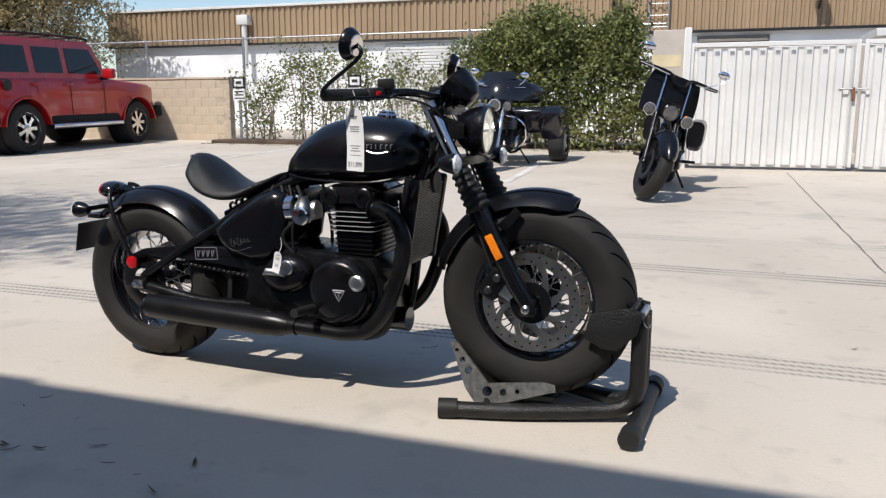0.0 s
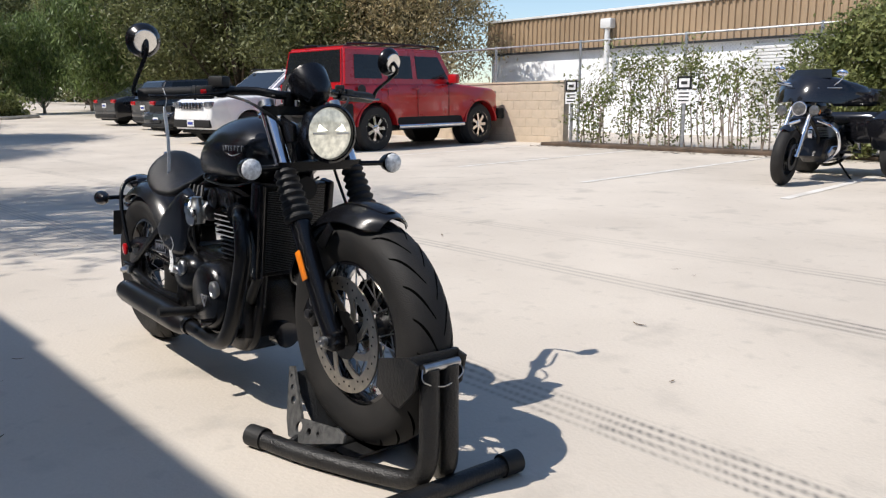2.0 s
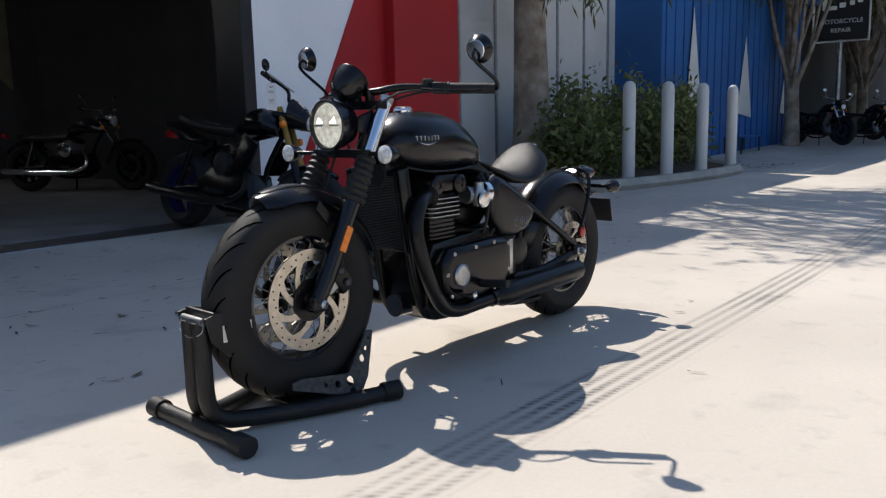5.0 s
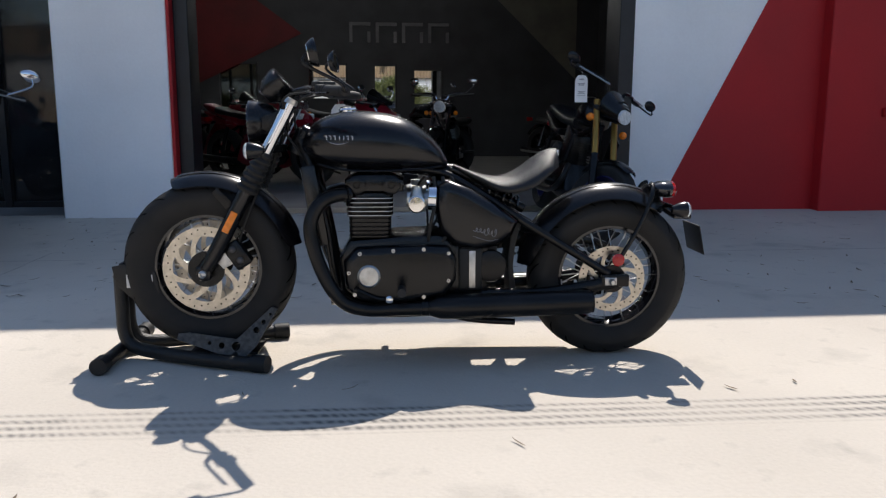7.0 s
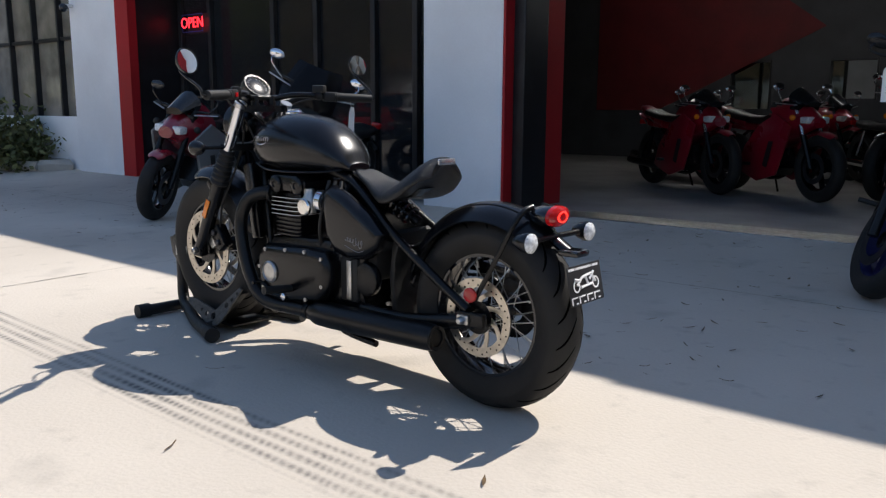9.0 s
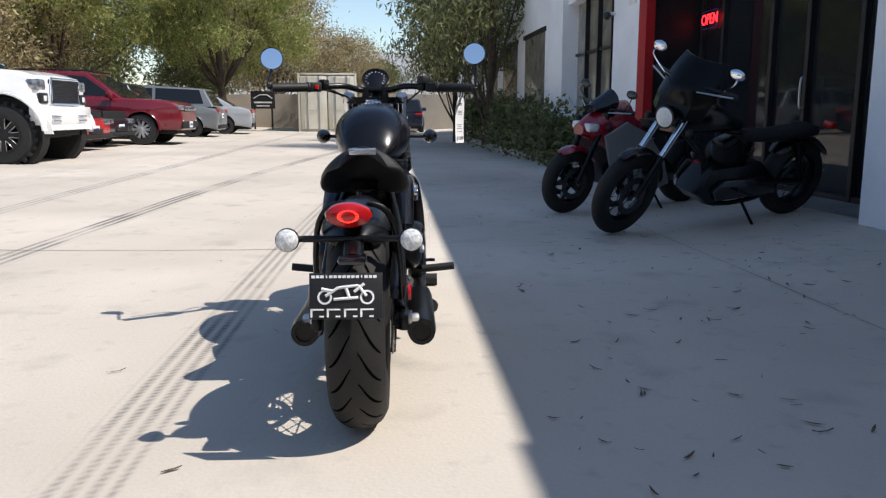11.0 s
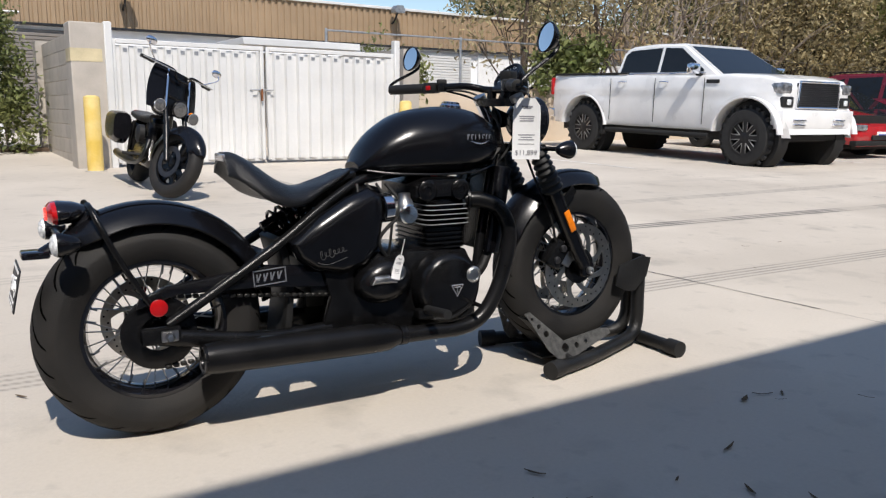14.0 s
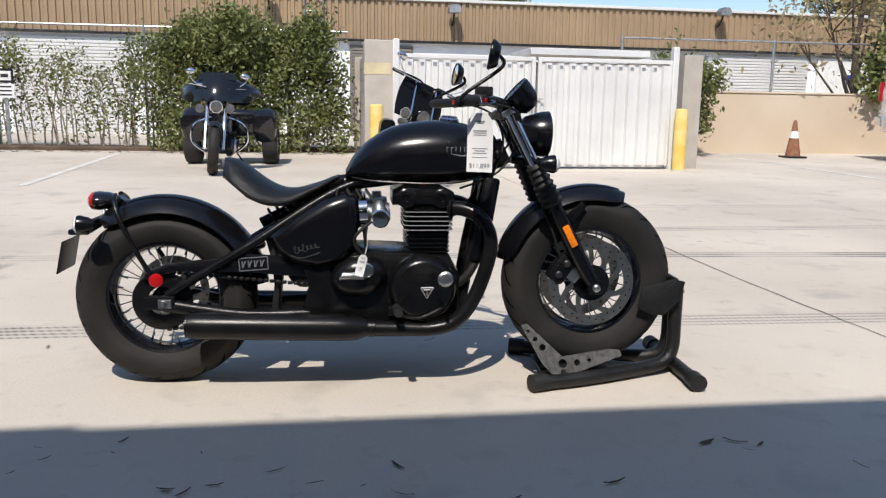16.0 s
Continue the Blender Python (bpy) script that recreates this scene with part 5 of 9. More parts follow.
st("wall_east_far", bx(14.4, 34, -0.9, -0.06, 0, ROOF - 0.85), WHITE_WALL, "white far wall of the building")
# panes coloured pale in place of what they reflect
for k in range(4):
    w = tagged(part("window_%d" % (k + 2), bx(10.05 + k * 0.79, 10.8 + k * 0.79, -0.34, -0.3, 0.85, 2.9), PALE_REFLECTION_GLASS, None, "", F), "office window with a painted pale reflection in a bronze frame", "window", kind="structure")
    part("window_frame", bx(10.0 + k * 0.79, 10.05 + k * 0.79, -0.4, -0.22, 0.85, 2.9, 0.004, 1), DARK_FRAME, w)
    part("window_rail", bx(10.05 + k * 0.79, 10.8 + k * 0.79, -0.36, -0.25, 1.95, 2.0, 0.004, 1), DARK_FRAME, w)
for k in range(5):
    w = tagged(part("window_%d" % (k + 8), bx(15 + k * 3.2, 17.2 + k * 3.2, -0.07, -0.055, 1.0, 2.6), PALE_REFLECTION_GLASS, None, "", F), "dark window in the white far wall", "window", kind="structure")
    part("window_frame", bx(14.9 + k * 3.2, 17.3 + k * 3.2, -0.06, -0.02, 2.6, 2.7, 0.004, 1), DARK_FRAME, w)
st("wall_upper_corner", bx(3.62, 3.7, -0.9, -0.5, 0, 2.9), DARK_FRAME, "dark frame post by the pillar")

# shop window: framed panes
SW = tagged(part("window_1", bx(3.7, 8.5, -0.86, -0.74, 2.82, 2.95, 0.01, 1), DARK_FRAME, None, "", F), "dark framed full-height shop window and door", "window", kind="structure")
edges = (3.7, 4.35, 4.95, 5.85, 6.6, 7.85, 8.5)
for x in edges:
    part("mullion", bx(x - 0.035, x + 0.035, -0.86, -0.74, 0.02, 2.82, 0.006, 1), DARK_FRAME, SW)
for a, b in zip(edges, edges[1:]):
    p = part("pane", bx(a + 0.035, b - 0.035, -0.806, -0.794, 0.14, 2.82), SHOPGLASS, SW, "dark reflecting glass pane")
    part("sill", bx(a + 0.035, b - 0.035, -0.85, -0.75, 0.03, 0.14, 0.006, 1), DARK_FRAME, SW)
part("door_handle", tube(crom([(5.8, -0.72, 0.95), (5.8, -0.68, 0.97), (5.8, -0.68, 1.23), (5.8, -0.72, 1.25)], 4), 0.012, 8), STEEL, SW, "steel door pull")
sg = thing("neon_sign", "red neon open sign hanging inside the shop window", "sign", F @ Matrix.Translation((8.15, -0.86, 2.08)))
part("sign_panel", bx(-0.24, 0.24, -0.03, -0.01, -0.13, 0.13, 0.01, 1), SIGN_BLACK, sg)
cu = bpy.data.curves.new("neon_letters", "FONT")
cu.body, cu.size, cu.align_x, cu.align_y, cu.extrude = "OPEN", 0.19, "CENTER", "CENTER", 0.004
cu.materials.append(NEON)
tx = new("neon_letters", cu)
tx.parent = sg
tx.matrix_local = pose(0, 0.08, 0, 90, 0, 180)
part("neon_border", tube([(-0.22, 0.075, -0.11), (0.22, 0.075, -0.11), (0.22, 0.075, 0.11), (-0.22, 0.075, 0.11), (-0.22, 0.075, -0.11)], 0.006, 6), BLUE_TRIM, sg)
sg.matrix_world = F @ Matrix.Translation((8.15, -0.78, 2.08))

# garage frame and room behind
for s, x in ((0, 2.6), (1, -1.1)):
    st("trim_jamb_%d" % s, bx(x, x + 0.115 if s == 0 else x + 0.13, -0.5, -0.12, 0.06, 3.0, 0.006, 1), DARK_FRAME, "black steel garage door jamb", category="trim")
st("trim_head", bx(-0.97, 2.6, -0.5, -0.2, 2.72, 3.0, 0.01, 1), DARK_FRAME, "black garage door head", category="trim")
st("floor", bx(-3.6, 9.2, -9.2, -0.16, 0.02, 0.088), SHOWFLOOR, "grey showroom concrete floor", category="floor")
st("floor_threshold", bx(-1.1, 2.74, -0.5, -0.1, 0.0, 0.092, 0.01, 1), ALU, "worn metal garage threshold", category="floor")
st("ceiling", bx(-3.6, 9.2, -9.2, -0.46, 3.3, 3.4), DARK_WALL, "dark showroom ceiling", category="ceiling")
# unseen parapet, added and turned to place the shadow edge on the lot
st("wall_shadow_parapet", bx(-3.9, 34, -0.45, 0, 3.85, ROOF), WHITE_WALL, "unseen white parapet added to shape the shadow edge of the shop", F @ Matrix.Translation((0, -0.155, 0)) @ pose(0, 0, 0, 0, 0, -1.2))
st("wall_shadow_parapet_end", bx(-2.81, -1.1, -0.2, -0.105, 3.9, ROOF), WHITE_WALL, "unseen white parapet end added to carry on the shadow edge")
st("roof", bx(-3.9, 34, -9.4, -0.45, ROOF - 0.5, ROOF - 0.4), KERB, "flat roof of the shop", category="roof")
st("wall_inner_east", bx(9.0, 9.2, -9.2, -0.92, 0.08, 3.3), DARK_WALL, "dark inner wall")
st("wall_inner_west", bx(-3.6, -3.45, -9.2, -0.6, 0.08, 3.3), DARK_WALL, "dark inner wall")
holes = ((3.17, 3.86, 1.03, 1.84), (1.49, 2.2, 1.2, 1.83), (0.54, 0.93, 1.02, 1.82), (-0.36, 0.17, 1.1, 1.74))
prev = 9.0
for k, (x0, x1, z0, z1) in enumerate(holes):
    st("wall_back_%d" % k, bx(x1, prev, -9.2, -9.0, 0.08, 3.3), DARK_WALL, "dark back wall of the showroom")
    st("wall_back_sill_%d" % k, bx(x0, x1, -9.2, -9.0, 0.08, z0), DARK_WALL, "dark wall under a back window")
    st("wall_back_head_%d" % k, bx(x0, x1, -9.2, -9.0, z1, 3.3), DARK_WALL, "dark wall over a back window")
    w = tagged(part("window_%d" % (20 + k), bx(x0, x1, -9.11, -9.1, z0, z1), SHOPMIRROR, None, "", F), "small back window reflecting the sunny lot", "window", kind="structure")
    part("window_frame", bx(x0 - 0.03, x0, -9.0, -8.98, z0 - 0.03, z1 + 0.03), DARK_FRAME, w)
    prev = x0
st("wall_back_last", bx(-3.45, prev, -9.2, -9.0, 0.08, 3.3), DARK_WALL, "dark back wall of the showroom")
# unseen backdrop added beyond the back windows: tan wall and a dark patch
st("wall_backdrop", bx(-6, 12, -16.2, -16, 0, 2.4), TANSTUCCO, "unseen tan backdrop wall added behind the shop")
st("trim_backdrop_opening", bx(0.3, 0.9, -16.0, -15.95, 1.5, 2.1), DARK_FRAME, "dark patch added on the unseen backdrop wall", category="window")
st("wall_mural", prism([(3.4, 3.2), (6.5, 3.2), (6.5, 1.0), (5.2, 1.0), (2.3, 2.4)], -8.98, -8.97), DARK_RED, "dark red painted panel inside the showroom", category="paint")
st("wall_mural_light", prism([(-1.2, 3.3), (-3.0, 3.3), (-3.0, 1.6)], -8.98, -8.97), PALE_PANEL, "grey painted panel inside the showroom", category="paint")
bm = bmesh.new()
for k in range(4):
    x = 1.35 - k * 0.5
    for a in ((0.0, 0.06, 2.25, 2.62), (-0.34, 0.06, 2.56, 2.62), (-0.34, -0.28, 2.25, 2.45)):
        bx(x + a[0], x + a[1], -8.96, -8.93, a[2], a[3], 0.005, 1, bm)
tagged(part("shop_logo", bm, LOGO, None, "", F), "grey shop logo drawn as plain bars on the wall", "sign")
for k in range(4):
    L = thing("ceiling_light", "bright fluorescent ceiling light in the dark showroom", "light", F @ Matrix.Translation((4.0 - k * 1.35, -6, 3.2)), "showroom ceiling lights")
    part("frame", bx(-0.5, 0.5, -0.1, 0.1, 0.03, 0.1, 0.01, 1), WHITE_METAL, L)
    part("tube", rod((-0.48, 0, 0), (0.48, 0, 0), 0.02, 8), CEIL_LAMP, L)
cam_dome = thing("security_camera", "small white dome security camera on the wall", "camera", F @ Matrix.Translation((9.9, 0.0, 2.35)))
part("bracket", bx(-0.03, 0.03, 0.0, 0.1, -0.02, 0.02, 0.005, 1), WHITE_METAL, cam_dome)
part("dome", ball(0.06, Matrix.Translation((0, 0.12, -0.03)), 14), GLASS, cam_dome)
wsign = thing("wall_sign", "small white sign with dark lettering bars on the wall", "sign", F @ Matrix.Translation((9.1, 0.004, 2.5)))
part("panel", bx(-0.15, 0.15, 0, 0.01, -0.12, 0.12, 0.003, 1), PAPER, wsign)
part("print", bx(-0.11, 0.11, 0.01, 0.012, -0.03, 0.03), INK, wsign)
box_ = thing("hose_box", "small red electrical box on the red pilaster", "box", F @ Matrix.Translation((-3.4, 0.002, 0.95)))
part("body", bx(-0.07, 0.07, 0.0, 0.04, -0.04, 0.04, 0.008), RED_WALL, box_)
part("cover", bx(-0.05, 0.05, 0.04, 0.048, -0.022, 0.022, 0.004), SIGN_BLACK, box_)

# ---- neighbours along the shop side, past the planter ----
st("wall_neighbour", bx(-10.3, -3.9, -1.5, -1.2, 0, 5.4), WHITE_METAL, "pale metal wall of the neighbouring unit")
for k in range(7):
    st("trim_seam_%d" % k, bx(-4.6 - k * 0.9, -4.56 - k * 0.9, -1.2, -1.17, 0.0, 5.4), GALV, "vertical seam of the metal wall", category="trim")
st("wall_blue", bx(-19.6, -10.3, -1.4, -0.3, 0, 3.7), BLUE_WALL, "blue painted metal front of the neighbouring shop with white peaks")
for k in range(22):
    st("trim_blue_rib_%d" % k, bx(-10.5 - k * 0.42, -10.46 - k * 0.42, -0.3, -0.275, 0.0, 3.7), BLUE_WALL, "folded rib of the blue metal front", category="trim")
st("trim_blue_canopy", bx(-19.7, -10.25, -0.3, 0.15, 3.7, 3.82, 0.01, 1), BLUE_WALL, "blue canopy edge", category="trim")
for k, (x, h, w) in enumerate(((-11.85, 2.95, 0.42), (-14.9, 2.6, 0.5), (-18.2, 2.5, 0.5))):
    st("wall_peak_%d" % k, prism([(x - w, 0.85), (x + w, 0.95), (x + w * (0.3 if k == 0 else 0.05), h)], -0.268, -0.262), WHITE_METAL, "white painted peak on the blue wall", category="paint")
# shade of the recessed workshop front is painted in with the dark wall colour
st("wall_dark_bay", bx(-40, -15.5, -4, -1.3, 0, 5.0), DARK_WALL, "workshop front with its shade put into the dark colour")
shop_sign = thing("shop_sign", "black hanging motorcycle repair sign with white border", "sign", Matrix.Translation((-20.2, -4.75, 3.75)) @ pose(0, 0, 0, 0, 0, 98) @ Matrix.Scale(1.17, 4))
part("panel", bx(-0.55, 0.55, -0.04, 0.04, -0.78, 0.78, 0.02, 1), SIGN_BLACK, shop_sign)
part("border", tube([(-0.58, -0.045, -0.82), (0.58, -0.045, -0.82), (0.58, -0.045, 0.82), (-0.58, -0.045, 0.82), (-0.58, -0.045, -0.82)], 0.025, 6), WHITE_METAL, shop_sign, "white border")
bm = bmesh.new()
for a in ((-0.4, -0.3, -0.05, 0.62), (-0.4, -0.1, -0.12, -0.03), (-0.15, 0.42, 0.38, 0.56), (-0.15, 0.42, 0.14, 0.3), (-0.05, 0.08, -0.08, 0.03), (0.16, 0.26, -0.04, 0.06), (0.32, 0.42, 0.0, 0.1)):
    bx(a[0], a[1], -0.05, -0.042, a[2], a[3], 0.01, 1, bm)
part("print", bm, WHITE_INK, shop_sign)
for word, z in (("MOTORCYCLE", -0.42), ("REPAIR", -0.62)):
    cu = bpy.data.curves.new("lettering", "FONT")
    cu.body, cu.size, cu.align_x, cu.extrude = word, 0.135, "CENTER", 0.002
    cu.materials.append(WHITE_INK)
    tx = new("lettering", cu)
    tx.parent = shop_sign
    tx.matrix_local = pose(0, -0.046, z, 90, 0, 0)
part("pole", rod((0, 0.0, -3.6), (0, 0, -0.78), 0.05, 10), GALV, shop_sign)

# ---- planter with white pipes ----
def planter(name, pts, label):
    P = tagged(part(name, bmesh.new(), SOIL), label, "planter", kind="structure")
    bm = bmesh.new()
    f = bm.faces.new([bm.verts.new((x, y, ground_z(x, y) + 0.09)) for x, y in pts])
    bmesh.ops.recalc_face_normals(bm, faces=bm.faces[:])
    me = mesh_of(bm, name, SOIL)
    P.data = me
    ring = [Vector((x, y, ground_z(x, y) + 0.06)) for x, y in pts]
    part("kerb", tube(crom(ring + ring[:1], 3), 0.1, 6, flat=0.9), KERB, P, "rounded concrete kerb")
    return P


planter("ground_planter", [(-4.4, -4.1), (-5.2, -3.25), (-6.6, -2.92), (-8.8, -2.9), (-9.9, -3.3), (-10.4, -4.4), (-10.4, -5.0), (-4.4, -5.0)], "planter bed with bare soil beside the red pilaster")
planter("ground_planter_east", [(10.6, -2.6), (14, -1.9), (19, -1.5), (24, -1.2), (24, -2.4), (14.5, -2.5), (10.6, -2.95)], "planter bed along the office wall")
for k, (x, y) in enumerate(((-6.5, -3.3), (-7.2, -3.1), (-8.25, -3.08), (-9.55, -3.18))):
    b = thing("bollard", "tall white painted pipe bollard in the planter edge", "bollard", Matrix.Translation((x, y, 0)), "white bollards")
    part("post", lathe([(0.085, 0), (0.085, 1.27), (0.075, 1.33), (0.04, 1.37), (0.002, 1.38)], 18), WHITE_METAL, b)
    part("footing", lathe([(0.14, 0), (0.14, 0.08), (0.09, 0.12)], 14), KERB, b)

# ---- far side of the lot ----
W = pose(0, 12.55, 0, 0, 0, 2.6)
LOTZ = 0.24


def block_wall(name, x0, x1, z0, z1, mat, label, m, th=0.2, bl=0.4, bh=0.2, kids=300):
    """A wall of blocks with recessed joints."""
    wl = tagged(part(name, bx(x0, x1, 0.012, th - 0.012, z0 - 0.3, z1 - 0.005), MORTAR, None, "", m), label, "wall", kind="structure")
    me = mesh_of(bx(-bl / 2 + 0.003, bl / 2 - 0.003, 0.007, th - 0.007, 0.003, bh - 0.003, 0.004, 1), "block", mat)
    rows = int((z1 - z0) / bh + 0.5)
    cols = int((x1 - x0) / bl)
    n = 0
    for r in range(rows):
        for c in range(cols + 1):
            x = x0 + (c + (0.5 if r % 2 else 0.0)) * bl + bl / 2
            if x + bl / 2 > x1 + 0.01 or n >= kids:
                continue
            part("block", me, None, wl, m=Matrix.Translation((x, 0, z0 + r * bh)))
            n += 1
    return wl


st("wall_lot_east", bx(5.5, 40, 0, 0.25, -0.1, 1.46, 0.015, 1), TANSTUCCO, "stained tan stucco boundary wall", W)
st("wall_lot_cap", bx(5.5, 40, -0.02, 0.27, 1.46, 1.5, 0.01, 1), TANSTUCCO, "cap of the boundary wall", W, "trim")
st("wall_lot_end", bx(39.4, 39.7, -14, 12.9, 0, 1.85, 0.01, 1), TAUPE, "grey-brown wall across the far end of the lot", pose(0, 0, 0), "wall")


def chain_fence(name, x0, x1, z0, z1, m, label, step=2.6, wires=True):
    f = thing(name, label, "fence", m)
    x = x0
    while x <= x1 + 0.01:
        part("post", rod((x, 0, z0 - 0.2), (x, 0, z1 + 0.04), 0.03, 8), GALV, f)
        x += step
    part("top_rail", rod((x0, 0, z1), (x1, 0, z1), 0.02, 8), GALV, f)
    if wires:
        vs, fs = [], []
        h = z1 - z0
        n = int((x1 - x0 + h) / 0.07)
        for s in (1, -1):
            for k in range(n):
                a = x0 + k * 0.07 - (h if s > 0 else 0)
                b = a + h
                za, zb = z0, z1
                if a < x0:
                    za += x0 - a
                    a = x0
                if b > x1:
                    zb -= b - x1
                    b = x1
                if b <= a:
                    continue
                if s < 0:
                    za, zb = z0 + z1 - za, z0 + z1 - zb
                i = len(vs)
                w = 0.0011
                vs += [(a, 0.004 * s, za - w), (b, 0.004 * s, zb - w), (b, 0.004 * s, zb + w), (a, 0.004 * s, za + w)]
                fs.append((i, i + 1, i + 2, i + 3))
        me = bpy.data.meshes.new("wire_mesh")
        me.from_pydata(vs, [], fs)
        me.materials.append(GALV)
        tagged(part("wire_mesh", me, None, f), kind="stuff")
    return f


chain_fence("fence", -16.5, 0.2, 0.24, 2.45, W @ Matrix.Translation((0, 0.1, 0)), "galvanised chain-link fence behind the hedge")
chain_fence("fence", 5.6, 34, 1.5, 2.5, W @ Matrix.Translation((0, 0.12, 0)), "galvanised chain-link fence on the boundary wall", 3.2)

# trash enclosure
E = pose(0.99, 8.74, 0, 0, 0, 4.3)


def ribbed(x0, x1, z0, z1, pitch, depth, m=None):
    """A trapezoid-ribbed sheet in the xz plane with thickness."""
    prof = []
    x = x0
    while x < x1 - 1e-6:
        for f, d in ((0.0, 0), (0.3, 0), (0.42, 1), (0.88, 1)):
            if x + f * pitch <= x1:
                prof.append((x + f * pitch, -d * depth))
        x += pitch
    prof.append((x1, 0))
    rows = [[Vector((a, b, z0)) for a, b in prof] + [Vector((a, b + 0.006, z0)) for a, b in prof[::-1]], [Vector((a, b, z1)) for a, b in prof] + [Vector((a, b + 0.006, z1)) for a, b in prof[::-1]]]
    return loft(rows, m=m)


for k, (a, b) in enumerate(((0.06, 2.08), (2.12, 4.2))):
    g = thing("gate", "white ribbed steel gate of the trash enclosure, closed", "gate", E @ Matrix.Translation((a, 0, 0)), "enclosure gates")
    w = b - a
    part("panel", ribbed(0.04, w - 0.04, 0.24, 1.72, 0.182, 0.05), WHITE_METAL, g, "white ribbed sheet")
    for x in (0, w - 0.05):
        part("frame_upright", bx(x, x + 0.05, -0.03, 0.03, 0.22, 1.8, 0.006, 1), WHITE_METAL, g)
    part("frame_bottom", bx(0.05, w - 0.05, 0.0, 0.05, 0.2, 0.25, 0.006, 1), WHITE_METAL, g)
    part("frame_top", bx(0.05, w - 0.05, -0.035, 0.03, 1.74, 1.8, 0.006, 1), WHITE_METAL, g)
    hole = mesh_of(bx(-0.026, 0.026, -0.004, 0.004, -0.022, 0.026), "vent_slot", GALV)
    for i in range(int((w - 0.1) / 0.182)):
        part("vent_slot", hole, None, g, m=Matrix.Translation((0.04 + 0.118 + i * 0.182, -0.051, 1.66)))
latch = thing("gate_latch", "rusty sliding latch between the enclosure gates", "latch", E @ Matrix.Translation((2.1, -0.06, 1.2)))
part("bolt", rod((-0.24, 0, 0), (0.1, 0, 0), 0.011, 8), GALV, latch)
part("hasp", bx(-0.085, -0.055, -0.02, 0.02, -0.15, 0.015, 0.006, 1), RUST, latch)
block_wall("wall_enclosure_left", -3.4, 0, 0.1, 1.9, GREYBLOCK, "grey block side wall of the trash enclosure", E @ pose(-0.32, 0.02, 0, 0, 0, -90), 0.3)
st("wall_enclosure_pier", bx(-0.42, 0.0, -0.02, 0.36, 0, 1.98, 0.01, 1), GREYBLOCK, "block pier of the enclosure with white post", E)
st("trim_enclosure_stripe", bx(-0.425, -0.05, -0.024, 0.3, 1.5, 1.66), FADED_YELLOW, "faded yellow stripe on the pier", E, "paint")
st("wall_enclosure_back", bx(-0.4, 4.7, 3.2, 3.5, 0, 1.95), GREYBLOCK, "back wall of the trash enclosure", E)
st("wall_enclosure_right", bx(4.45, 4.75, 0.1, 3.2, 0, 1.9), GREYBLOCK, "side wall of the trash enclosure", E)
for k, x in enumerate((-0.02, 4.2)):
    st("trim_gate_post_%d" % k, bx(x, x + 0.09, -0.06, 0.06, 0.1, 2.0, 0.01, 1), WHITE_METAL, "white steel gate post", E, "trim")
st("roof_enclosure", bx(2.6, 4.8, 2.2, 3.6, 2.0, 2.12, 0.01, 1), WHITE_METAL, "pale flat cover behind the gates", E, "roof")


def yellow_bollard(x, y, h=0.9):
    z = lot_z(x, y)
    b = thing("bollard", "faded yellow steel bollard beside the trash enclosure", "bollard", Matrix.Translation((x, y, z - 0.02)), "yellow bollards")
    part("post", lathe([(0.095, 0), (0.095, h), (0.088, h + 0.025), (0.05, h + 0.04), (0.002, h + 0.042)], 22), YELLOW, b)
    part("footing", lathe([(0.13, 0), (0.13, 0.025), (0.1, 0.03)], 16), KERB, b)


yellow_bollard(0.74, 8.3)
yellow_bollard(5.3, 8.86)
cone = thing("traffic_cone", "old faded traffic cone with pale band beside the wall", "cone", Matrix.Translation((8.66, 11.75, lot_z(8.66, 11.75))))
part("base", bx(-0.19, 0.19, -0.19, 0.19, 0, 0.035, 0.012), SIGN_BLACK, cone)
part("body", lathe([(0.14, 0.03), (0.035, 0.68), (0.022, 0.71), (0.002, 0.71)], 22), CONE_ORANGE, cone)
part("band", lathe([(0.088, 0.37), (0.067, 0.5), (0.066, 0.5), (0.087, 0.37)], 22, closed=True, m=Matrix.Diagonal((1.04, 1.04, 1, 1))), PAPER, cone, "pale reflective band")

# block wall by the parked off-roader
block_wall("wall_lot_west", -18.2, -9.05, 0.2, 1.6, TANBLOCK, "tan block boundary wall", W)
st("wall_lot_west_cap", bx(-18.2, -9.05, -0.01, 0.21, 1.6, 1.64), TANBLOCK, "cap of the tan block wall", W, "trim")

# low building across, ribbed brown fascia
FB = pose(0, 20.2, 0, 0, 0, 4.4)
st("wall_far_building", bx(-19, 27, 0.15, 8, -0.2, 3.05), WHITE_WALL, "white lower wall of the warehouse across the fence", FB)
st("wall_far_fascia", ribbed(-19.1, 27.1, 3.0, 4.08, 0.2, 0.045), BROWN_SIDING, "brown ribbed metal fascia of the warehouse", FB)
st("wall_far_side", bx(-19.1, -18.95, 0.0, 8, 2.95, 4.08), BROWN_SIDING, "brown metal side of the warehouse", FB)
st("roof_far", bx(-19.3, 27.3, -0.1, 8.2, 4.08, 4.16, 0.01, 1), WHITE_METAL, "white roof edge of the warehouse", FB, "roof")
# dark soffit strip that paints the shadow line below the fascia
st("trim_far_soffit_shade", bx(-19.1, 27.1, -0.05, 0.15, 2.94, 3.0, 0.01, 1), DARK_FRAME, "soffit strip under the fascia, its shadow put into the dark colour", FB, "trim")


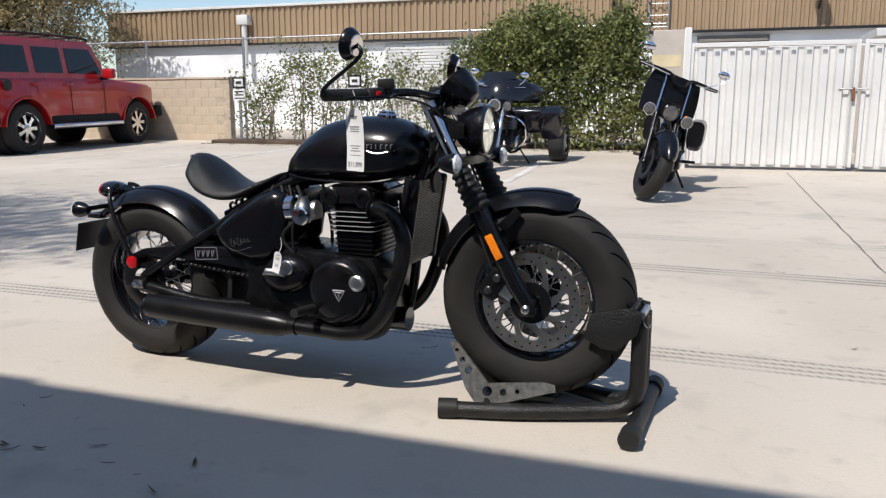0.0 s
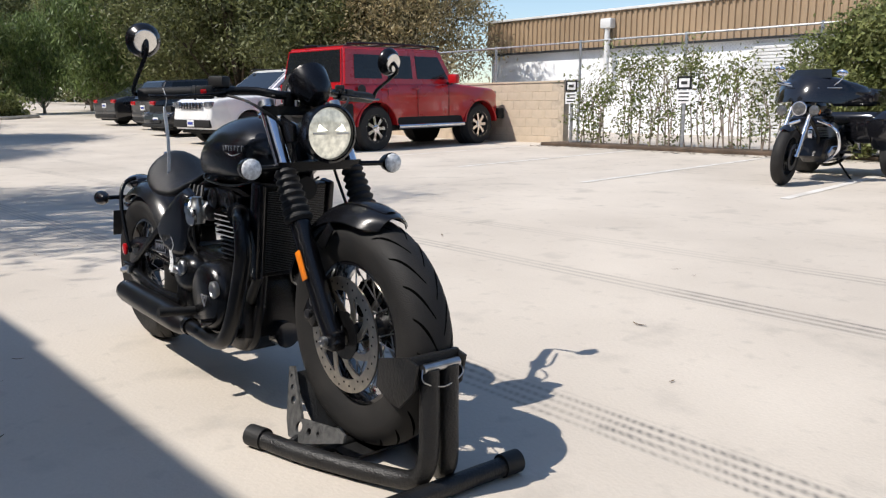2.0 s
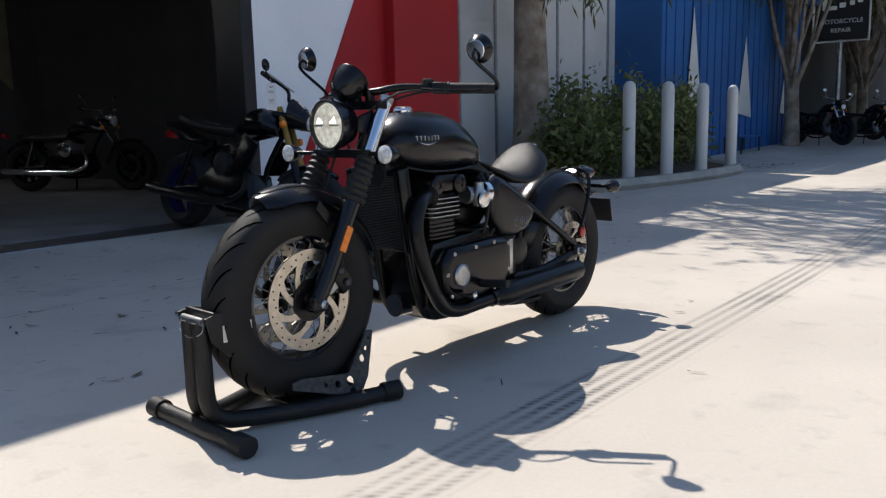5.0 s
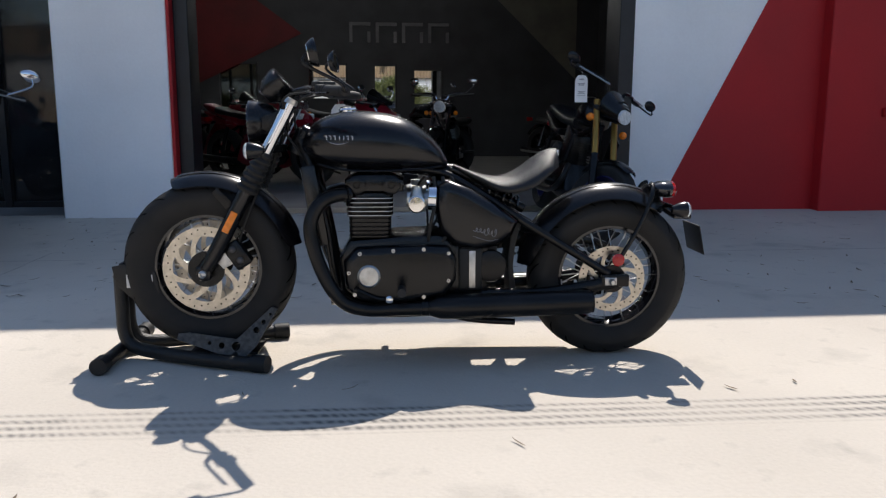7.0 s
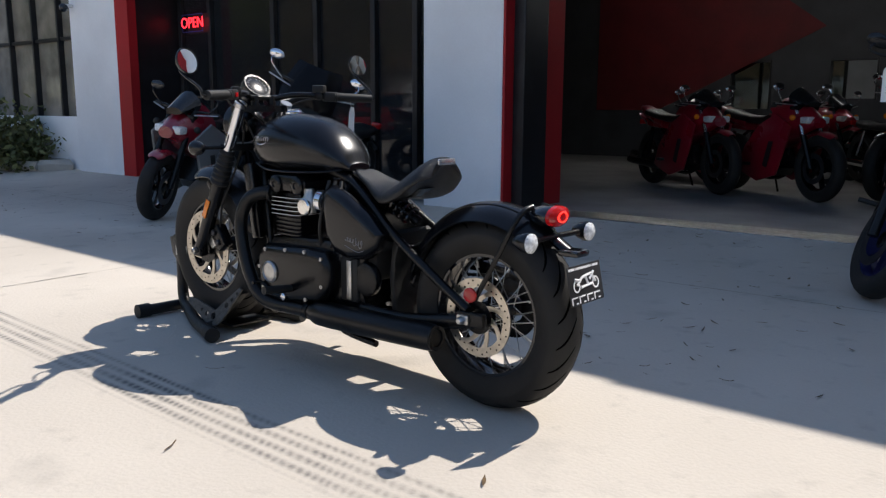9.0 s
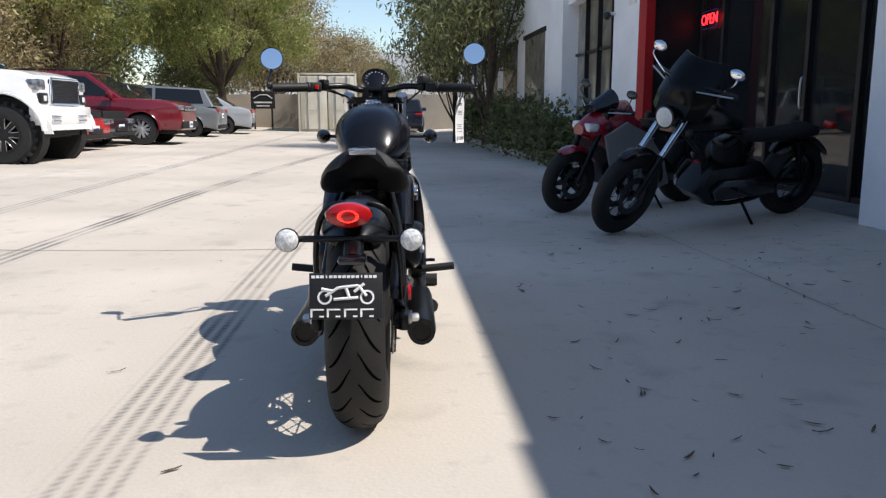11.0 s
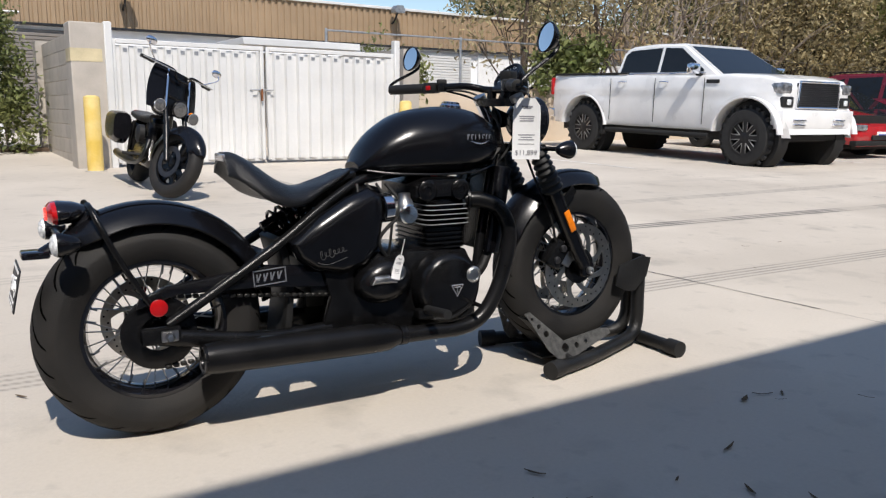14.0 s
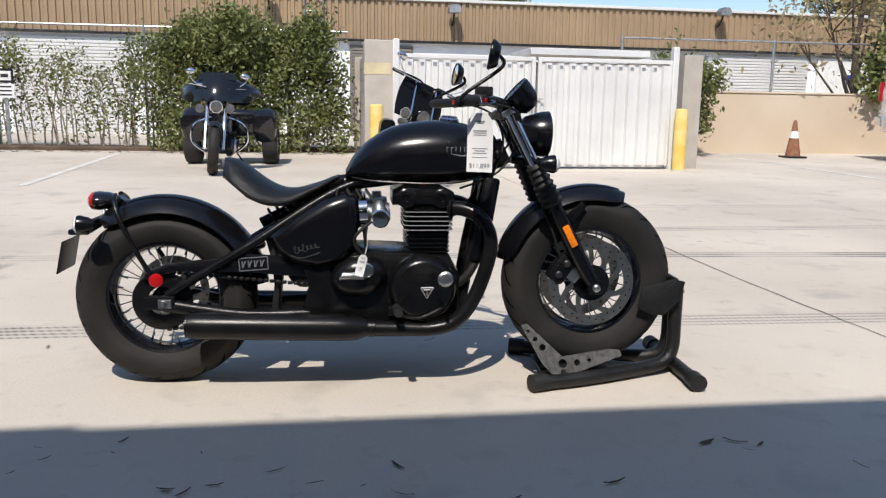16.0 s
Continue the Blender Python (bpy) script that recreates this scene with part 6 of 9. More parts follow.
def rollup(x0, x1, z1, mat, label, k):
    d = tagged(part("door_%d" % (k + 2), bx(x0, x1, 0.1, 0.15, 0.2, z1), mat, None, "", FB), label, "door", kind="structure")
    sl = mesh_of(bx(x0 + 0.05, x1 - 0.05, 0.05, 0.1, 0.004, 0.082, 0.012, 1), "slat", mat)
    n = int((z1 - 0.3) / 0.09)
    for i in range(n):
        part("slat", sl, None, d, m=Matrix.Translation((0, 0, 0.25 + i * 0.09)))


GREY_DOOR = M("grey door paint", (0.2, 0.18, 0.16), 0.6, 0, 0.1, 3)
for k, (a, b, mt, lb) in enumerate(((-9.0, -5.9, WHITE_METAL, "white roll-up warehouse door"), (0.0, 1.8, GREY_DOOR, "grey roll-up warehouse door"), (11.2, 14.2, WHITE_METAL, "white roll-up warehouse door"), (21, 23, WHITE_METAL, "white roll-up warehouse door"))):
    rollup(a, b, 2.85, mt, lb, k)
bn = thing("banner", "white banner with small blue logo bars on the warehouse", "banner", FB @ Matrix.Translation((15.9, 0.1, 2.1)))
part("sheet", bx(-1.4, 1.4, -0.02, 0.02, -0.75, 0.75, 0.005, 1), PAPER, bn)
bm = bx(-0.45, -0.1, -0.03, -0.02, 0.1, 0.26)
bx(0.0, 0.6, -0.03, -0.02, 0.14, 0.24, bm=bm)
bx(-0.5, 0.6, -0.03, -0.02, -0.03, 0.03, bm=bm)
part("print", bm, BLUE_TRIM, bn)


def wall_lamp(x, z):
    l = thing("flood_light", "grey flood light on the warehouse fascia", "lamp", FB @ Matrix.Translation((x, -0.05, z)), "flood lights")
    part("arm", tube(crom([(0, 0.05, -0.3), (0, -0.15, -0.2), (0, -0.3, 0.0)], 4), 0.03, 8), DARK_FRAME, l)
    part("head", loft([[Vector((a * s, b, c)) for a, b in ((-0.16, -0.5), (0.16, -0.5), (0.16, -0.2), (-0.16, -0.2))] for s, c in ((1, 0.0), (1.05, 0.12), (0.6, 0.22))]), GALV, l)


for x, z in ((-2.2, 4.0), (2.9, 3.75), (11.0, 3.95)):
    wall_lamp(x, z)
down = thing("downpipe_head", "pale vent stack on the warehouse", "pipe", FB @ Matrix.Translation((-13.7, -0.15, 0)))
part("pipe", rod((0, 0, 2.2), (0, 0, 3.6), 0.09, 12), WHITE_METAL, down)
part("hopper", bx(-0.2, 0.2, -0.14, 0.14, 3.55, 3.85, 0.03), WHITE_METAL, down)
down2 = thing("downpipe_head", "pale vent stack on the warehouse", "pipe", FB @ Matrix.Translation((18.2, -0.15, 0)))
part("pipe", rod((0, 0, 2.2), (0, 0, 3.45), 0.09, 12), WHITE_METAL, down2)
part("hopper", bx(-0.2, 0.2, -0.14, 0.14, 3.4, 3.7, 0.03), WHITE_METAL, down2)
lad = thing("ladder", "steel roof ladder on the warehouse fascia", "ladder", FB @ Matrix.Translation((-1.0, -0.12, 0)))
for x in (-0.25, 0.25):
    part("rail", rod((x, 0, 3.0), (x, 0, 4.5), 0.025, 8), GALV, lad)
for k in range(5):
    part("rung", rod((-0.25, 0, 3.1 + k * 0.3), (0.25, 0, 3.1 + k * 0.3), 0.015, 6), GALV, lad)


def parking_sign(x, y, h=1.38):
    z = lot_z(x, y)
    s = thing("parking_sign", "white and black parking sign on a steel post", "sign", Matrix.Translation((x, y, z)) @ pose(0, 0, 0, 0, 0, 14), "parking signs")
    part("post", bx(-0.03, 0.03, 0.01, 0.05, -0.05, h - 0.02, 0.004, 1), GALV, s)
    part("upper_panel", bx(-0.14, 0.14, -0.012, 0.0, h - 0.24, h, 0.004, 1), SIGN_BLACK, s, "black panel with white pictogram")
    bm = bx(-0.1, 0.1, -0.016, -0.013, h - 0.2, h - 0.04)
    part("pictogram", bm, WHITE_INK, s)
    part("pictogram_mark", bx(-0.06, 0.06, -0.019, -0.017, h - 0.15, h - 0.09, 0.0), INK, s)
    part("lower_panel", bx(-0.14, 0.14, -0.012, 0.0, h - 0.5, h - 0.26, 0.004, 1), PAPER, s)
    bm = bmesh.new()
    for k in range(3):
        bx(-0.1, 0.1, -0.016, -0.013, h - 0.46 + k * 0.07, h - 0.435 + k * 0.07, bm=bm)
    part("print", bm, INK, s)


parking_sign(-8.55, 11.85)
parking_sign(-5.72, 11.85)

# container and the end of the lot
C = thing("shipping_container", "weathered beige steel shipping container with double doors", "container", Matrix.Translation((32.9, 4.45, 0.02)) @ pose(0, 0, 0, 0, 0, 7))
for s in (1, -1):
    part("side_panel", ribbed(0.1, 5.96, 0.12, 2.5, 0.28, 0.04, m=Matrix.Translation((0, 1.2 * s, 0)) @ (Matrix.Identity(4) if s < 0 else Matrix.Diagonal((1, -1, 1, 1)))), BEIGE_STEEL, C)
    part("door", bx(-0.02, 0.03, 0.02 if s > 0 else -1.16, 1.16 if s > 0 else -0.02, 0.16, 2.46, 0.012), BEIGE_STEEL, C, "pale dented door leaf")
    for y in (0.35 * s, 0.85 * s):
        part("lock_rod", rod((-0.05, y, 0.12), (-0.05, y, 2.5), 0.018, 8), GALV, C)
    part("corner_post", bx(0.0, 0.14, 1.22 * s - 0.05, 1.22 * s + 0.05, 0.0, 2.59, 0.01), BEIGE_STEEL, C)
    for z in (0.5, 1.3, 2.1):
        part("panel_patch", bx(-0.03, -0.018, 0.2 * s if s > 0 else -1.0, 1.0 if s > 0 else -0.2, z - 0.3, z + 0.3, 0.004, 1), BEIGE_STEEL, C)
part("roof", bx(0, 6.05, -1.22, 1.22, 2.5, 2.59, 0.01), BEIGE_STEEL, C)
part("sill", bx(0, 6.05, -1.2, 1.2, 0.0, 0.14, 0.01), BEIGE_STEEL, C)
part("end_wall", bx(5.95, 6.05, -1.2, 1.2, 0.1, 2.5), BEIGE_STEEL, C)
vend = thing("vending_machine", "blue and red vending cabinet beside the container", "cabinet", Matrix.Translation((35.0, 2.8, 0)))
part("body", bx(0, 0.7, -0.3, 0.3, 0, 1.62, 0.03), BLUE_WALL, vend)
part("panel", bx(-0.02, 0.0, -0.27, 0.27, 0.95, 1.56, 0.01, 1), RED_WALL, vend)
part("panel", bx(-0.02, 0.0, -0.27, 0.27, 0.62, 0.93, 0.01, 1), WHITE_METAL, vend, "pale lower panel")
ls = thing("lot_sign", "black lot sign with white lettering bars on posts", "sign", Matrix.Translation((35.2, 7.75, 0.15)) @ pose(0, 0, 0, 0, 0, -84))
part("panel", bx(-0.55, 0.55, -0.03, 0.0, 0.95, 1.75, 0.01, 1), SIGN_BLACK, ls)
bm = bx(-0.4, 0.4, -0.04, -0.031, 1.2, 1.27)
bx(-0.3, 0.3, -0.04, -0.031, 1.05, 1.1, bm=bm)
tube([(-0.42, -0.036, 1.42), (-0.15, -0.036, 1.58), (0.2, -0.036, 1.58), (0.42, -0.036, 1.42)], 0.02, 6, bm)
part("print", bm, WHITE_INK, ls)
for x in (-0.4, 0.4):
    part("post", bx(x - 0.04, x + 0.04, 0, 0.06, -0.1, 1.7, 0.005, 1), DARK_FRAME, ls)
st("wall_end_building", bx(60, 75, -12, 20, 0, 5.5), WHITE_WALL, "white building far behind the lot", pose(0, 0, 0))
st("wall_end_plant", bx(60.5, 63, -2, 1, 5.5, 6.4, 0.05, 1), GALV, "roof plant on the far building", pose(0, 0, 0), "roof")

# painted bay lines and joints
def strip(name, a, b, w, mat, label, wob=0.0, lift=0.004, n=24, cat="line"):
    a, b = Vector((*a, 0)), Vector((*b, 0))
    d = (b - a).normalized()
    q = Vector((-d.y, d.x, 0))
    rng = random.Random(hash(name) % 97 + int(abs(a.x) * 10))
    bm = bmesh.new()
    rows = []
    for i in range(n + 1):
        p = a.lerp(b, i / n) + q * rng.uniform(-wob, wob)
        ww = w * (1 if not wob else rng.uniform(0.5, 1.2))
        rows.append([bm.verts.new((v.x, v.y, ground_z(v.x, v.y) + lift)) for v in (p - q * ww / 2, p + q * ww / 2)])
    for r, s in zip(rows, rows[1:]):
        bm.faces.new((r[0], s[0], s[1], r[1]))
    bmesh.ops.recalc_face_normals(bm, faces=bm.faces[:])
    for f in bm.faces:
        if f.normal.z < 0:
            f.normal_flip()
    return tagged(part(name, bm, mat), label, cat, kind="structure")


for k, (a, b) in enumerate((((-3.15, 6.2), (-3.6, 11.2)), ((-0.7, 6.4), (-1.05, 9.5)), ((-6.0, 6.6), (-6.4, 11.6)), ((-8.7, 7.0), (-9.1, 12.0)), ((8.0, 6.6), (7.4, 11.5)), ((13.0, 6.2), (12.6, 11.5)), ((16.3, 6.2), (16.0, 11.5)))):
    strip("road_line_%d" % k, a, b, 0.1, LINE, "worn white parking bay line", cat="line")
strip("ground_joint", (2.32, 8.5), (3.06, 0.0), 0.011, CRACK, "fine tarred joint across the concrete", 0.004, 0.003, 60, "joint")
strip("ground_joint_2", (3.06, 0.0), (3.2, -2.5), 0.004, CRACK, "fine joint across the concrete", 0.003, 0.003, 30, "joint")
strip("ground_joint_3", (-30, -4.55), (14, -1.1), 0.006, CRACK, "fine joint along the shop apron", 0.003, 0.003, 90, "joint")
strip("ground_joint_5", (-3.6, -3.0), (-4.6, 9.5), 0.006, CRACK, "fine joint across the lane", 0.003, 0.003, 60, "joint")
strip("ground_joint_6", (8.6, -2.0), (7.6, 11.0), 0.006, CRACK, "fine joint across the lane", 0.003, 0.003, 60, "joint")


# ---- parked vehicles ----
def paint(name, col, coat=0.8, rough=0.28):
    return M(name, col, rough, 0, 0.06, 2, 0, 60, coat=coat)


RED_PAINT = paint("red car paint", (0.42, 0.008, 0.012))
WHITE_PAINT = paint("white car paint", (0.84, 0.84, 0.83))
BURGUNDY = paint("burgundy car paint", (0.16, 0.008, 0.016))
BLACK_PAINT = paint("black car paint", (0.012, 0.012, 0.014))
SILVER_PAINT = paint("silver car paint", (0.34, 0.36, 0.38), 0.6, 0.3)
GREY_PAINT = paint("grey car paint", (0.16, 0.175, 0.18), 0.6, 0.3)
NAVY_PAINT = paint("dark blue car paint", (0.02, 0.025, 0.045))
CARGLASS = glass("tinted car glass", (0.012, 0.014, 0.016))
UNDER = M("underbody", (0.012, 0.012, 0.012), 0.9)
TYRE = M("car tyre", (0.025, 0.025, 0.025), 0.85, 0, 0.2, 12, 0.4, 160)
DARKRIM = M("dark alloy", (0.03, 0.03, 0.032), 0.35, 0.6, 0.15, 20)


def car_wheel(parent, x, y, R, w, rim_mat, spokes=6, side=1, name="wheel", accent=None):
    wh = part(name, lathe([(R * 0.55, -w * 0.5), (R * 0.64, -w * 0.5), (R * 0.92, -w * 0.48), (R * 0.985, -w * 0.36), (R, -w * 0.2), (R, w * 0.2), (R * 0.985, w * 0.36), (R * 0.92, w * 0.48), (R * 0.64, w * 0.5), (R * 0.55, w * 0.5)], 36, closed=True), TYRE, parent, "black tyre on an alloy rim")
    wh.matrix_local = Matrix.Translation((x, y, R)) @ pose(0, 0, 0, -90 * side, 0, 0)
    part("rim", lathe([(R * 0.66, w * 0.4), (R * 0.64, w * 0.5), (R * 0.6, w * 0.5), (R * 0.57, w * 0.3), (R * 0.56, -w * 0.4)], 30, closed=True), rim_mat, wh)
    part("brake_drum", lathe([(R * 0.57, w * 0.05), (R * 0.3, w * 0.08), (0.002, w * 0.08)], 20), UNDER, wh)
    me = None
    for k in range(spokes):
        if me is None:
            b = loft([[Vector((r, yy * f, zz)) for yy, zz in ((-1, w * 0.26), (1, w * 0.26), (0.8, w * 0.42), (-0.8, w * 0.42))] for r, f in ((R * 0.08, R * 0.1), (R * 0.3, R * 0.075), (R * 0.58, R * 0.11))])
            me = mesh_of(b, "rim_spoke", rim_mat)
        part("rim_spoke", me, None, wh, m=pose(0, 0, 0, 0, 0, 360 * k / spokes))
        if accent:
            for q in (-1, 1):
                part("machined_edge", bx(R * 0.2, R * 0.57, -0.005, 0.005, w * 0.4, w * 0.435, 0.002, 1), accent, wh, m=pose(0, 0, 0, 0, 0, 360 * k / spokes) @ Matrix.Translation((0, q * R * 0.06, 0)) @ pose(0, 0, 0, 0, 0, q * 4))
    part("hub_cap", lathe([(R * 0.17, w * 0.3), (R * 0.16, w * 0.44), (R * 0.1, w * 0.47), (0.002, w * 0.47)], 18), rim_mat, wh)
    if R > 0.42:
        lug = mesh_of(bx(-0.03, 0.03, -0.022, 0.022, -w * 0.2, w * 0.2, 0.006, 1), "tread_block", TYRE)
        for k in range(24):
            for s in (1, -1):
                a = 360 * (k + (0.5 if s > 0 else 0)) / 24
                part("tread_block", lug, None, wh, m=pose(0, 0, 0, 0, 0, a) @ Matrix.Translation((R - 0.018, 0, s * w * 0.3)) @ pose(0, 0, 0, 0, 90, 0) @ pose(0, 0, 0, 0, 0, 90))
    return wh


def vehicle(name, label, m, col, W, lower, roofline, xr, xf, R, tw, windows, rim_mat, spokes=6, arch=1.13, sill=0.3, tumble=0.17, grille=None, lights=(), tails=(), bumpers=(), extras=None, category="car", group="", handles=(), seams=(), dark_arch=False, mirror_x=None, rear_glass=True, flare=0.03, trim=None, accent=None):
    """A car: body with wheel arches cut through, glasshouse with panes, wheels, lamps and trim. x runs to the front."""
    V = thing(name, label, category, m, group)
    hw = W / 2
    x_tail, x_nose = lower[0][0], lower[-1][0]
    poly = [(x_tail + 0.03, sill)]
    for xc in (xr, xf):
        pts = arc(xc, R, R * arch, 180, 0, 13)
        poly += [(a, max(b, sill)) for a, b in pts if b >= sill - 1e-6 or True]
    clean = []
    for p in poly:
        if not clean or abs(p[0] - clean[-1][0]) + abs(p[1] - clean[-1][1]) > 1e-3:
            clean.append(p)
    poly = clean + [(x_nose - 0.03, sill)] + list(reversed(lower))
    bm = prism(poly, -hw, hw, 0.05, 3)
    L = x_nose - x_tail
    xm = (x_nose + x_tail) / 2
    zt = max(z for _, z in lower)
    cuts = [((x_tail + 0.12 + i * 0.2, 0, 0), (1, 0, 0)) for i in range(int((L - 0.2) / 0.2) + 1)]
    cuts += [((0, 0, sill + (zt - sill) * f), (0, 0, 1)) for f in (0.1, 0.22, 0.36, 0.5, 0.6, 0.66, 0.72, 0.8, 0.88, 0.94)]
    cuts += [((0, hw * f, 0), (0, 1, 0)) for f in (-0.85, -0.6, -0.3, 0, 0.3, 0.6, 0.85)]
    for co, no in cuts:
        bmesh.ops.bisect_plane(bm, geom=bm.verts[:] + bm.edges[:] + bm.faces[:], plane_co=co, plane_no=no)
    for v in bm.verts:
        u = abs(v.co.x - xm) / (L / 2)
        t = min(max((v.co.z - sill) / (zt - sill), 0), 1)
        k = 1 - 0.055 * (max(0.4 - t, 0) / 0.4) ** 1.6 - 0.05 * (max(t - 0.68, 0) / 0.32) ** 1.5 - (0.01 if 0.48 < t < 0.63 else 0)
        k -= (0.144 if v.co.x > xm else 0.06) * (max(u - 0.6, 0) / 0.4) ** 2.2
        for xc in (xr, xf):
            d = math.hypot(v.co.x - xc, v.co.z - R) / (R * arch)
            k += flare * (1 - min(max((d - 1.06) / 0.42, 0), 1)) ** 2
        if t > 0.7:
            v.co.z += 0.03 * (1 - min(abs(v.co.y) / hw, 1) ** 2) * (t - 0.7) / 0.3
        v.co.y *= k
    body = part("body", bm, col, V)
    part("underbody", bx(x_tail + 0.15, x_nose - 0.15, -hw + 0.26, hw - 0.26, sill * 0.75, zt - 0.12), UNDER, V)
    for xc in (xr, xf):
        for s in (1, -1):
            low = math.degrees(math.asin(max(sill - R, 0) / (R * arch))) if sill > R else -2
            outer = arc(xc, R, R * (arch + 0.06), 180 - low, low, 17)
            inner = arc(xc, R, R * (arch - 0.015), low, 180 - low, 17)
            part("wheel_arch", prism(outer + inner, s * (hw - 0.09), s * (hw * (1 + flare) + 0.004), 0.006, 1), UNDER if dark_arch else col, V, "flared wheel arch")
    # glasshouse
    zb, zr = roofline[0][1], max(z for _, z in roofline)

    def side(x, z, off=0.0):
        f = (z - zb) / (zr - zb)
        return Vector((x, (hw - 0.06) * (1 - f) + (hw - 0.06 - tumble) * f + off, z))
    rings = []
    for s in (1, -1):
        rings.append([Vector((x, s * side(x, z).y, z)) for x, z in roofline])
    gh = bmesh.new()
    n = len(roofline)
    a = [gh.verts.new(p) for p in rings[0]]
    b = [gh.verts.new(p) for p in rings[1]]
    gh.faces.new(a)
    gh.faces.new(b[::-1])
    for i in range(n):
        gh.faces.new((a[i], b[i], b[(i + 1) % n], a[(i + 1) % n]))
    bmesh.ops.recalc_face_normals(gh, faces=gh.faces[:])
    bmesh.ops.bevel(gh, geom=[e for e in gh.edges if (e.verts[0].co.z + e.verts[1].co.z) / 2 > zb + 0.05], offset=0.045, segments=3, affect="EDGES")
    part("glasshouse", gh, col, V, "roof and pillars")
    for wpoly in windows:
        for s in (1, -1):
            t = bmesh.new()
            o = [t.verts.new(Vector((p.x, s * p.y, p.z))) for p in (side(x, z, 0.007) for x, z in wpoly)]
            i_ = [t.verts.new(Vector((p.x, s * p.y, p.z))) for p in (side(x, z, -0.02) for x, z in wpoly)]
            t.faces.new(o)
            for k in range(len(o)):
                t.faces.new((o[k], o[(k + 1) % len(o)], i_[(k + 1) % len(o)], i_[k]))
            bmesh.ops.recalc_face_normals(t, faces=t.faces[:])
            part("side_window", t, CARGLASS, V, "dark tinted side window")

    def screen(lo, hi, nm):
        d = Vector((hi[0] - lo[0], 0, hi[1] - lo[1]))
        nrm = Vector((d.z, 0, -d.x)).normalized() * (1 if lo[0] > xm else -1) * (1 if d.z else 1)
        if nrm.z < 0:
            nrm = -nrm
        if (lo[0] > xm) != (nrm.x > 0):
            nrm = -nrm
        t = bmesh.new()
        cs = []
        for f, e in ((0.06, 0.05), (0.9, 0.05)):
            x, z = lo[0] + d.x * f, lo[1] + d.z * f
            w_ = side(x, z).y - 0.075
            cs.append((x, w_, z))
        q = [Vector((cs[0][0], -cs[0][1], cs[0][2])), Vector((cs[0][0], cs[0][1], cs[0][2])), Vector((cs[1][0], cs[1][1], cs[1][2])), Vector((cs[1][0], -cs[1][1], cs[1][2]))]
        loft([[p - nrm * 0.02 for p in q], [p + nrm * 0.007 for p in q]], bm=t)
        part(nm, t, CARGLASS, V, "dark glass")
    front = [p for p in roofline if p[0] > xm]
    screen(roofline[-1], roofline[-2], "windscreen")
    if rear_glass:
        screen(roofline[0], roofline[1], "rear_window")
    for xc in (xr, xf):
        for s in (1, -1):
            car_wheel(V, xc, s * (hw - tw / 2 + 0.01), R, tw, rim_mat, spokes, s, accent=accent)
    for x, y, z, w_, h_, d_, mt, nm in lights:
        for s in (1, -1):
            part(nm, bx(x - d_, x + d_, s * y - w_ / 2, s * y + w_ / 2, z - h_ / 2, z + h_ / 2, min(w_, h_) * 0.22), mt, V)
    for b_ in bumpers:
        part(b_[7] if len(b_) > 7 else "bumper", bx(b_[0], b_[1], b_[2], b_[3], b_[4], b_[5], 0.025), b_[6], V)
    if grille:
        x, w_, z0, z1, nb, vert, mt = grille
        g = part("grille", bx(x - 0.03, x + 0.015, -w_ / 2, w_ / 2, z0, z1, 0.012), SIGN_BLACK, V)
        if vert:
            me = mesh_of(bx(x, x + 0.035, -w_ / nb * 0.2, w_ / nb * 0.2, z0 + 0.01, z1 - 0.01, 0.006, 1), "grille_bar", mt)
            for k in range(nb + 1):
                part("grille_bar", me, None, g, m=Matrix.Translation((0, -w_ / 2 + w_ * k / nb, 0)))
        else:
            me = mesh_of(bx(x, x + 0.03, -w_ / 2 + 0.01, w_ / 2 - 0.01, -0.012, 0.012, 0.004, 1), "grille_bar", mt)
            for k in range(nb):
                part("grille_bar", me, None, g, m=Matrix.Translation((0, 0, z0 + (z1 - z0) * (k + 0.5) / nb)))
    for x, z in handles:
        for s in (1, -1):
            part("door_handle", tube(crom([(x - 0.09, s * (hw - 0.01), z), (x - 0.06, s * (hw + 0.03), z), (x + 0.06, s * (hw + 0.03), z), (x + 0.09, s * (hw - 0.01), z)], 3), 0.015, 6), trim or col, V)
    for x in seams:
        for s in (1, -1):
            part("door_seam", bx(x - 0.004, x + 0.004, s * hw - 0.006, s * hw + 0.0015, sill + 0.1, zb - 0.03), UNDER, V)
    if mirror_x is not None:
        for s in (1, -1):
            part("wing_mirror", bx(mirror_x - 0.05, mirror_x + 0.08, s * (hw + 0.12) - 0.11, s * (hw + 0.12) + 0.11, zb + 0.02, zb + 0.2, 0.04), trim or col, V, "door mirror")
            part("mirror_arm", bx(mirror_x, mirror_x + 0.05, s * (hw - 0.02) - 0.08, s * (hw - 0.02) + 0.08, zb + 0.0, zb + 0.05, 0.01, 1), UNDER, V)
    if extras:
        extras(V, hw)
    return V


def at(x, y, heading):
    """Pose of a vehicle on the lot."""
    h = radians(heading)
    d = Vector((math.cos(h), math.sin(h)))
    z0, z1 = lot_z(x - d.x, y - d.y), lot_z(x + d.x, y + d.y)
    return Matrix.Translation((x, y, (z0 + z1) / 2 - 0.01)) @ pose(0, 0, 0, 0, 0, heading) @ pose(0, 0, 0, 0, math.degrees(math.atan2(z0 - z1, 2)), 0)


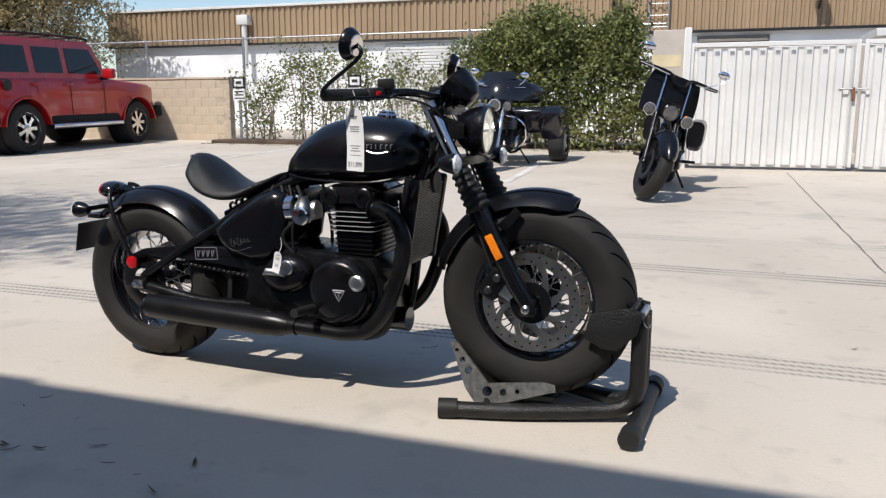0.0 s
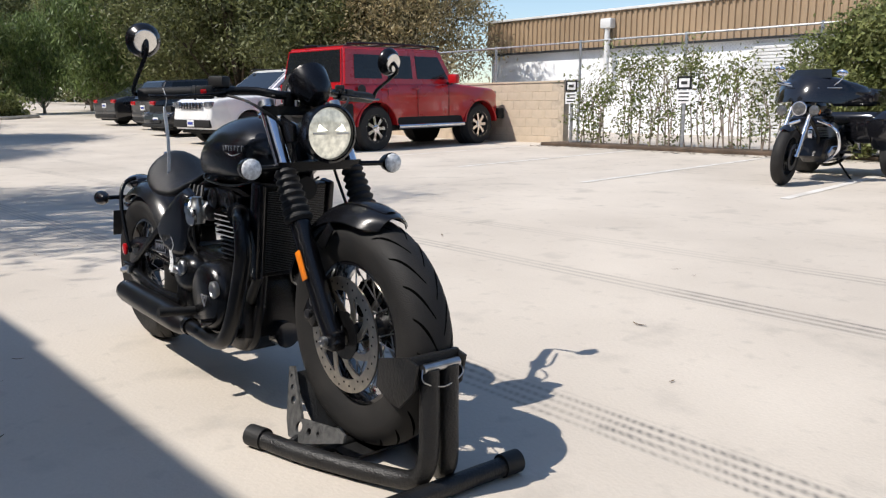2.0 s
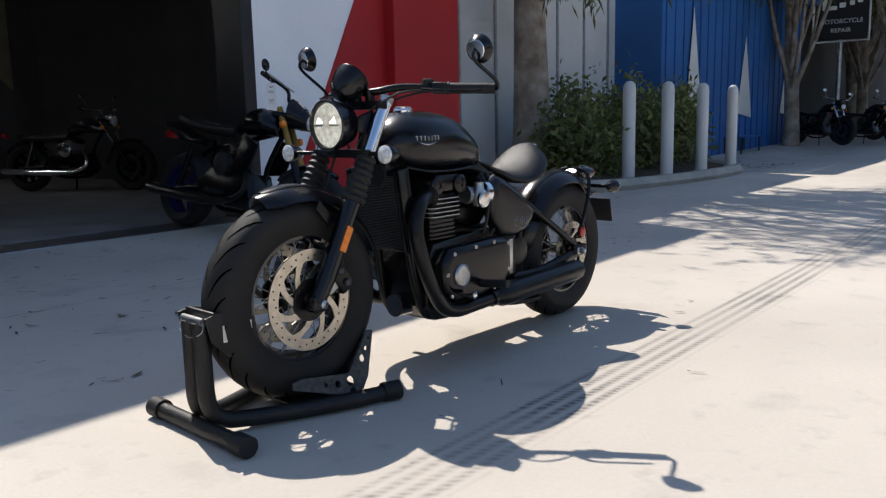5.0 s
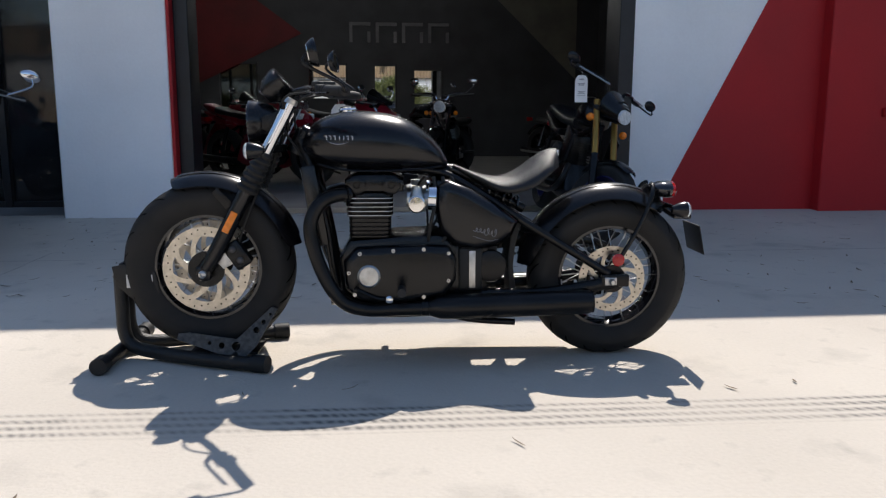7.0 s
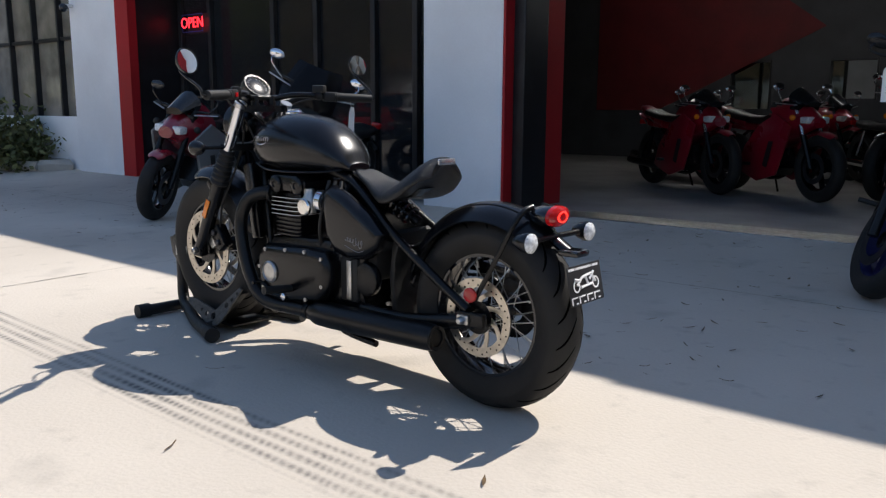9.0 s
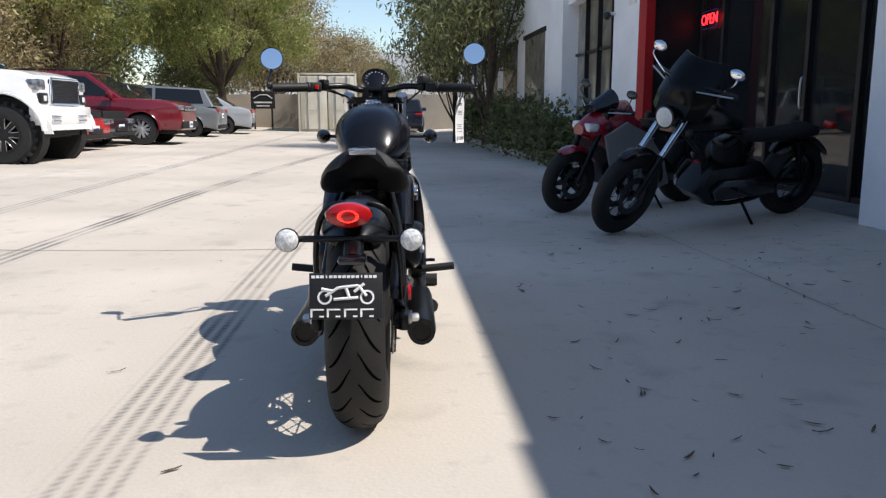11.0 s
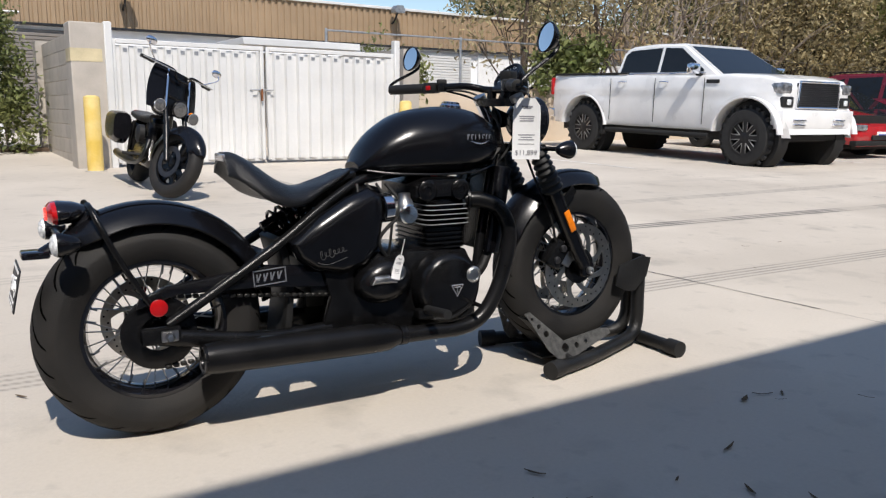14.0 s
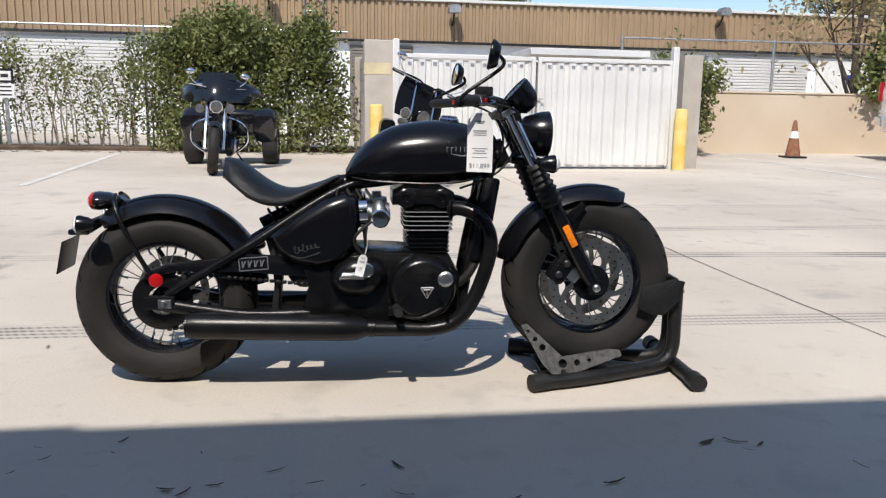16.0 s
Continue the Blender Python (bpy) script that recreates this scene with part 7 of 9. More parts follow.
def plate_bars(V, x, z, front=True):
    p = part("number_plate", bx(x - 0.01, x + 0.01, -0.15, 0.15, z - 0.075, z + 0.075, 0.004, 1), PAPER, V, "white number plate with plain bars")
    part("plate_bars", bx(x - 0.014, x + 0.014, -0.11, 0.11, z - 0.03, z + 0.03), BLUE_TRIM, p)


def offroader_extras(V, hw):
    sp = car_wheel(V, -2.2, 0.1, 0.4, 0.25, ALLOY, 6, 1, "spare_wheel")
    sp.matrix_local = Matrix.Translation((-2.3, 0.15, 1.02)) @ pose(0, 0, 0, 0, -90, 0)
    for s in (1, -1):
        part("roof_rail", tube(crom([(-1.7, s * 0.62, 1.86), (-1.6, s * 0.62, 1.93), (0.4, s * 0.62, 1.93), (0.5, s * 0.62, 1.86)], 3), 0.02, 8), SIGN_BLACK, V)
        part("side_step", rod((-0.9, s * (hw + 0.02), 0.43), (0.9, s * (hw + 0.02), 0.43), 0.045, 10), CHROME, V, "chrome side step")
    for k in range(4):
        part("roof_bar", bx(-1.5 + k * 0.55, -1.44 + k * 0.55, -0.62, 0.62, 1.9, 1.93, 0.008, 1), SIGN_BLACK, V)
    for s in (1, -1):
        part("sill_cladding", bx(-0.92, 0.92, s * (hw - 0.02) - 0.02, s * (hw - 0.02) + 0.02, 0.44, 0.6, 0.012), UNDER, V, "black sill cladding")
        part("inner_arch", lathe([(0.02, -0.1), (0.46, -0.1), (0.46, 0.12), (0.02, 0.12)], 24, m=Matrix.Translation((1.42, s * 0.7, 0.42)) @ Y90), UNDER, V)
        part("inner_arch", lathe([(0.02, -0.1), (0.46, -0.1), (0.46, 0.12), (0.02, 0.12)], 24, m=Matrix.Translation((-1.42, s * 0.7, 0.42)) @ Y90), UNDER, V)
    part("fuel_door", lathe([(0.09, 0), (0.09, 0.012), (0.07, 0.016), (0.002, 0.016)], 18, m=Matrix.Translation((-1.75, -hw, 1.1)) @ pose(0, 0, 0, 90, 0, 0)), SIGN_BLACK, V)
    part("rear_corner", bx(-2.17, -1.95, -hw - 0.006, -hw + 0.1, 0.5, 0.86, 0.02), UNDER, V, "black rear corner cladding")
    part("rear_corner", bx(-2.17, -1.95, hw - 0.1, hw + 0.006, 0.5, 0.86, 0.02), UNDER, V, "black rear corner cladding")
    plate_bars(V, -2.16, 0.68)


vehicle("off_road_car", "bright red boxy four-door off-roader with spare wheel", at(-11.5, 9.36, 98) @ Matrix.Scale(1.12, 4), RED_PAINT, 1.92,
        [(-2.15, 0.62), (-2.15, 1.22), (-1.0, 1.22), (0.75, 1.22), (0.95, 1.2), (1.95, 1.12), (2.12, 1.05), (2.15, 0.62)],
        [(-2.12, 1.2), (-2.02, 1.86), (0.42, 1.86), (0.78, 1.2)], -1.42, 1.42, 0.41, 0.27,
        [[(-1.85, 1.3), (-1.8, 1.72), (-1.2, 1.72), (-1.2, 1.3)], [(-1.05, 1.3), (-1.05, 1.72), (-0.42, 1.72), (-0.42, 1.3)], [(-0.3, 1.3), (-0.3, 1.72), (0.32, 1.72), (0.56, 1.3)]], CHROME, 7, sill=0.46, tumble=0.1, flare=0.05, arch=1.17,
        lights=((2.13, 0.7, 0.98, 0.2, 0.2, 0.03, LAMP_GLASS, "headlamp"), (-2.15, 0.84, 1.05, 0.12, 0.34, 0.02, RED_LENS, "tail_lamp")),
        grille=(2.13, 1.1, 0.86, 1.06, 7, True, CHROME), bumpers=((2.1, 2.3, -0.9, 0.9, 0.5, 0.72, UNDER), (-2.3, -2.08, -0.9, 0.9, 0.5, 0.72, UNDER)),
        handles=((-1.15, 1.12), (-0.4, 1.12)), seams=(-1.12, -0.36, 0.5), mirror_x=0.5, extras=offroader_extras, category="car")


def suv(name, label, m, col, group=""):
    def ex(V, hw):
        plate_bars(V, 2.44, 0.52)
        plate_bars(V, -2.4, 0.85)
        for s in (1, -1):
            part("fog_lamp", bx(2.36, 2.42, s * 0.68 - 0.07, s * 0.68 + 0.07, 0.56, 0.63, 0.02), CLEAR_LENS, V)
            part("roof_rail", tube(crom([(-1.6, s * 0.66, 1.7), (-1.5, s * 0.66, 1.77), (0.1, s * 0.66, 1.78), (0.3, s * 0.66, 1.71)], 3), 0.018, 8), SIGN_BLACK, V)
    return vehicle(name, label, m, col, 1.94,
                   [(-2.38, 0.6), (-2.4, 0.95), (-2.2, 1.14), (-0.9, 1.14), (0.95, 1.13), (1.7, 1.11), (2.2, 1.06), (2.36, 0.98), (2.41, 0.62)],
                   [(-2.28, 1.1), (-1.95, 1.6), (-1.5, 1.73), (0.15, 1.75), (1.08, 1.1)], -1.455, 1.455, 0.385, 0.25,
                   [[(-2.0, 1.2), (-1.82, 1.5), (-1.3, 1.62), (-1.3, 1.2)], [(-1.2, 1.18), (-1.2, 1.63), (-0.4, 1.66), (-0.4, 1.18)], [(-0.3, 1.18), (-0.3, 1.66), (0.12, 1.63), (0.78, 1.18)]], DARKRIM if "white" in label else ALLOY, 10, sill=0.38,
                   lights=((2.31, 0.7, 0.94, 0.3, 0.13, 0.1, LAMP_GLASS, "headlamp"), (-2.36, 0.76, 1.0, 0.3, 0.18, 0.04, RED_LENS, "tail_lamp")),
                   grille=(2.395, 0.95, 0.84, 0.99, 7, True, CHROME), bumpers=((2.3, 2.44, -0.8, 0.8, 0.42, 0.6, UNDER), (-2.44, -2.3, -0.8, 0.8, 0.4, 0.58, UNDER)),
                   handles=((-1.1, 1.05), (-0.2, 1.05)), seams=(-1.25, -0.35, 0.75), mirror_x=0.75, extras=ex, dark_arch=False, group=group)


suv("suv", "white sport utility car with dark alloy wheels", at(-15.1, 8.25, -82), WHITE_PAINT)
suv("suv", "burgundy sport utility car with bright alloy wheels", at(18.3, 8.5, -86), BURGUNDY)


def truck_extras(V, hw):
    part("bed_floor", bx(-2.75, -0.8, -0.8, 0.8, 0.95, 1.0), UNDER, V)
    for s in (1, -1):
        part("bed_rail", bx(-2.8, -0.78, s * (hw - 0.08) - 0.05, s * (hw - 0.08) + 0.05, 1.44, 1.475, 0.012), UNDER, V)
        part("side_step", rod((-1.2, s * (hw + 0.02), 0.44), (1.2, s * (hw + 0.02), 0.44), 0.045, 10), UNDER, V)
        part("hood_vent", bx(1.06, 1.32, s * (hw + 0.003) - 0.005, s * (hw + 0.003) + 0.005, 1.28, 1.34, 0.004, 1), SIGN_BLACK, V)
        part("fog_lamp", bx(2.22, 2.42, s * 0.72 - 0.13, s * 0.72 + 0.13, 0.92, 1.09, 0.03), SIGN_BLACK, V, "dark fog lamp surround")
        part("fog_bulb", bx(2.36, 2.435, s * 0.72 - 0.05, s * 0.72 + 0.05, 0.96, 1.05, 0.02), CLEAR_LENS, V)
        part("mud_flap", bx(-1.35, -1.3, s * 0.85 - 0.15, s * 0.85 + 0.15, 0.35, 0.8), UNDER, V)
        for zz in (0.55, 0.62):
            part("bumper_slot", bx(2.4, 2.5, s * 0.5 - 0.15, s * 0.5 + 0.15, zz + 0.1, zz + 0.13, 0.01, 1), CHROME, V)
        part("window_trim", tube([(-1.06, s * (hw - 0.055), 1.445), (0.98, s * (hw - 0.055), 1.445)], 0.011, 6), CHROME, V, "bright belt moulding")
        part("inner_arch", lathe([(0.02, -0.1), (0.55, -0.1), (0.55, 0.14), (0.02, 0.14)], 24, m=Matrix.Translation((1.87, s * 0.72, 0.45)) @ Y90), UNDER, V)
        part("inner_arch", lathe([(0.02, -0.1), (0.55, -0.1), (0.55, 0.14), (0.02, 0.14)], 24, m=Matrix.Translation((-1.87, s * 0.72, 0.45)) @ Y90), UNDER, V)
    part("grille_frame", tube([(2.425, -0.51, 0.92), (2.425, 0.51, 0.92), (2.415, 0.49, 1.31), (2.415, -0.49, 1.31), (2.425, -0.51, 0.92)], 0.022, 8), CHROME, V, "bright grille surround")
    part("tailgate", bx(-2.93, -2.86, -0.82, 0.82, 0.95, 1.45, 0.02), WHITE_PAINT, V)
    part("hitch", bx(-3.05, -2.9, -0.06, 0.06, 0.6, 0.72, 0.01), CHROME, V)


vehicle("pickup_truck", "white lifted pickup truck with black off-road wheels", at(11.1, 8.42, -88) @ Matrix.Scale(1.03, 4), WHITE_PAINT, 1.96,
        [(-2.9, 0.68), (-2.92, 1.43), (-2.8, 1.46), (-0.85, 1.45), (0.95, 1.42), (1.5, 1.43), (2.1, 1.4), (2.3, 1.34), (2.39, 1.22), (2.4, 0.75)],
        [(-1.14, 1.4), (-1.04, 1.84), (-0.9, 1.93), (-0.3, 1.965), (0.38, 1.95), (1.32, 1.4)], -1.87, 1.87, 0.45, 0.31,
        [[(-1.0, 1.47), (-0.95, 1.78), (-0.84, 1.86), (-0.1, 1.89), (-0.1, 1.47)], [(-0.03, 1.47), (-0.03, 1.89), (0.34, 1.87), (0.92, 1.5), (0.92, 1.47)]], DARKRIM, 8, arch=1.36, sill=0.52, tumble=0.15,
        lights=((2.27, 0.755, 1.21, 0.25, 0.17, 0.135, LAMP_GLASS, "headlamp"), (-2.9, 0.9, 1.23, 0.13, 0.34, 0.035, RED_LENS, "tail_lamp")),
        grille=(2.4, 1.0, 0.93, 1.3, 13, False, DARK_DISC), bumpers=((2.24, 2.47, -0.9, 0.9, 0.6, 0.89, WHITE_PAINT), (2.2, 2.4, -0.85, 0.85, 0.42, 0.6, UNDER), (-3.02, -2.82, -0.93, 0.93, 0.62, 0.8, CHROME)),
        handles=((-0.86, 1.3), (0.14, 1.3)), seams=(-1.16, -0.06, 1.02), mirror_x=0.86, extras=truck_extras, category="truck", flare=0.035, trim=CHROME, accent=ALU)


def sedan(name, label, m, col, H=1.45, low=0.0, L=4.75, rim=CHROME, group="", tail="sedan"):
    h = L / 2
    roof = [(-h + 0.55, 0.95 - low), (-0.95, H - 0.02), (0.15, H), (1.15, 0.95 - low)] if tail == "sedan" else [(-h + 0.12, 0.98), (-h + 0.45, H - 0.08), (0.1, H), (1.1, 0.98)]
    def ex(V, hw):
        plate_bars(V, -h - 0.005, 0.7)
        plate_bars(V, h + 0.005, 0.45)
    wz = 0.98 - low if tail == "sedan" else 1.03
    win = [[(-1.35 if tail == "sedan" else -1.75, wz + 0.04), (-0.95 if tail == "sedan" else -1.6, H - 0.12), (-0.25, H - 0.09), (-0.25, wz + 0.03)], [(-0.15, wz + 0.03), (-0.15, H - 0.09), (0.12, H - 0.1), (0.85, wz + 0.03)]]
    return vehicle(name, label, m, col, 1.83,
                   [(-h, 0.5), (-h, 0.88 - low), (-h + 0.45, 1.0 - low), (1.0, 0.98 - low), (h - 0.35, 0.82 - low), (h - 0.03, 0.68 - low), (h, 0.45)],
                   roof, -1.38, 1.4, 0.33, 0.22, win, rim, 5, sill=0.25,
                   lights=((h - 0.08, 0.62, 0.66 - low, 0.3, 0.11, 0.1, LAMP_GLASS, "headlamp"), (-h + 0.03, 0.68, 0.84 - low, 0.34, 0.13, 0.05, RED_LENS, "tail_lamp")),
                   grille=(h - 0.0, 0.62, 0.37, 0.52 - low, 4, False, SIGN_BLACK), bumpers=((h - 0.12, h + 0.03, -0.8, 0.8, 0.26, 0.36, UNDER), (-h - 0.02, -h + 0.12, -0.78, 0.78, 0.28, 0.42, UNDER)),
                   handles=((-1.1, 0.88 - low), (-0.1, 0.88 - low)), seams=(-0.2, 0.8), mirror_x=0.75, extras=ex, group=group)


sedan("sports_car", "red sports coupe with black bumper parked nose out", at(14.4, 9.1, -90), RED_PAINT, 1.36, 0.06, 4.6, DARKRIM)
sedan("sports_car", "dark grey coupe parked nose out", at(16.4, 9.3, -90), BLACK_PAINT, 1.32, 0.06, 4.5, DARKRIM)
sedan("hatchback_car", "black sport utility car parked nose in", at(21.4, 10.4, 92), BLACK_PAINT, 1.66, 0, 4.6, DARKRIM, tail="suv")
sedan("hatchback_car", "grey compact utility car parked nose in", at(24.2, 9.0, 95), GREY_PAINT, 1.62, 0, 4.4, DARKRIM, tail="suv")
sedan("sedan_car", "silver sedan parked nose in", at(28.0, 9.0, 98), SILVER_PAINT, 1.46, 0, 4.7, CHROME)
sedan("hatchback_car", "dark blue utility car parked facing the end wall", at(37.1, 1.3, 3), NAVY_PAINT, 1.62, 0, 4.2, CHROME, tail="suv")
sedan("sports_car", "low black coupe parked nose out", at(-18.9, 8.6, -84), BLACK_PAINT, 1.3, 0.06, 4.5, DARKRIM)
sedan("hatchback_car", "black utility car with red tail lamps parked nose in", at(-22.2, 9.4, 96), BLACK_PAINT, 1.6, 0, 4.6, DARKRIM, tail="suv")
sedan("sedan_car", "black sedan with red tail lamps parked nose in", at(-26.2, 9.4, 98), BLACK_PAINT, 1.46, 0, 4.7, CHROME)
sedan("sedan_car", "white sedan parked far off by the road", Matrix.Translation((-63, -3.9, 1.0)) @ pose(0, 0, 0, 0, 0, 60), WHITE_PAINT, 1.46, 0, 4.7, CHROME)
sedan("hatchback_car", "silver utility car parked far off by the road", Matrix.Translation((-65, -0.9, 1.04)) @ pose(0, 0, 0, 0, 0, 60), SILVER_PAINT, 1.62, 0, 4.5, CHROME, tail="suv")


# ---- other motorcycles ----
def moto(name, label, m, wb=1.6, Rf=0.33, Rr=0.32, wf=0.12, wr=0.16, col=None, fork=None, rim=None, style="cruiser", steer=0.0, tank_z=0.78, seat_z=0.7, bar_z=1.08, bar_w=0.4, screen=False, bags=False, fairing=None, lamp_z=0.92, group="", spokes=0, lens=None, mirrors=True, mirror_mat=None, belly=None, cast=9, rear=True, bright=False, valance=False, signals=None, mirror_at=(0.06, -0.02, 0.16)):
    """A parked motorcycle; x runs to the front, the wheels stand on z = 0."""
    col, fork, rim = col or BLACK_GLOSS, fork or CHROME, rim or BLACK_METAL
    B = thing(name, label, "motorcycle", m, group)
    ra, fa = Vector((0, 0, Rr)), Vector((wb, 0, Rf))
    head = Vector((wb - 0.34, 0, 0.88)) if style != "sport" else Vector((wb - 0.27, 0, 0.86))
    up = (head - fa).normalized()
    S = Matrix.Translation(head) @ Matrix.Rotation(radians(steer), 4, up) @ Matrix.Translation(-head)
    if rear:
        bike_wheel(B, ra, Rr, wr, Rr * 0.68, spokes, "rear_wheel", False, rim, BLACK_METAL, 0 if spokes else cast, 32)
    fw = bike_wheel(B, fa, Rf, wf, Rf * 0.68, spokes, "front_wheel", False, rim, BLACK_METAL, 0 if spokes else cast, 32)
    fw.matrix_local = S @ Matrix.Translation(fa) @ Y90
    for s in (1, -1):
        y = (wf / 2 + 0.045) * s
        o = Vector((0.02, y, 0))
        lo, mid, hi = fa + o - Vector((0.02, 0, 0)), fa + up * 0.36 + o, head + up * 0.12 + o
        part("fork_leg", tube([lo, mid], [0.027, 0.029], 12, m=S), BLACK_METAL if not bright else fork, B)
        part("fork_tube", tube([mid, hi], 0.024, 12, m=S), fork, B, "bright fork tube" if fork is CHROME else "gold fork tube" if fork is not BLACK_METAL else "black fork tube")
        d = part("brake_disc", lathe([(0.1, -0.002), (0.15, -0.002), (0.15, 0.002), (0.1, 0.002)], 28, closed=True, m=S @ Matrix.Translation((wb, (wf / 2 + 0.015) * s, Rf)) @ Y90), DARK_DISC, B)
        g0, g1 = head + Vector((-0.12, bar_w * s, bar_z - 0.88)), head + Vector((0.0, 0.1 * s, bar_z - 0.9))
        part("grip", tube([g0, g0.lerp(g1, 0.4)], 0.018, 10, m=S), PLASTIC, B)
        part("lever", tube([g0 + Vector((0.05, 0, 0)), g1 + Vector((0.05, 0.04 * s, 0))], 0.006, 6, m=S), STEEL, B)
        if mirrors:
            mc = g0 + Vector((mirror_at[0], mirror_at[1] * s, mirror_at[2]))
            mi = part("mirror", tube(crom([g0.lerp(g1, 0.45), mc + Vector((0.03, 0.02 * s, -0.06)), mc], 4), 0.006, 6, m=S), mirror_mat or CHROME, B)
            part("mirror_shell", ball(0.055, S @ Matrix.Translation(mc) @ Matrix.Diagonal((0.3, 1.15, 0.7, 1)), 14), mirror_mat or CHROME, mi)
        part("turn_signal", ball(0.03, S @ Matrix.Translation(head + Vector((0.06, 0.19 * s, -0.04))), 12), signals or ORANGE, B, "round turn signal")
        part("footpeg", rod((wb * 0.45, 0.15 * s, 0.33), (wb * 0.45, 0.32 * s, 0.34), 0.016, 8), PLASTIC, B)
    part("handlebar", tube(crom([head + Vector((-0.12, bar_w, bar_z - 0.88)), head + Vector((-0.02, 0.12, bar_z - 0.88)), head + Vector((0.0, 0.06, bar_z - 0.95)), head + Vector((0.0, -0.06, bar_z - 0.95)), head + Vector((-0.02, -0.12, bar_z - 0.88)), head + Vector((-0.12, -bar_w, bar_z - 0.88))], 5), 0.013, 8, m=S), fork if style == "cruiser" and col is not BLACK_SATIN else BLACK_METAL, B)
    part("triple_clamp", bx(-0.05, 0.06, -0.13, 0.13, -0.02, 0.02, 0.01, m=S @ Matrix.Translation(head + up * 0.06)), BLACK_METAL, B)
    # tank, seat, engine
    rings = []
    t0, t1 = wb * 0.42, head.x - 0.03
    for i in range(12):
        f = i / 11
        e = math.sin(math.pi * min(max(f, 0.06), 0.95)) ** 0.5
        rings.append(oval(t0 + (t1 - t0) * f, 0.15 * e * (0.75 + 0.3 * f), tank_z - 0.02, tank_z + 0.2 * e * (0.8 + 0.3 * f), 2.5, 20, 0.8))
    part("fuel_tank", loft(rings), col, B, "painted fuel tank")
    rings = []
    for i in range(10):
        f = i / 9
        x = 0.0 + (t0 + 0.05) * f
        zz = seat_z + (0.11 * (1 - f) ** 2 if style != "cruiser" else 0.06 * (1 - f) ** 3) + 0.04 * f
        rings.append(oval(x - 0.05, 0.13 - 0.05 * f, zz - 0.07, zz + 0.02, 2.8, 18))
    part("seat", loft(rings), LEATHER, B, "black leather seat")
    part("engine", prism([(wb * 0.22, 0.24), (wb * 0.6, 0.22), (wb * 0.66, 0.3), (wb * 0.6, 0.5), (wb * 0.3, 0.52), (wb * 0.2, 0.4)], -0.14, 0.14, 0.03), BLACK_ENGINE, B)
    for k, a in enumerate((22, -22) if style == "cruiser" else (0,)):
        mm = Matrix.Translation((wb * 0.43, 0, 0.46)) @ pose(0, 0, 0, 0, a, 0)
        cy = part("cylinder", bx(-0.07, 0.07, -0.07, 0.07, 0, 0.26, 0.015, m=mm), BLACK_ENGINE, B)
        fin = mesh_of(bx(-0.085, 0.085, -0.088, 0.088, -0.004, 0.004, 0.003, 1), "cooling_fin", BLACK_ENGINE if col is BLACK_SATIN else ALU)
        for q in range(8):
            part("cooling_fin", fin, None, cy, m=mm @ Matrix.Translation((0, 0, 0.05 + q * 0.022)))
    part("air_cleaner", lathe([(0.09, 0), (0.09, 0.05), (0.07, 0.065), (0.002, 0.067)], 22, m=Matrix.Translation((wb * 0.43, -0.13, 0.55)) @ pose(0, 0, 0, 90, 0, 0)), CHROME if style == "cruiser" and fork is CHROME and col is not BLACK_SATIN else PLASTIC, B)
    part("primary_cover", prism([(wb * 0.2, 0.27), (wb * 0.56, 0.25), (wb * 0.6, 0.34), (wb * 0.54, 0.41), (wb * 0.24, 0.42)], 0.13, 0.19, 0.025), CHROME if style == "cruiser" and fork is CHROME and col is not BLACK_SATIN else BLACK_GLOSS, B)
    part("frame", tube(crom([(head.x, 0, 0.84), (wb * 0.62, 0.05, 0.55), (wb * 0.58, 0.06, 0.22), (wb * 0.25, 0.06, 0.2), (0.15, 0.08, 0.4), (0.05, 0.08, 0.62), (wb * 0.4, 0.04, 0.74), (head.x, 0, 0.84)], 4), 0.02, 8), BLACK_METAL, B)
    for s in (1, -1):
        part("swingarm", tube([(0, 0.11 * s, Rr), (wb * 0.3, 0.1 * s, 0.36)], 0.024, 8), BLACK_METAL, B)
        part("shock", rod((0.05, 0.13 * s, Rr + 0.03), (0.16, 0.12 * s, 0.66), 0.022, 10), CHROME if style == "cruiser" and col is not BLACK_SATIN else BLACK_METAL, B)
    part("exhaust", tube(crom([(wb * 0.6, -0.12, 0.5), (wb * 0.62, -0.17, 0.35), (wb * 0.45, -0.19, 0.26), (0.1, -0.2, 0.27), (-0.25, -0.2, 0.29)], 5), [0.022] * 10 + [0.03] * 2 + [0.043] * 9, 14), CHROME if style == "cruiser" and fork is CHROME and col is not BLACK_SATIN else EXHAUST, B)
    part("rear_fender", fender(ra, Rr + 0.05, 150, 40, wr * 0.6, 0.04, 16) if style == "cruiser" else prism([(-0.3, 0.86), (0.1, 0.74), (0.25, 0.74), (0.22, 0.68), (-0.05, 0.7), (-0.28, 0.82)], -0.09, 0.09, 0.02), col, B)
    part("front_fender", fender(fa, Rf + 0.04, 22, 188, wf * 0.78, 0.11, 24) if valance else fender(fa, Rf + 0.03, 60, 150 if style != "cruiser" else 175, wf * 0.62, 0.03, 16), col, B).matrix_local = S
    part("tail_lamp", bx(-0.34, -0.29, -0.05, 0.05, 0.72, 0.78, 0.015), RED_LENS, B)
    part("side_stand", tube([(wb * 0.4, 0.12, 0.26), (wb * 0.33, 0.26, 0.015 if style != "cruiser" else 0.0)], 0.012, 8), BLACK_METAL, B)
    lp = head + Vector((0.12, 0, lamp_z - 0.88))
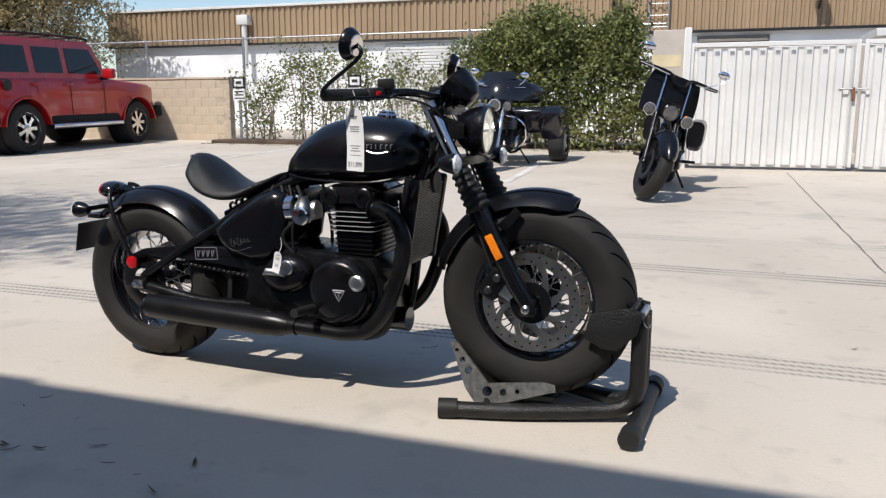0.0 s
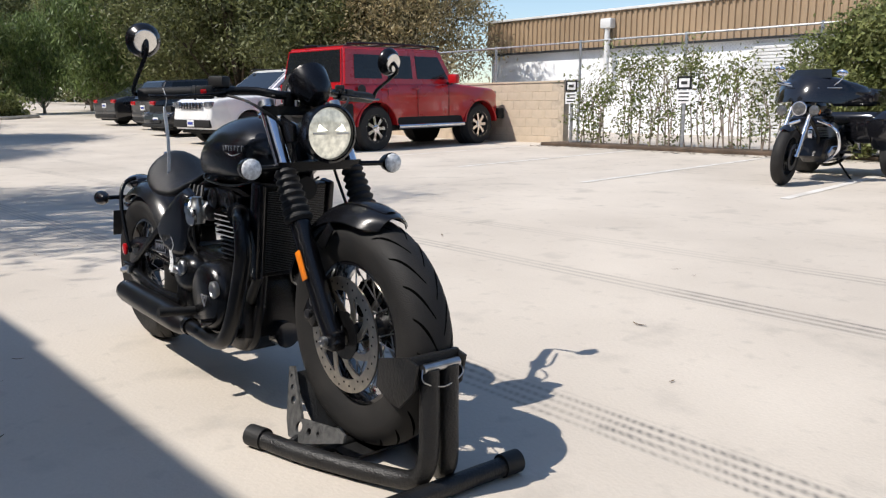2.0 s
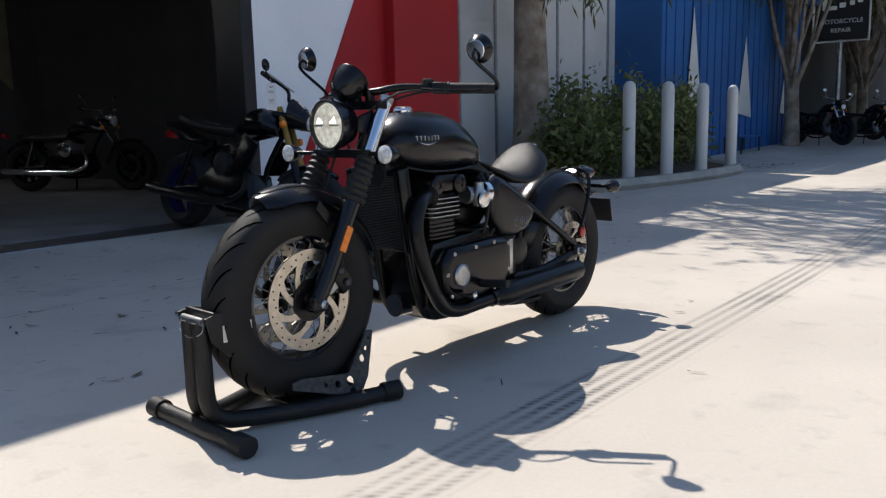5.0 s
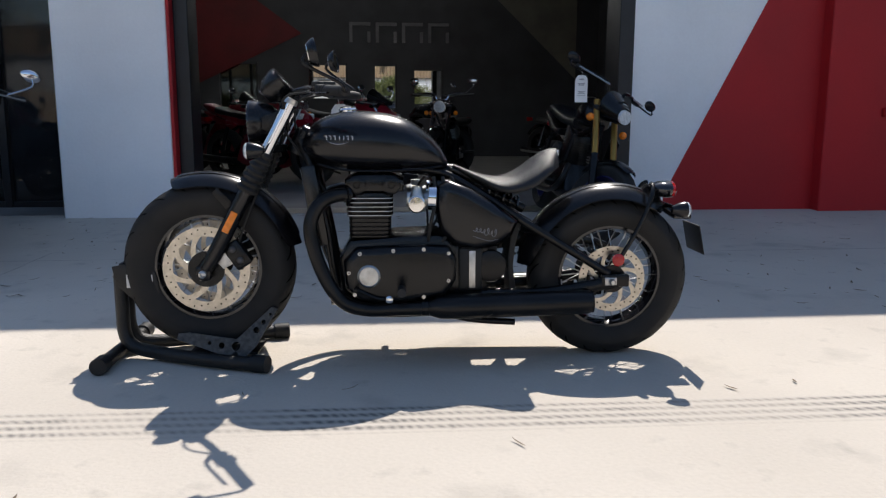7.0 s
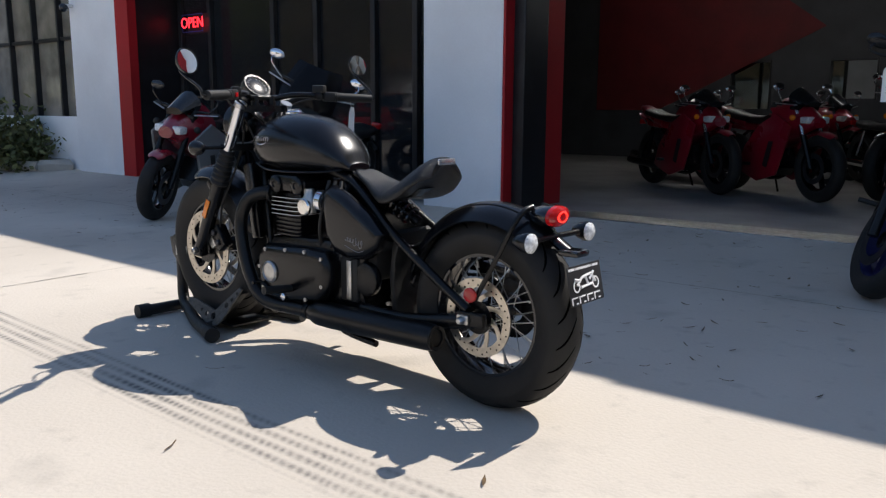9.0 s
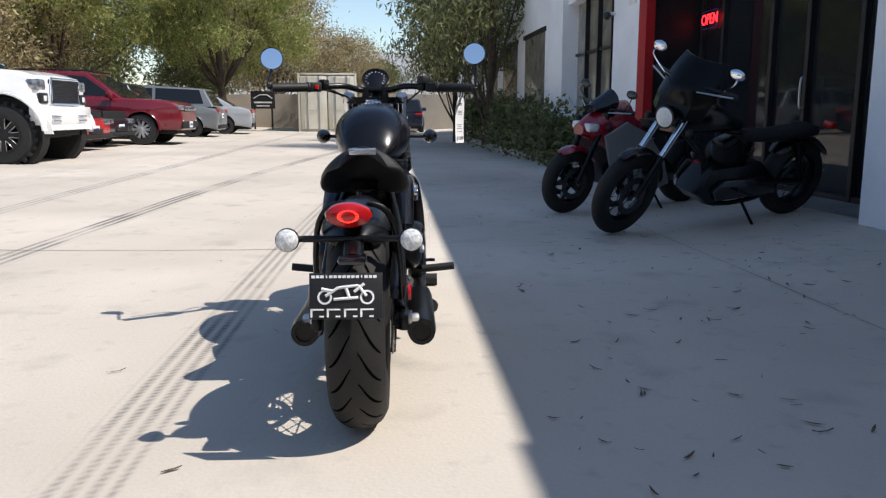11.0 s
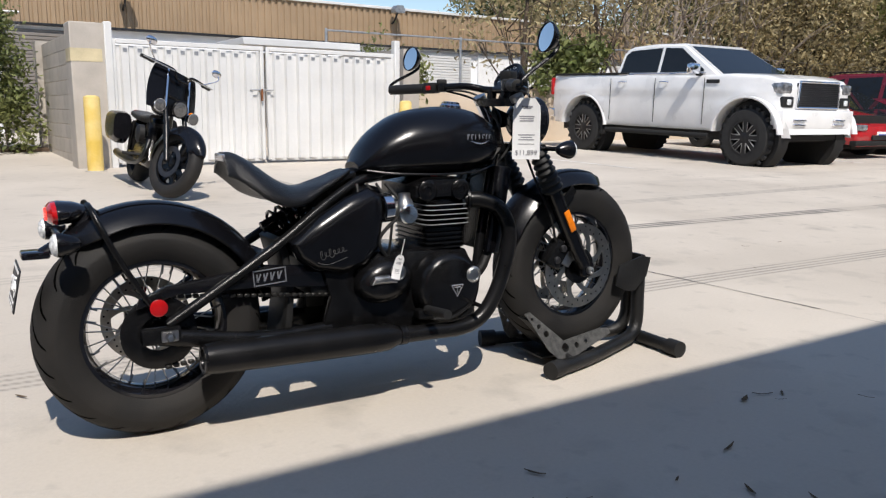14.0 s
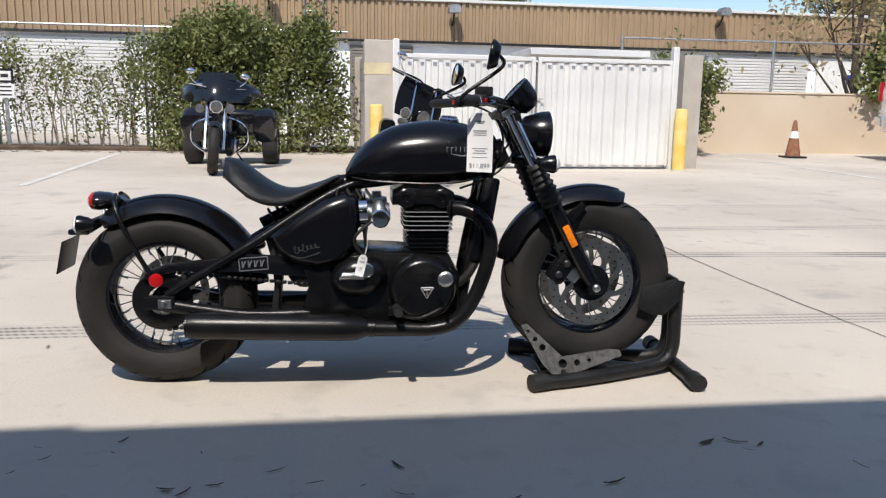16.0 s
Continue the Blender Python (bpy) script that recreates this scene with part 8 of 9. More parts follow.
    if style != "sport":
        hl = part("headlamp", lathe([(0.002, -0.09), (0.05, -0.08), (0.08, -0.03), (0.085, 0.01), (0.08, 0.015)], 24, m=S @ aim(lp, lp + Vector((1, 0, -0.05)))), CHROME if style == "cruiser" and col is not BLACK_SATIN else BLACK_SATIN, B)
        part("headlamp_lens", lathe([(0.078, 0.012), (0.05, 0.024), (0.002, 0.028)], 24, m=S @ aim(lp, lp + Vector((1, 0, -0.05)))), lens or CLEAR_LENS, hl)
    if screen:
        rings = []
        for i in range(8):
            f = i / 7
            zz = lamp_z - 0.07 + 0.42 * f
            x = head.x + 0.08 - 0.15 * f
            ww = 0.275 + 0.03 * math.sin(f * 2) - 0.06 * f * f
            pts = [Vector((x - 0.9 * (u * ww) ** 2, u * ww, zz)) for u in (-1, -0.6, -0.2, 0.2, 0.6, 1)]
            rings.append(pts + [p - Vector((0.008, 0, 0)) for p in pts[::-1]])
        part("windscreen", loft(rings, m=S), SMOKE, B, "dark smoked windscreen")
        for s in (1, -1):
            part("screen_strut", tube([head + Vector((0.085, 0.13 * s, lamp_z - 0.9)), head + Vector((-0.07, 0.13 * s, lamp_z - 0.53))], 0.009, 6, m=S), CHROME, B)
            al = lp + Vector((-0.03, 0.2 * s, -0.03))
            a_ = part("auxiliary_lamp", lathe([(0.002, -0.06), (0.04, -0.05), (0.058, -0.01), (0.06, 0.01)], 20, m=S @ aim(al, al + Vector((1, 0, 0)))), CHROME, B)
            part("lamp_lens", lathe([(0.056, 0.01), (0.03, 0.022), (0.002, 0.024)], 20, m=S @ aim(al, al + Vector((1, 0, 0)))), lens or CLEAR_LENS, a_)
    if bags:
        for s in (1, -1):
            part("saddlebag", loft([oval(x, 0.09, 0.42 + d, 0.74 - d * 0.3, 3.5, 18) for x, d in ((-0.38, 0.04), (-0.33, 0.0), (0.05, -0.02), (0.16, 0.03))], m=Matrix.Translation((0, 0.24 * s, 0))), col, B, "hard black saddlebag")
    if fairing == "bikini":
        rings = []
        for i in range(9):
            f = i / 8
            zz = lamp_z - 0.04 + 0.46 * f
            x = head.x + 0.13 - 0.02 * f - 0.2 * f * f
            ww = 0.15 + 0.08 * math.sin(math.pi * (0.2 + 0.65 * f))
            pts = [Vector((x - 2.4 * (u * ww) ** 2, u * ww, zz)) for u in (-1, -0.6, -0.2, 0.2, 0.6, 1)]
            if f < 0.45:
                pts = [Vector((p.x - 0.05 * (abs(p.y) < 0.09), p.y, p.z)) for p in pts]
            rings.append(pts + [p - Vector((0.012, 0, 0)) for p in pts[::-1]])
        part("fairing", loft(rings[1:], m=S), SMOKE, B, "small black quarter fairing")
    if fairing == "sport":
        rings = []
        for i in range(9):
            f = i / 8
            x = head.x - 0.28 + 0.5 * f
            rings.append(oval(x, 0.2 - 0.13 * f ** 2, 0.5 + 0.22 * f, 1.02 - 0.2 * f ** 2, 2.3, 20, 0.6))
        part("fairing", loft(rings), col, B, "glossy red front fairing")
        part("windscreen", loft([oval(head.x - 0.1 + 0.22 * f, 0.13 - 0.05 * f, 0.92, 1.12 - 0.14 * f, 2.2, 16, 0.6) for f in (0, 0.3, 0.6, 1)]), CARGLASS, B)
        for s in (1, -1):
            part("belly_panel", prism([(0.4, 0.26), (0.75, 0.16), (1.05, 0.24), (1.16, 0.5), (1.24, 0.74), (1.0, 0.86), (0.72, 0.74), (0.5, 0.5)], s * 0.2, s * 0.235, 0.02), belly or SILVER_PAINT, B, "grey lower fairing panel")
            part("panel_vent", prism([(0.85, 0.33), (0.92, 0.31), (1.0, 0.58), (0.93, 0.58)], s * 0.234, s * 0.24), SIGN_BLACK, B)
            part("headlamp", bx(head.x + 0.08, head.x + 0.2, s * 0.08 - 0.05, s * 0.08 + 0.05, 0.76, 0.83, 0.02, m=pose(0, 0, 0)), CLEAR_LENS, B)
        part("tail_fairing", loft([oval(x, w_, z0, z1, 2.4, 16) for x, w_, z0, z1 in ((-0.35, 0.03, 0.9, 0.95), (-0.2, 0.08, 0.82, 0.95), (0.1, 0.11, 0.72, 0.86), (0.3, 0.1, 0.68, 0.8))]), col, B)
    if fairing == "naked":
        part("lamp_cowl", loft([oval(head.x + 0.02 + 0.16 * f, 0.12 - 0.05 * f, lamp_z - 0.08, lamp_z + 0.14 - 0.1 * f, 2.2, 16) for f in (0, 0.4, 0.8, 1)], m=S), BLACK_SATIN, B)
        part("headlamp_lens", loft([oval(head.x + 0.1 + 0.1 * f, 0.085 - 0.03 * f, lamp_z - 0.075, lamp_z + 0.045 - 0.02 * f, 2.0, 16) for f in (0, 0.6, 1)], m=S), CLEAR_LENS, B, "clear faceted headlamp")
        for s in (1, -1):
            part("radiator_shroud", prism([(wb * 0.52, 0.5), (wb * 0.66, 0.52), (wb * 0.72, 0.72), (wb * 0.6, 0.8)], s * 0.17, s * 0.19, 0.01), BLACK_SATIN, B)
    return B


def stand_at(x, y, heading, lean=-9.0):
    return Matrix.Translation((x, y, ground_z(x, y))) @ pose(0, 0, 0, 0, 0, heading) @ pose(0, 0, 0, -lean, 0, 0)


def from_front(fx, fy, heading, wb, lean=9.0):
    h = radians(heading)
    x, y = fx - wb * math.cos(h), fy - wb * math.sin(h)
    z0, z1 = ground_z(x, y), ground_z(fx, fy)
    return Matrix.Translation((x, y, z0)) @ pose(0, 0, 0, 0, 0, heading) @ pose(0, 0, 0, 0, math.degrees(math.atan2(z0 - z1, wb)), 0) @ pose(0, 0, 0, -lean, 0, 0)


SMOKE = M("smoked screen", (0.006, 0.006, 0.007), 0.16, 0, 0.1, 4, ior=1.25)
DARK_LENS = M("shaded lamp glass", (0.16, 0.16, 0.16), 0.12, 0.5, 0.3, 60, 0.6, 90, coat=0.5)
BLUE_RIM = M("blue wheel", (0.012, 0.015, 0.09), 0.3, 0.3, 0.1)
GOLD = M("gold anodised fork", (0.45, 0.25, 0.06), 0.3, 0.85, 0.1)
BELLY = paint("grey fairing paint", (0.19, 0.195, 0.2), 0.4, 0.35)
CRIMSON = paint("dark crimson paint", (0.25, 0.006, 0.02))
moto("cruiser_motorcycle", "black cruiser motorcycle with small fairing, parked leaning", from_front(3.68, -1.62, 115, 1.7, 14), 1.7, 0.33, 0.32, 0.1, 0.16, BLACK_SATIN, CHROME, BLACK_METAL, steer=14, fairing="bikini", lamp_z=0.9, bar_z=1.15, bar_w=0.36, spokes=20, signals=PLASTIC)
moto("sport_motorcycle", "dark red and grey sport motorcycle parked leaning", from_front(4.95, -1.42, 118, 1.41), 1.41, 0.3, 0.31, 0.12, 0.18, CRIMSON, BLACK_METAL, BLACK_GLOSS, "sport", 8, belly=BELLY, fairing="sport", bar_z=0.98, bar_w=0.3, tank_z=0.7, seat_z=0.78, cast=5, mirror_mat=BLACK_GLOSS, signals=PLASTIC)
moto("naked_motorcycle", "black naked motorcycle with gold forks and blue wheels", from_front(-0.49, -2.56, 95, 1.44, 10), 1.44, 0.3, 0.31, 0.12, 0.18, BLACK_SATIN, GOLD, BLUE_RIM, "naked", 30, fairing="naked", lamp_z=0.96, bar_z=1.13, bar_w=0.37, cast=5, mirror_mat=BLACK_SATIN, mirror_at=(0.05, 0.08, 0.03), tank_z=0.82, seat_z=0.8)
price_tag("price_tag", 0.09, 0.19, "white price tag hanging on the naked motorcycle", Matrix.Translation((-0.42, -2.74, 1.2)) @ pose(0, 0, 0, 0, 0, 180))
moto("touring_motorcycle", "black touring cruiser with windscreen and saddlebags", from_front(1.08, 5.36, -88, 1.63, 8), 1.63, 0.33, 0.32, 0.13, 0.18, BLACK_SATIN, BLACK_METAL, BLACK_METAL, steer=27, screen=True, bags=True, lamp_z=0.84, bar_z=1.19, bar_w=0.42, lens=DARK_LENS, valance=True)


def trike():
    m = from_front(-1.33, 7.55, -88, 1.72, 0)
    T = moto("trike_motorcycle", "black touring trike with batwing fairing and wide fenders", m, 1.72, 0.33, 0.3, 0.13, 0.18, BLACK_GLOSS, CHROME, BLACK_METAL, lamp_z=0.86, bar_z=1.12, bar_w=0.36, steer=10, rear=False, bright=True, lens=DARK_LENS)
    for s in (1, -1):
        car_wheel(T, 0, 0.56 * s, 0.3, 0.22, ALLOY, 5, s, "rear_wheel")
        part("rear_fender_shell", loft([oval(x, 0.17, 0.28 + d, 0.84 - d * 0.6, 3.2, 18) for x, d in ((-0.42, 0.18), (-0.35, 0.05), (0.0, 0.0), (0.3, 0.06), (0.38, 0.2))], m=Matrix.Translation((0, 0.5 * s, 0))), BLACK_GLOSS, T, "wide glossy black rear fender")
        part("crash_bar", tube(crom([(1.2, 0.1 * s, 0.72), (1.22, 0.32 * s, 0.62), (1.2, 0.36 * s, 0.4), (1.15, 0.2 * s, 0.25)], 5), 0.016, 8), CHROME, T)
        a = Vector((1.5, 0.19 * s, 0.84))
        al = part("auxiliary_lamp", lathe([(0.002, -0.06), (0.04, -0.05), (0.06, -0.01), (0.062, 0.01)], 20, m=aim(a, a + Vector((1, 0, 0)))), CHROME, T)
        part("lamp_lens", lathe([(0.058, 0.01), (0.03, 0.02), (0.002, 0.022)], 20, m=aim(a, a + Vector((1, 0, 0)))), DARK_LENS, al)
    part("rear_body", bx(-0.4, 0.35, -0.42, 0.42, 0.42, 0.8, 0.08, 3), BLACK_GLOSS, T)
    part("tour_pack", bx(-0.4, 0.1, -0.28, 0.28, 0.86, 1.08, 0.07, 3), BLACK_GLOSS, T, "black luggage top box")
    rings = []
    for i in range(9):
        f = i / 8
        zz = 0.94 + 0.29 * f
        ww = 0.26 + 0.27 * math.sin(math.pi * min(f * 0.95 + 0.1, 1)) ** 0.8
        x = 1.52 - 0.02 * f - 0.16 * f * f
        pts = [Vector((x - 1.7 * (u * ww) ** 2, u * ww, zz - 0.03 * u * u)) for u in (-1, -0.75, -0.4, 0, 0.4, 0.75, 1)]
        rings.append(pts + [p - Vector((0.14, 0, 0)) for p in pts[::-1]])
    part("batwing_fairing", loft(rings), BLACK_GLOSS, T, "wide glossy black batwing fairing")
    rings = []
    for i in range(5):
        f = i / 4
        ww = 0.25 - 0.05 * f
        pts = [Vector((1.36 - 0.12 * f - 1.4 * (u * ww) ** 2, u * ww, 1.2 + 0.1 * f)) for u in (-1, -0.5, 0, 0.5, 1)]
        rings.append(pts + [p - Vector((0.006, 0, 0)) for p in pts[::-1]])
    part("windscreen", loft(rings), CARGLASS, T)
    part("aerial", rod((-0.3, 0.28, 1.0), (-0.42, 0.3, 1.7), 0.004, 5), SIGN_BLACK, T)


trike()
# stock inside the showroom
stock = moto("showroom_motorcycle", "dark motorcycle standing in the unlit showroom", F @ Matrix.Translation((1.9, -3.5, 0.09)) @ pose(0, 0, 0, 0, 0, 142), 1.42, col=CRIMSON, style="sport", fairing="sport", belly=CRIMSON, bar_z=0.98, bar_w=0.3, tank_z=0.7, seat_z=0.78, cast=5, group="showroom motorcycles")
stock2 = moto("showroom_motorcycle", "dark motorcycle with round headlamp in the unlit showroom", F @ Matrix.Translation((-0.2, -4.6, 0.09)) @ pose(0, 0, 0, 0, 0, 70), 1.5, col=BLACK_GLOSS, style="cruiser", group="showroom motorcycles")
for k, (x, y, a) in enumerate(((2.9, -3.6, 142), (0.9, -5.4, 130), (3.6, -5.2, 142), (-1.6, -5.6, 120), (2.2, -6.6, 140))):
    copy_thing(stock2 if k % 2 else stock, F @ Matrix.Translation((x, y, 0.09)) @ pose(0, 0, 0, 0, 0, a))
for k, (x, y, a) in enumerate(((-19.0, -4.3, 70), (-21.0, -4.0, 80), (-17.6, -4.9, 60))):
    c = moto("parked_motorcycle", "dark motorcycle parked in shade outside the neighbouring shop", Matrix.Translation((x, y, ground_z(x, y))) @ pose(0, 0, 0, 0, 0, a) @ pose(0, 0, 0, -8, 0, 0), 1.5, col=ORANGE if k == 1 else BLACK_SATIN, style="naked", fairing="naked", group="motorcycles outside the neighbouring shop") if k == 0 else copy_thing(c, Matrix.Translation((x, y, ground_z(x, y))) @ pose(0, 0, 0, 0, 0, a) @ pose(0, 0, 0, -8, 0, 0))
bench = thing("bench", "blue metal bench outside the neighbouring shop", "bench", Matrix.Translation((-14.3, -4.9, 0)) @ pose(0, 0, 0, 0, 0, 4))
for k in range(4):
    part("slat", bx(-0.7, 0.7, -0.2 + k * 0.1, -0.12 + k * 0.1, 0.43, 0.46, 0.008, 1), BLUE_WALL, bench)
for k in range(3):
    part("back_slat", bx(-0.7, 0.7, -0.26, -0.23, 0.56 + k * 0.12, 0.64 + k * 0.12, 0.008, 1), BLUE_WALL, bench)
for x in (-0.6, 0.6):
    part("leg", tube([(x, 0.16, 0), (x, 0.16, 0.44), (x, -0.24, 0.44), (x, -0.26, 0.92)], 0.02, 8), DARK_FRAME, bench)
    part("leg", rod((x, -0.2, 0), (x, -0.2, 0.44), 0.02, 8), DARK_FRAME, bench)


# ---- plants ----
def leaf_mesh(name, centres, per, spread, size, mat, seed, aspect=0.45, droop=0.0, flat=0.0):
    """Many small leaves scattered round clump centres, as one mesh."""
    rng = np.random.default_rng(seed)
    c = np.repeat(np.asarray(centres, float), per, axis=0)
    n = len(c)
    p = c + rng.normal(0, 1, (n, 3)) * np.asarray(spread)
    d = rng.normal(0, 1, (n, 3))
    d[:, 2] = d[:, 2] * (1 - flat) - droop * 2
    d /= np.linalg.norm(d, axis=1, keepdims=True) + 1e-9
    q = np.cross(d, rng.normal(0, 1, (n, 3)))
    q /= np.linalg.norm(q, axis=1, keepdims=True) + 1e-9
    s = size * rng.uniform(0.6, 1.4, (n, 1))
    a, b = d * s, q * s * aspect
    v = np.empty((n, 4, 3))
    v[:, 0], v[:, 1], v[:, 2], v[:, 3] = p - a, p + b * 0.9, p + a, p - b * 0.9
    me = bpy.data.meshes.new(name)
    me.from_pydata(v.reshape(-1, 3).tolist(), [], np.arange(n * 4).reshape(-1, 4).tolist())
    me.materials.append(mat)
    return me


def clump_points(blobs, n, rng, shell=0.55):
    out = []
    tot = sum(b[3] * b[4] for b in blobs)
    for x, y, z, r, h in blobs:
        for _ in range(max(int(n * r * h / tot), 3)):
            d = Vector((rng.gauss(0, 1), rng.gauss(0, 1), rng.gauss(0, 1))).normalized()
            k = rng.uniform(shell, 1.05)
            out.append((x + d.x * r * k, y + d.y * r * k, z + d.z * h * k))
    return out


def tree_meshes(seed, height, spread, crown_base, leaf, bark, n_blobs=9, clumps=300, per=22, size=0.1, clump_r=0.28, trunk_r=0.2, aspect=0.4, droop=0.0, lean=0.3, conic=0.0, flat=0.0, puff=1.0, fork=0.28):
    """Trunk with limbs, and a crown of leaf clumps with gaps."""
    rng = random.Random(seed)
    blobs = []
    for k in range(n_blobs):
        f = (k + 0.5) / n_blobs
        z = crown_base + (height - crown_base) * (0.12 + 0.82 * f)
        a = k * 2.4 + rng.uniform(-0.4, 0.4)
        rr = spread * (0.62 - conic * f) * rng.uniform(0.5, 1.0) * (1.0 if f < 0.8 else 0.5)
        br = spread * puff * rng.uniform(0.3, 0.48) * (1 - conic * f * 0.8)
        blobs.append((rr * math.cos(a), rr * math.sin(a), z, br, br * rng.uniform(0.5, 0.8)))
    top = Vector((rng.uniform(-lean, lean), rng.uniform(-lean, lean), height * 0.8))
    mid = top * 0.5 + Vector((rng.uniform(-lean, lean) * 0.5, rng.uniform(-lean, lean) * 0.5, 0))
    line = crom([Vector((0, 0, -0.1)), Vector((0.02, 0.0, height * 0.08)), mid, top], 5)
    bm = tube(line, [trunk_r * (1.35 if i == 0 else 1.0) * (1 - 0.75 * i / (len(line) - 1)) for i in range(len(line))], 10)
    for x, y, z, r, h in blobs[::4] if puff < 1 else blobs:
        base = line[min(int(len(line) * min(max(crown_base / height * 0.98 + 0.38 * (z - crown_base) / height, fork), 0.85)), len(line) - 2)]
        e = Vector((x, y, z))
        pts = crom([base, base.lerp(e, 0.5) + Vector((0, 0, -0.08 * height * rng.random())), e], 4)
        tube(pts, [trunk_r * 0.3 * (1 - 0.8 * i / (len(pts) - 1)) for i in range(len(pts))], 6, bm)
        for _ in range(3):
            e2 = e + Vector((rng.uniform(-r, r), rng.uniform(-r, r), rng.uniform(-h, h)))
            tube([pts[-3], pts[-3].lerp(e2, 0.6) + Vector((0, 0, 0.1)), e2], [trunk_r * 0.14, trunk_r * 0.09, 0.008], 5, bm)
    trunk = mesh_of(bm, "trunk", bark)
    pts = clump_points(blobs, clumps, rng)
    crown = leaf_mesh("crown", pts, per, (clump_r, clump_r, clump_r * 0.75), size, leaf, seed, aspect, droop, flat)
    return trunk, crown


def plant_tree(meshes, x, y, label, z=None, turn=0.0, scale=1.0, name="tree", group=""):
    t = thing(name, label, "tree", Matrix.Translation((x, y, ground_z(x, min(y, 14)) if z is None else z)) @ pose(0, 0, 0, 0, 0, turn) @ Matrix.Scale(scale, 4), group)
    part("trunk", meshes[0], None, t)
    part("crown", meshes[1], None, t)
    return t


T_OLIVE = tree_meshes(11, 7.0, 3.6, 1.3, LEAF_DRY, BARK_DARK, 22, 600, 56, 0.075, 0.33, 0.15)
T_DARK = tree_meshes(12, 8.5, 4.0, 0.8, LEAF_EUC, BARK_DARK, 18, 900, 52, 0.1, 0.38, 0.2)
T_EUC = tree_meshes(13, 10.5, 3.6, 3.8, LEAF_EUC, BARK, 13, 700, 32, 0.13, 0.32, 0.26, 0.25, 0.7)
T_PINE = tree_meshes(14, 10.2, 6.4, 2.5, LEAF_PINE, BARK_DARK, 60, 1750, 64, 0.085, 0.21, 0.27, 0.22, -0.25, puff=0.45, fork=0.45)
T_WILLOW = tree_meshes(15, 6.0, 2.8, 0.9, LEAF_WILLOW, BARK, 12, 520, 30, 0.15, 0.32, 0.12, 0.22, 0.8)
T_SPARSE = tree_meshes(16, 4.6, 2.6, 1.6, LEAF_DRY, BARK_DARK, 10, 110, 14, 0.085, 0.3, 0.13)
T_BARE = tree_meshes(18, 6.4, 3.4, 1.8, LEAF_DRY, BARK, 16, 150, 14, 0.07, 0.4, 0.15)
T_ISLAND = tree_meshes(19, 5.4, 2.3, 2.3, LEAF_WILLOW, BARK_DARK, 10, 300, 40, 0.11, 0.32, 0.12, 0.25, 0.7)

# large tree in the planter by the red pilaster, and its hanging fronds
big = tree_meshes(21, 9.4, 3.3, 4.6, LEAF_EUC, BARK, 12, 430, 30, 0.11, 0.3, 0.36, 0.2, 0.8, 0.2)
plant_tree(big, -6.2, -4.65, "large peeling-bark tree in the planter", name="tree")
rng = random.Random(5)
fr = []
for k in range(26):
    a = Vector((-6.4 + rng.uniform(-1.4, 1.4), -3.6 + rng.uniform(-0.7, 1.0), 3.8 + rng.uniform(-0.4, 0.5)))
    for i in range(7):
        fr.append((a.x + rng.uniform(-0.05, 0.05), a.y + rng.uniform(-0.05, 0.05), a.z - i * 0.17))
hb_ = thing("hanging_branch", "drooping leafy branches of the planter tree", "branch", Matrix.Identity(4))
part("leaves", leaf_mesh("leaves", fr, 14, (0.06, 0.06, 0.1), 0.11, LEAF_EUC, 31, 0.16, 0.8), None, hb_)
part("branch", tube(crom([(-5.6, -4.5, 4.6), (-6.2, -3.9, 4.5), (-7.2, -3.3, 4.1)], 4), [0.06] * 4 + [0.04] * 5, 7), BARK, hb_)

for x, y, s, t in ((-17.0, -4.83, 0.9, 40), (-21.0, -3.35, 0.95, 120), (-22.4, -2.95, 0.9, 200), (-25, -5.4, 0.9, 10), (-26, -6.0, 1.0, 80), (-30, -4.5, 1.0, 150), (-35, -6, 1.1, 220)):
    plant_tree(T_EUC, x, y, "tall eucalyptus with pale peeling bark", None, t, s, group="eucalyptus row")
for x, y, s, t in ((-22.5, 14.2, 1.0, 0), (-27.0, 12.6, 1.05, 80), (-31.5, 13.2, 1.1, 160), (-35.0, 14.5, 1.1, 30), (-48, 14.5, 1.1, 100)):
    plant_tree(T_DARK, x, y, "dense dark green tree behind the parked cars", None, t, s, group="trees behind the lot")
for x, y, s, t in ((-19.0, 15.2, 0.9, 0), (-27.0, 16.0, 1.0, 130)):
    plant_tree(T_OLIVE, x, y, "olive brown tree behind the boundary wall", None, t, s, group="trees behind the lot")
for x, y, s, t in ((-26.0, 17.6, 1.3, 60), (-28.5, 17.0, 1.2, 190), (-72, 9, 1.2, 10), (-36.5, 10.4, 1.0, 250), (-41, 8.4, 0.8, 200), (-44, 11.5, 1.0, 310)):
    plant_tree(T_WILLOW, x, y, "light green feathery tree", None, t, s, group="light green trees")
for x, y, s, t in ((-78, -14, 1.4, 0), (-84, -4, 1.3, 90), (-90, 6, 1.3, 180), (-88, 16, 1.5, 270), (-74, 20, 1.3, 40), (-62, 16, 1.2, 140), (-60, -12, 1.2, 20), (-52, -9, 1.1, 75)):
    plant_tree(T_DARK, x, y, "distant tree along the road", None, t, s, group="distant trees")
plant_tree(T_ISLAND, -45, 1.6, "small feathery tree on the traffic island", None, 80, 1.0)
plant_tree(T_ISLAND, -40.5, 5.2, "small feathery tree on the traffic island", None, 200, 0.9)
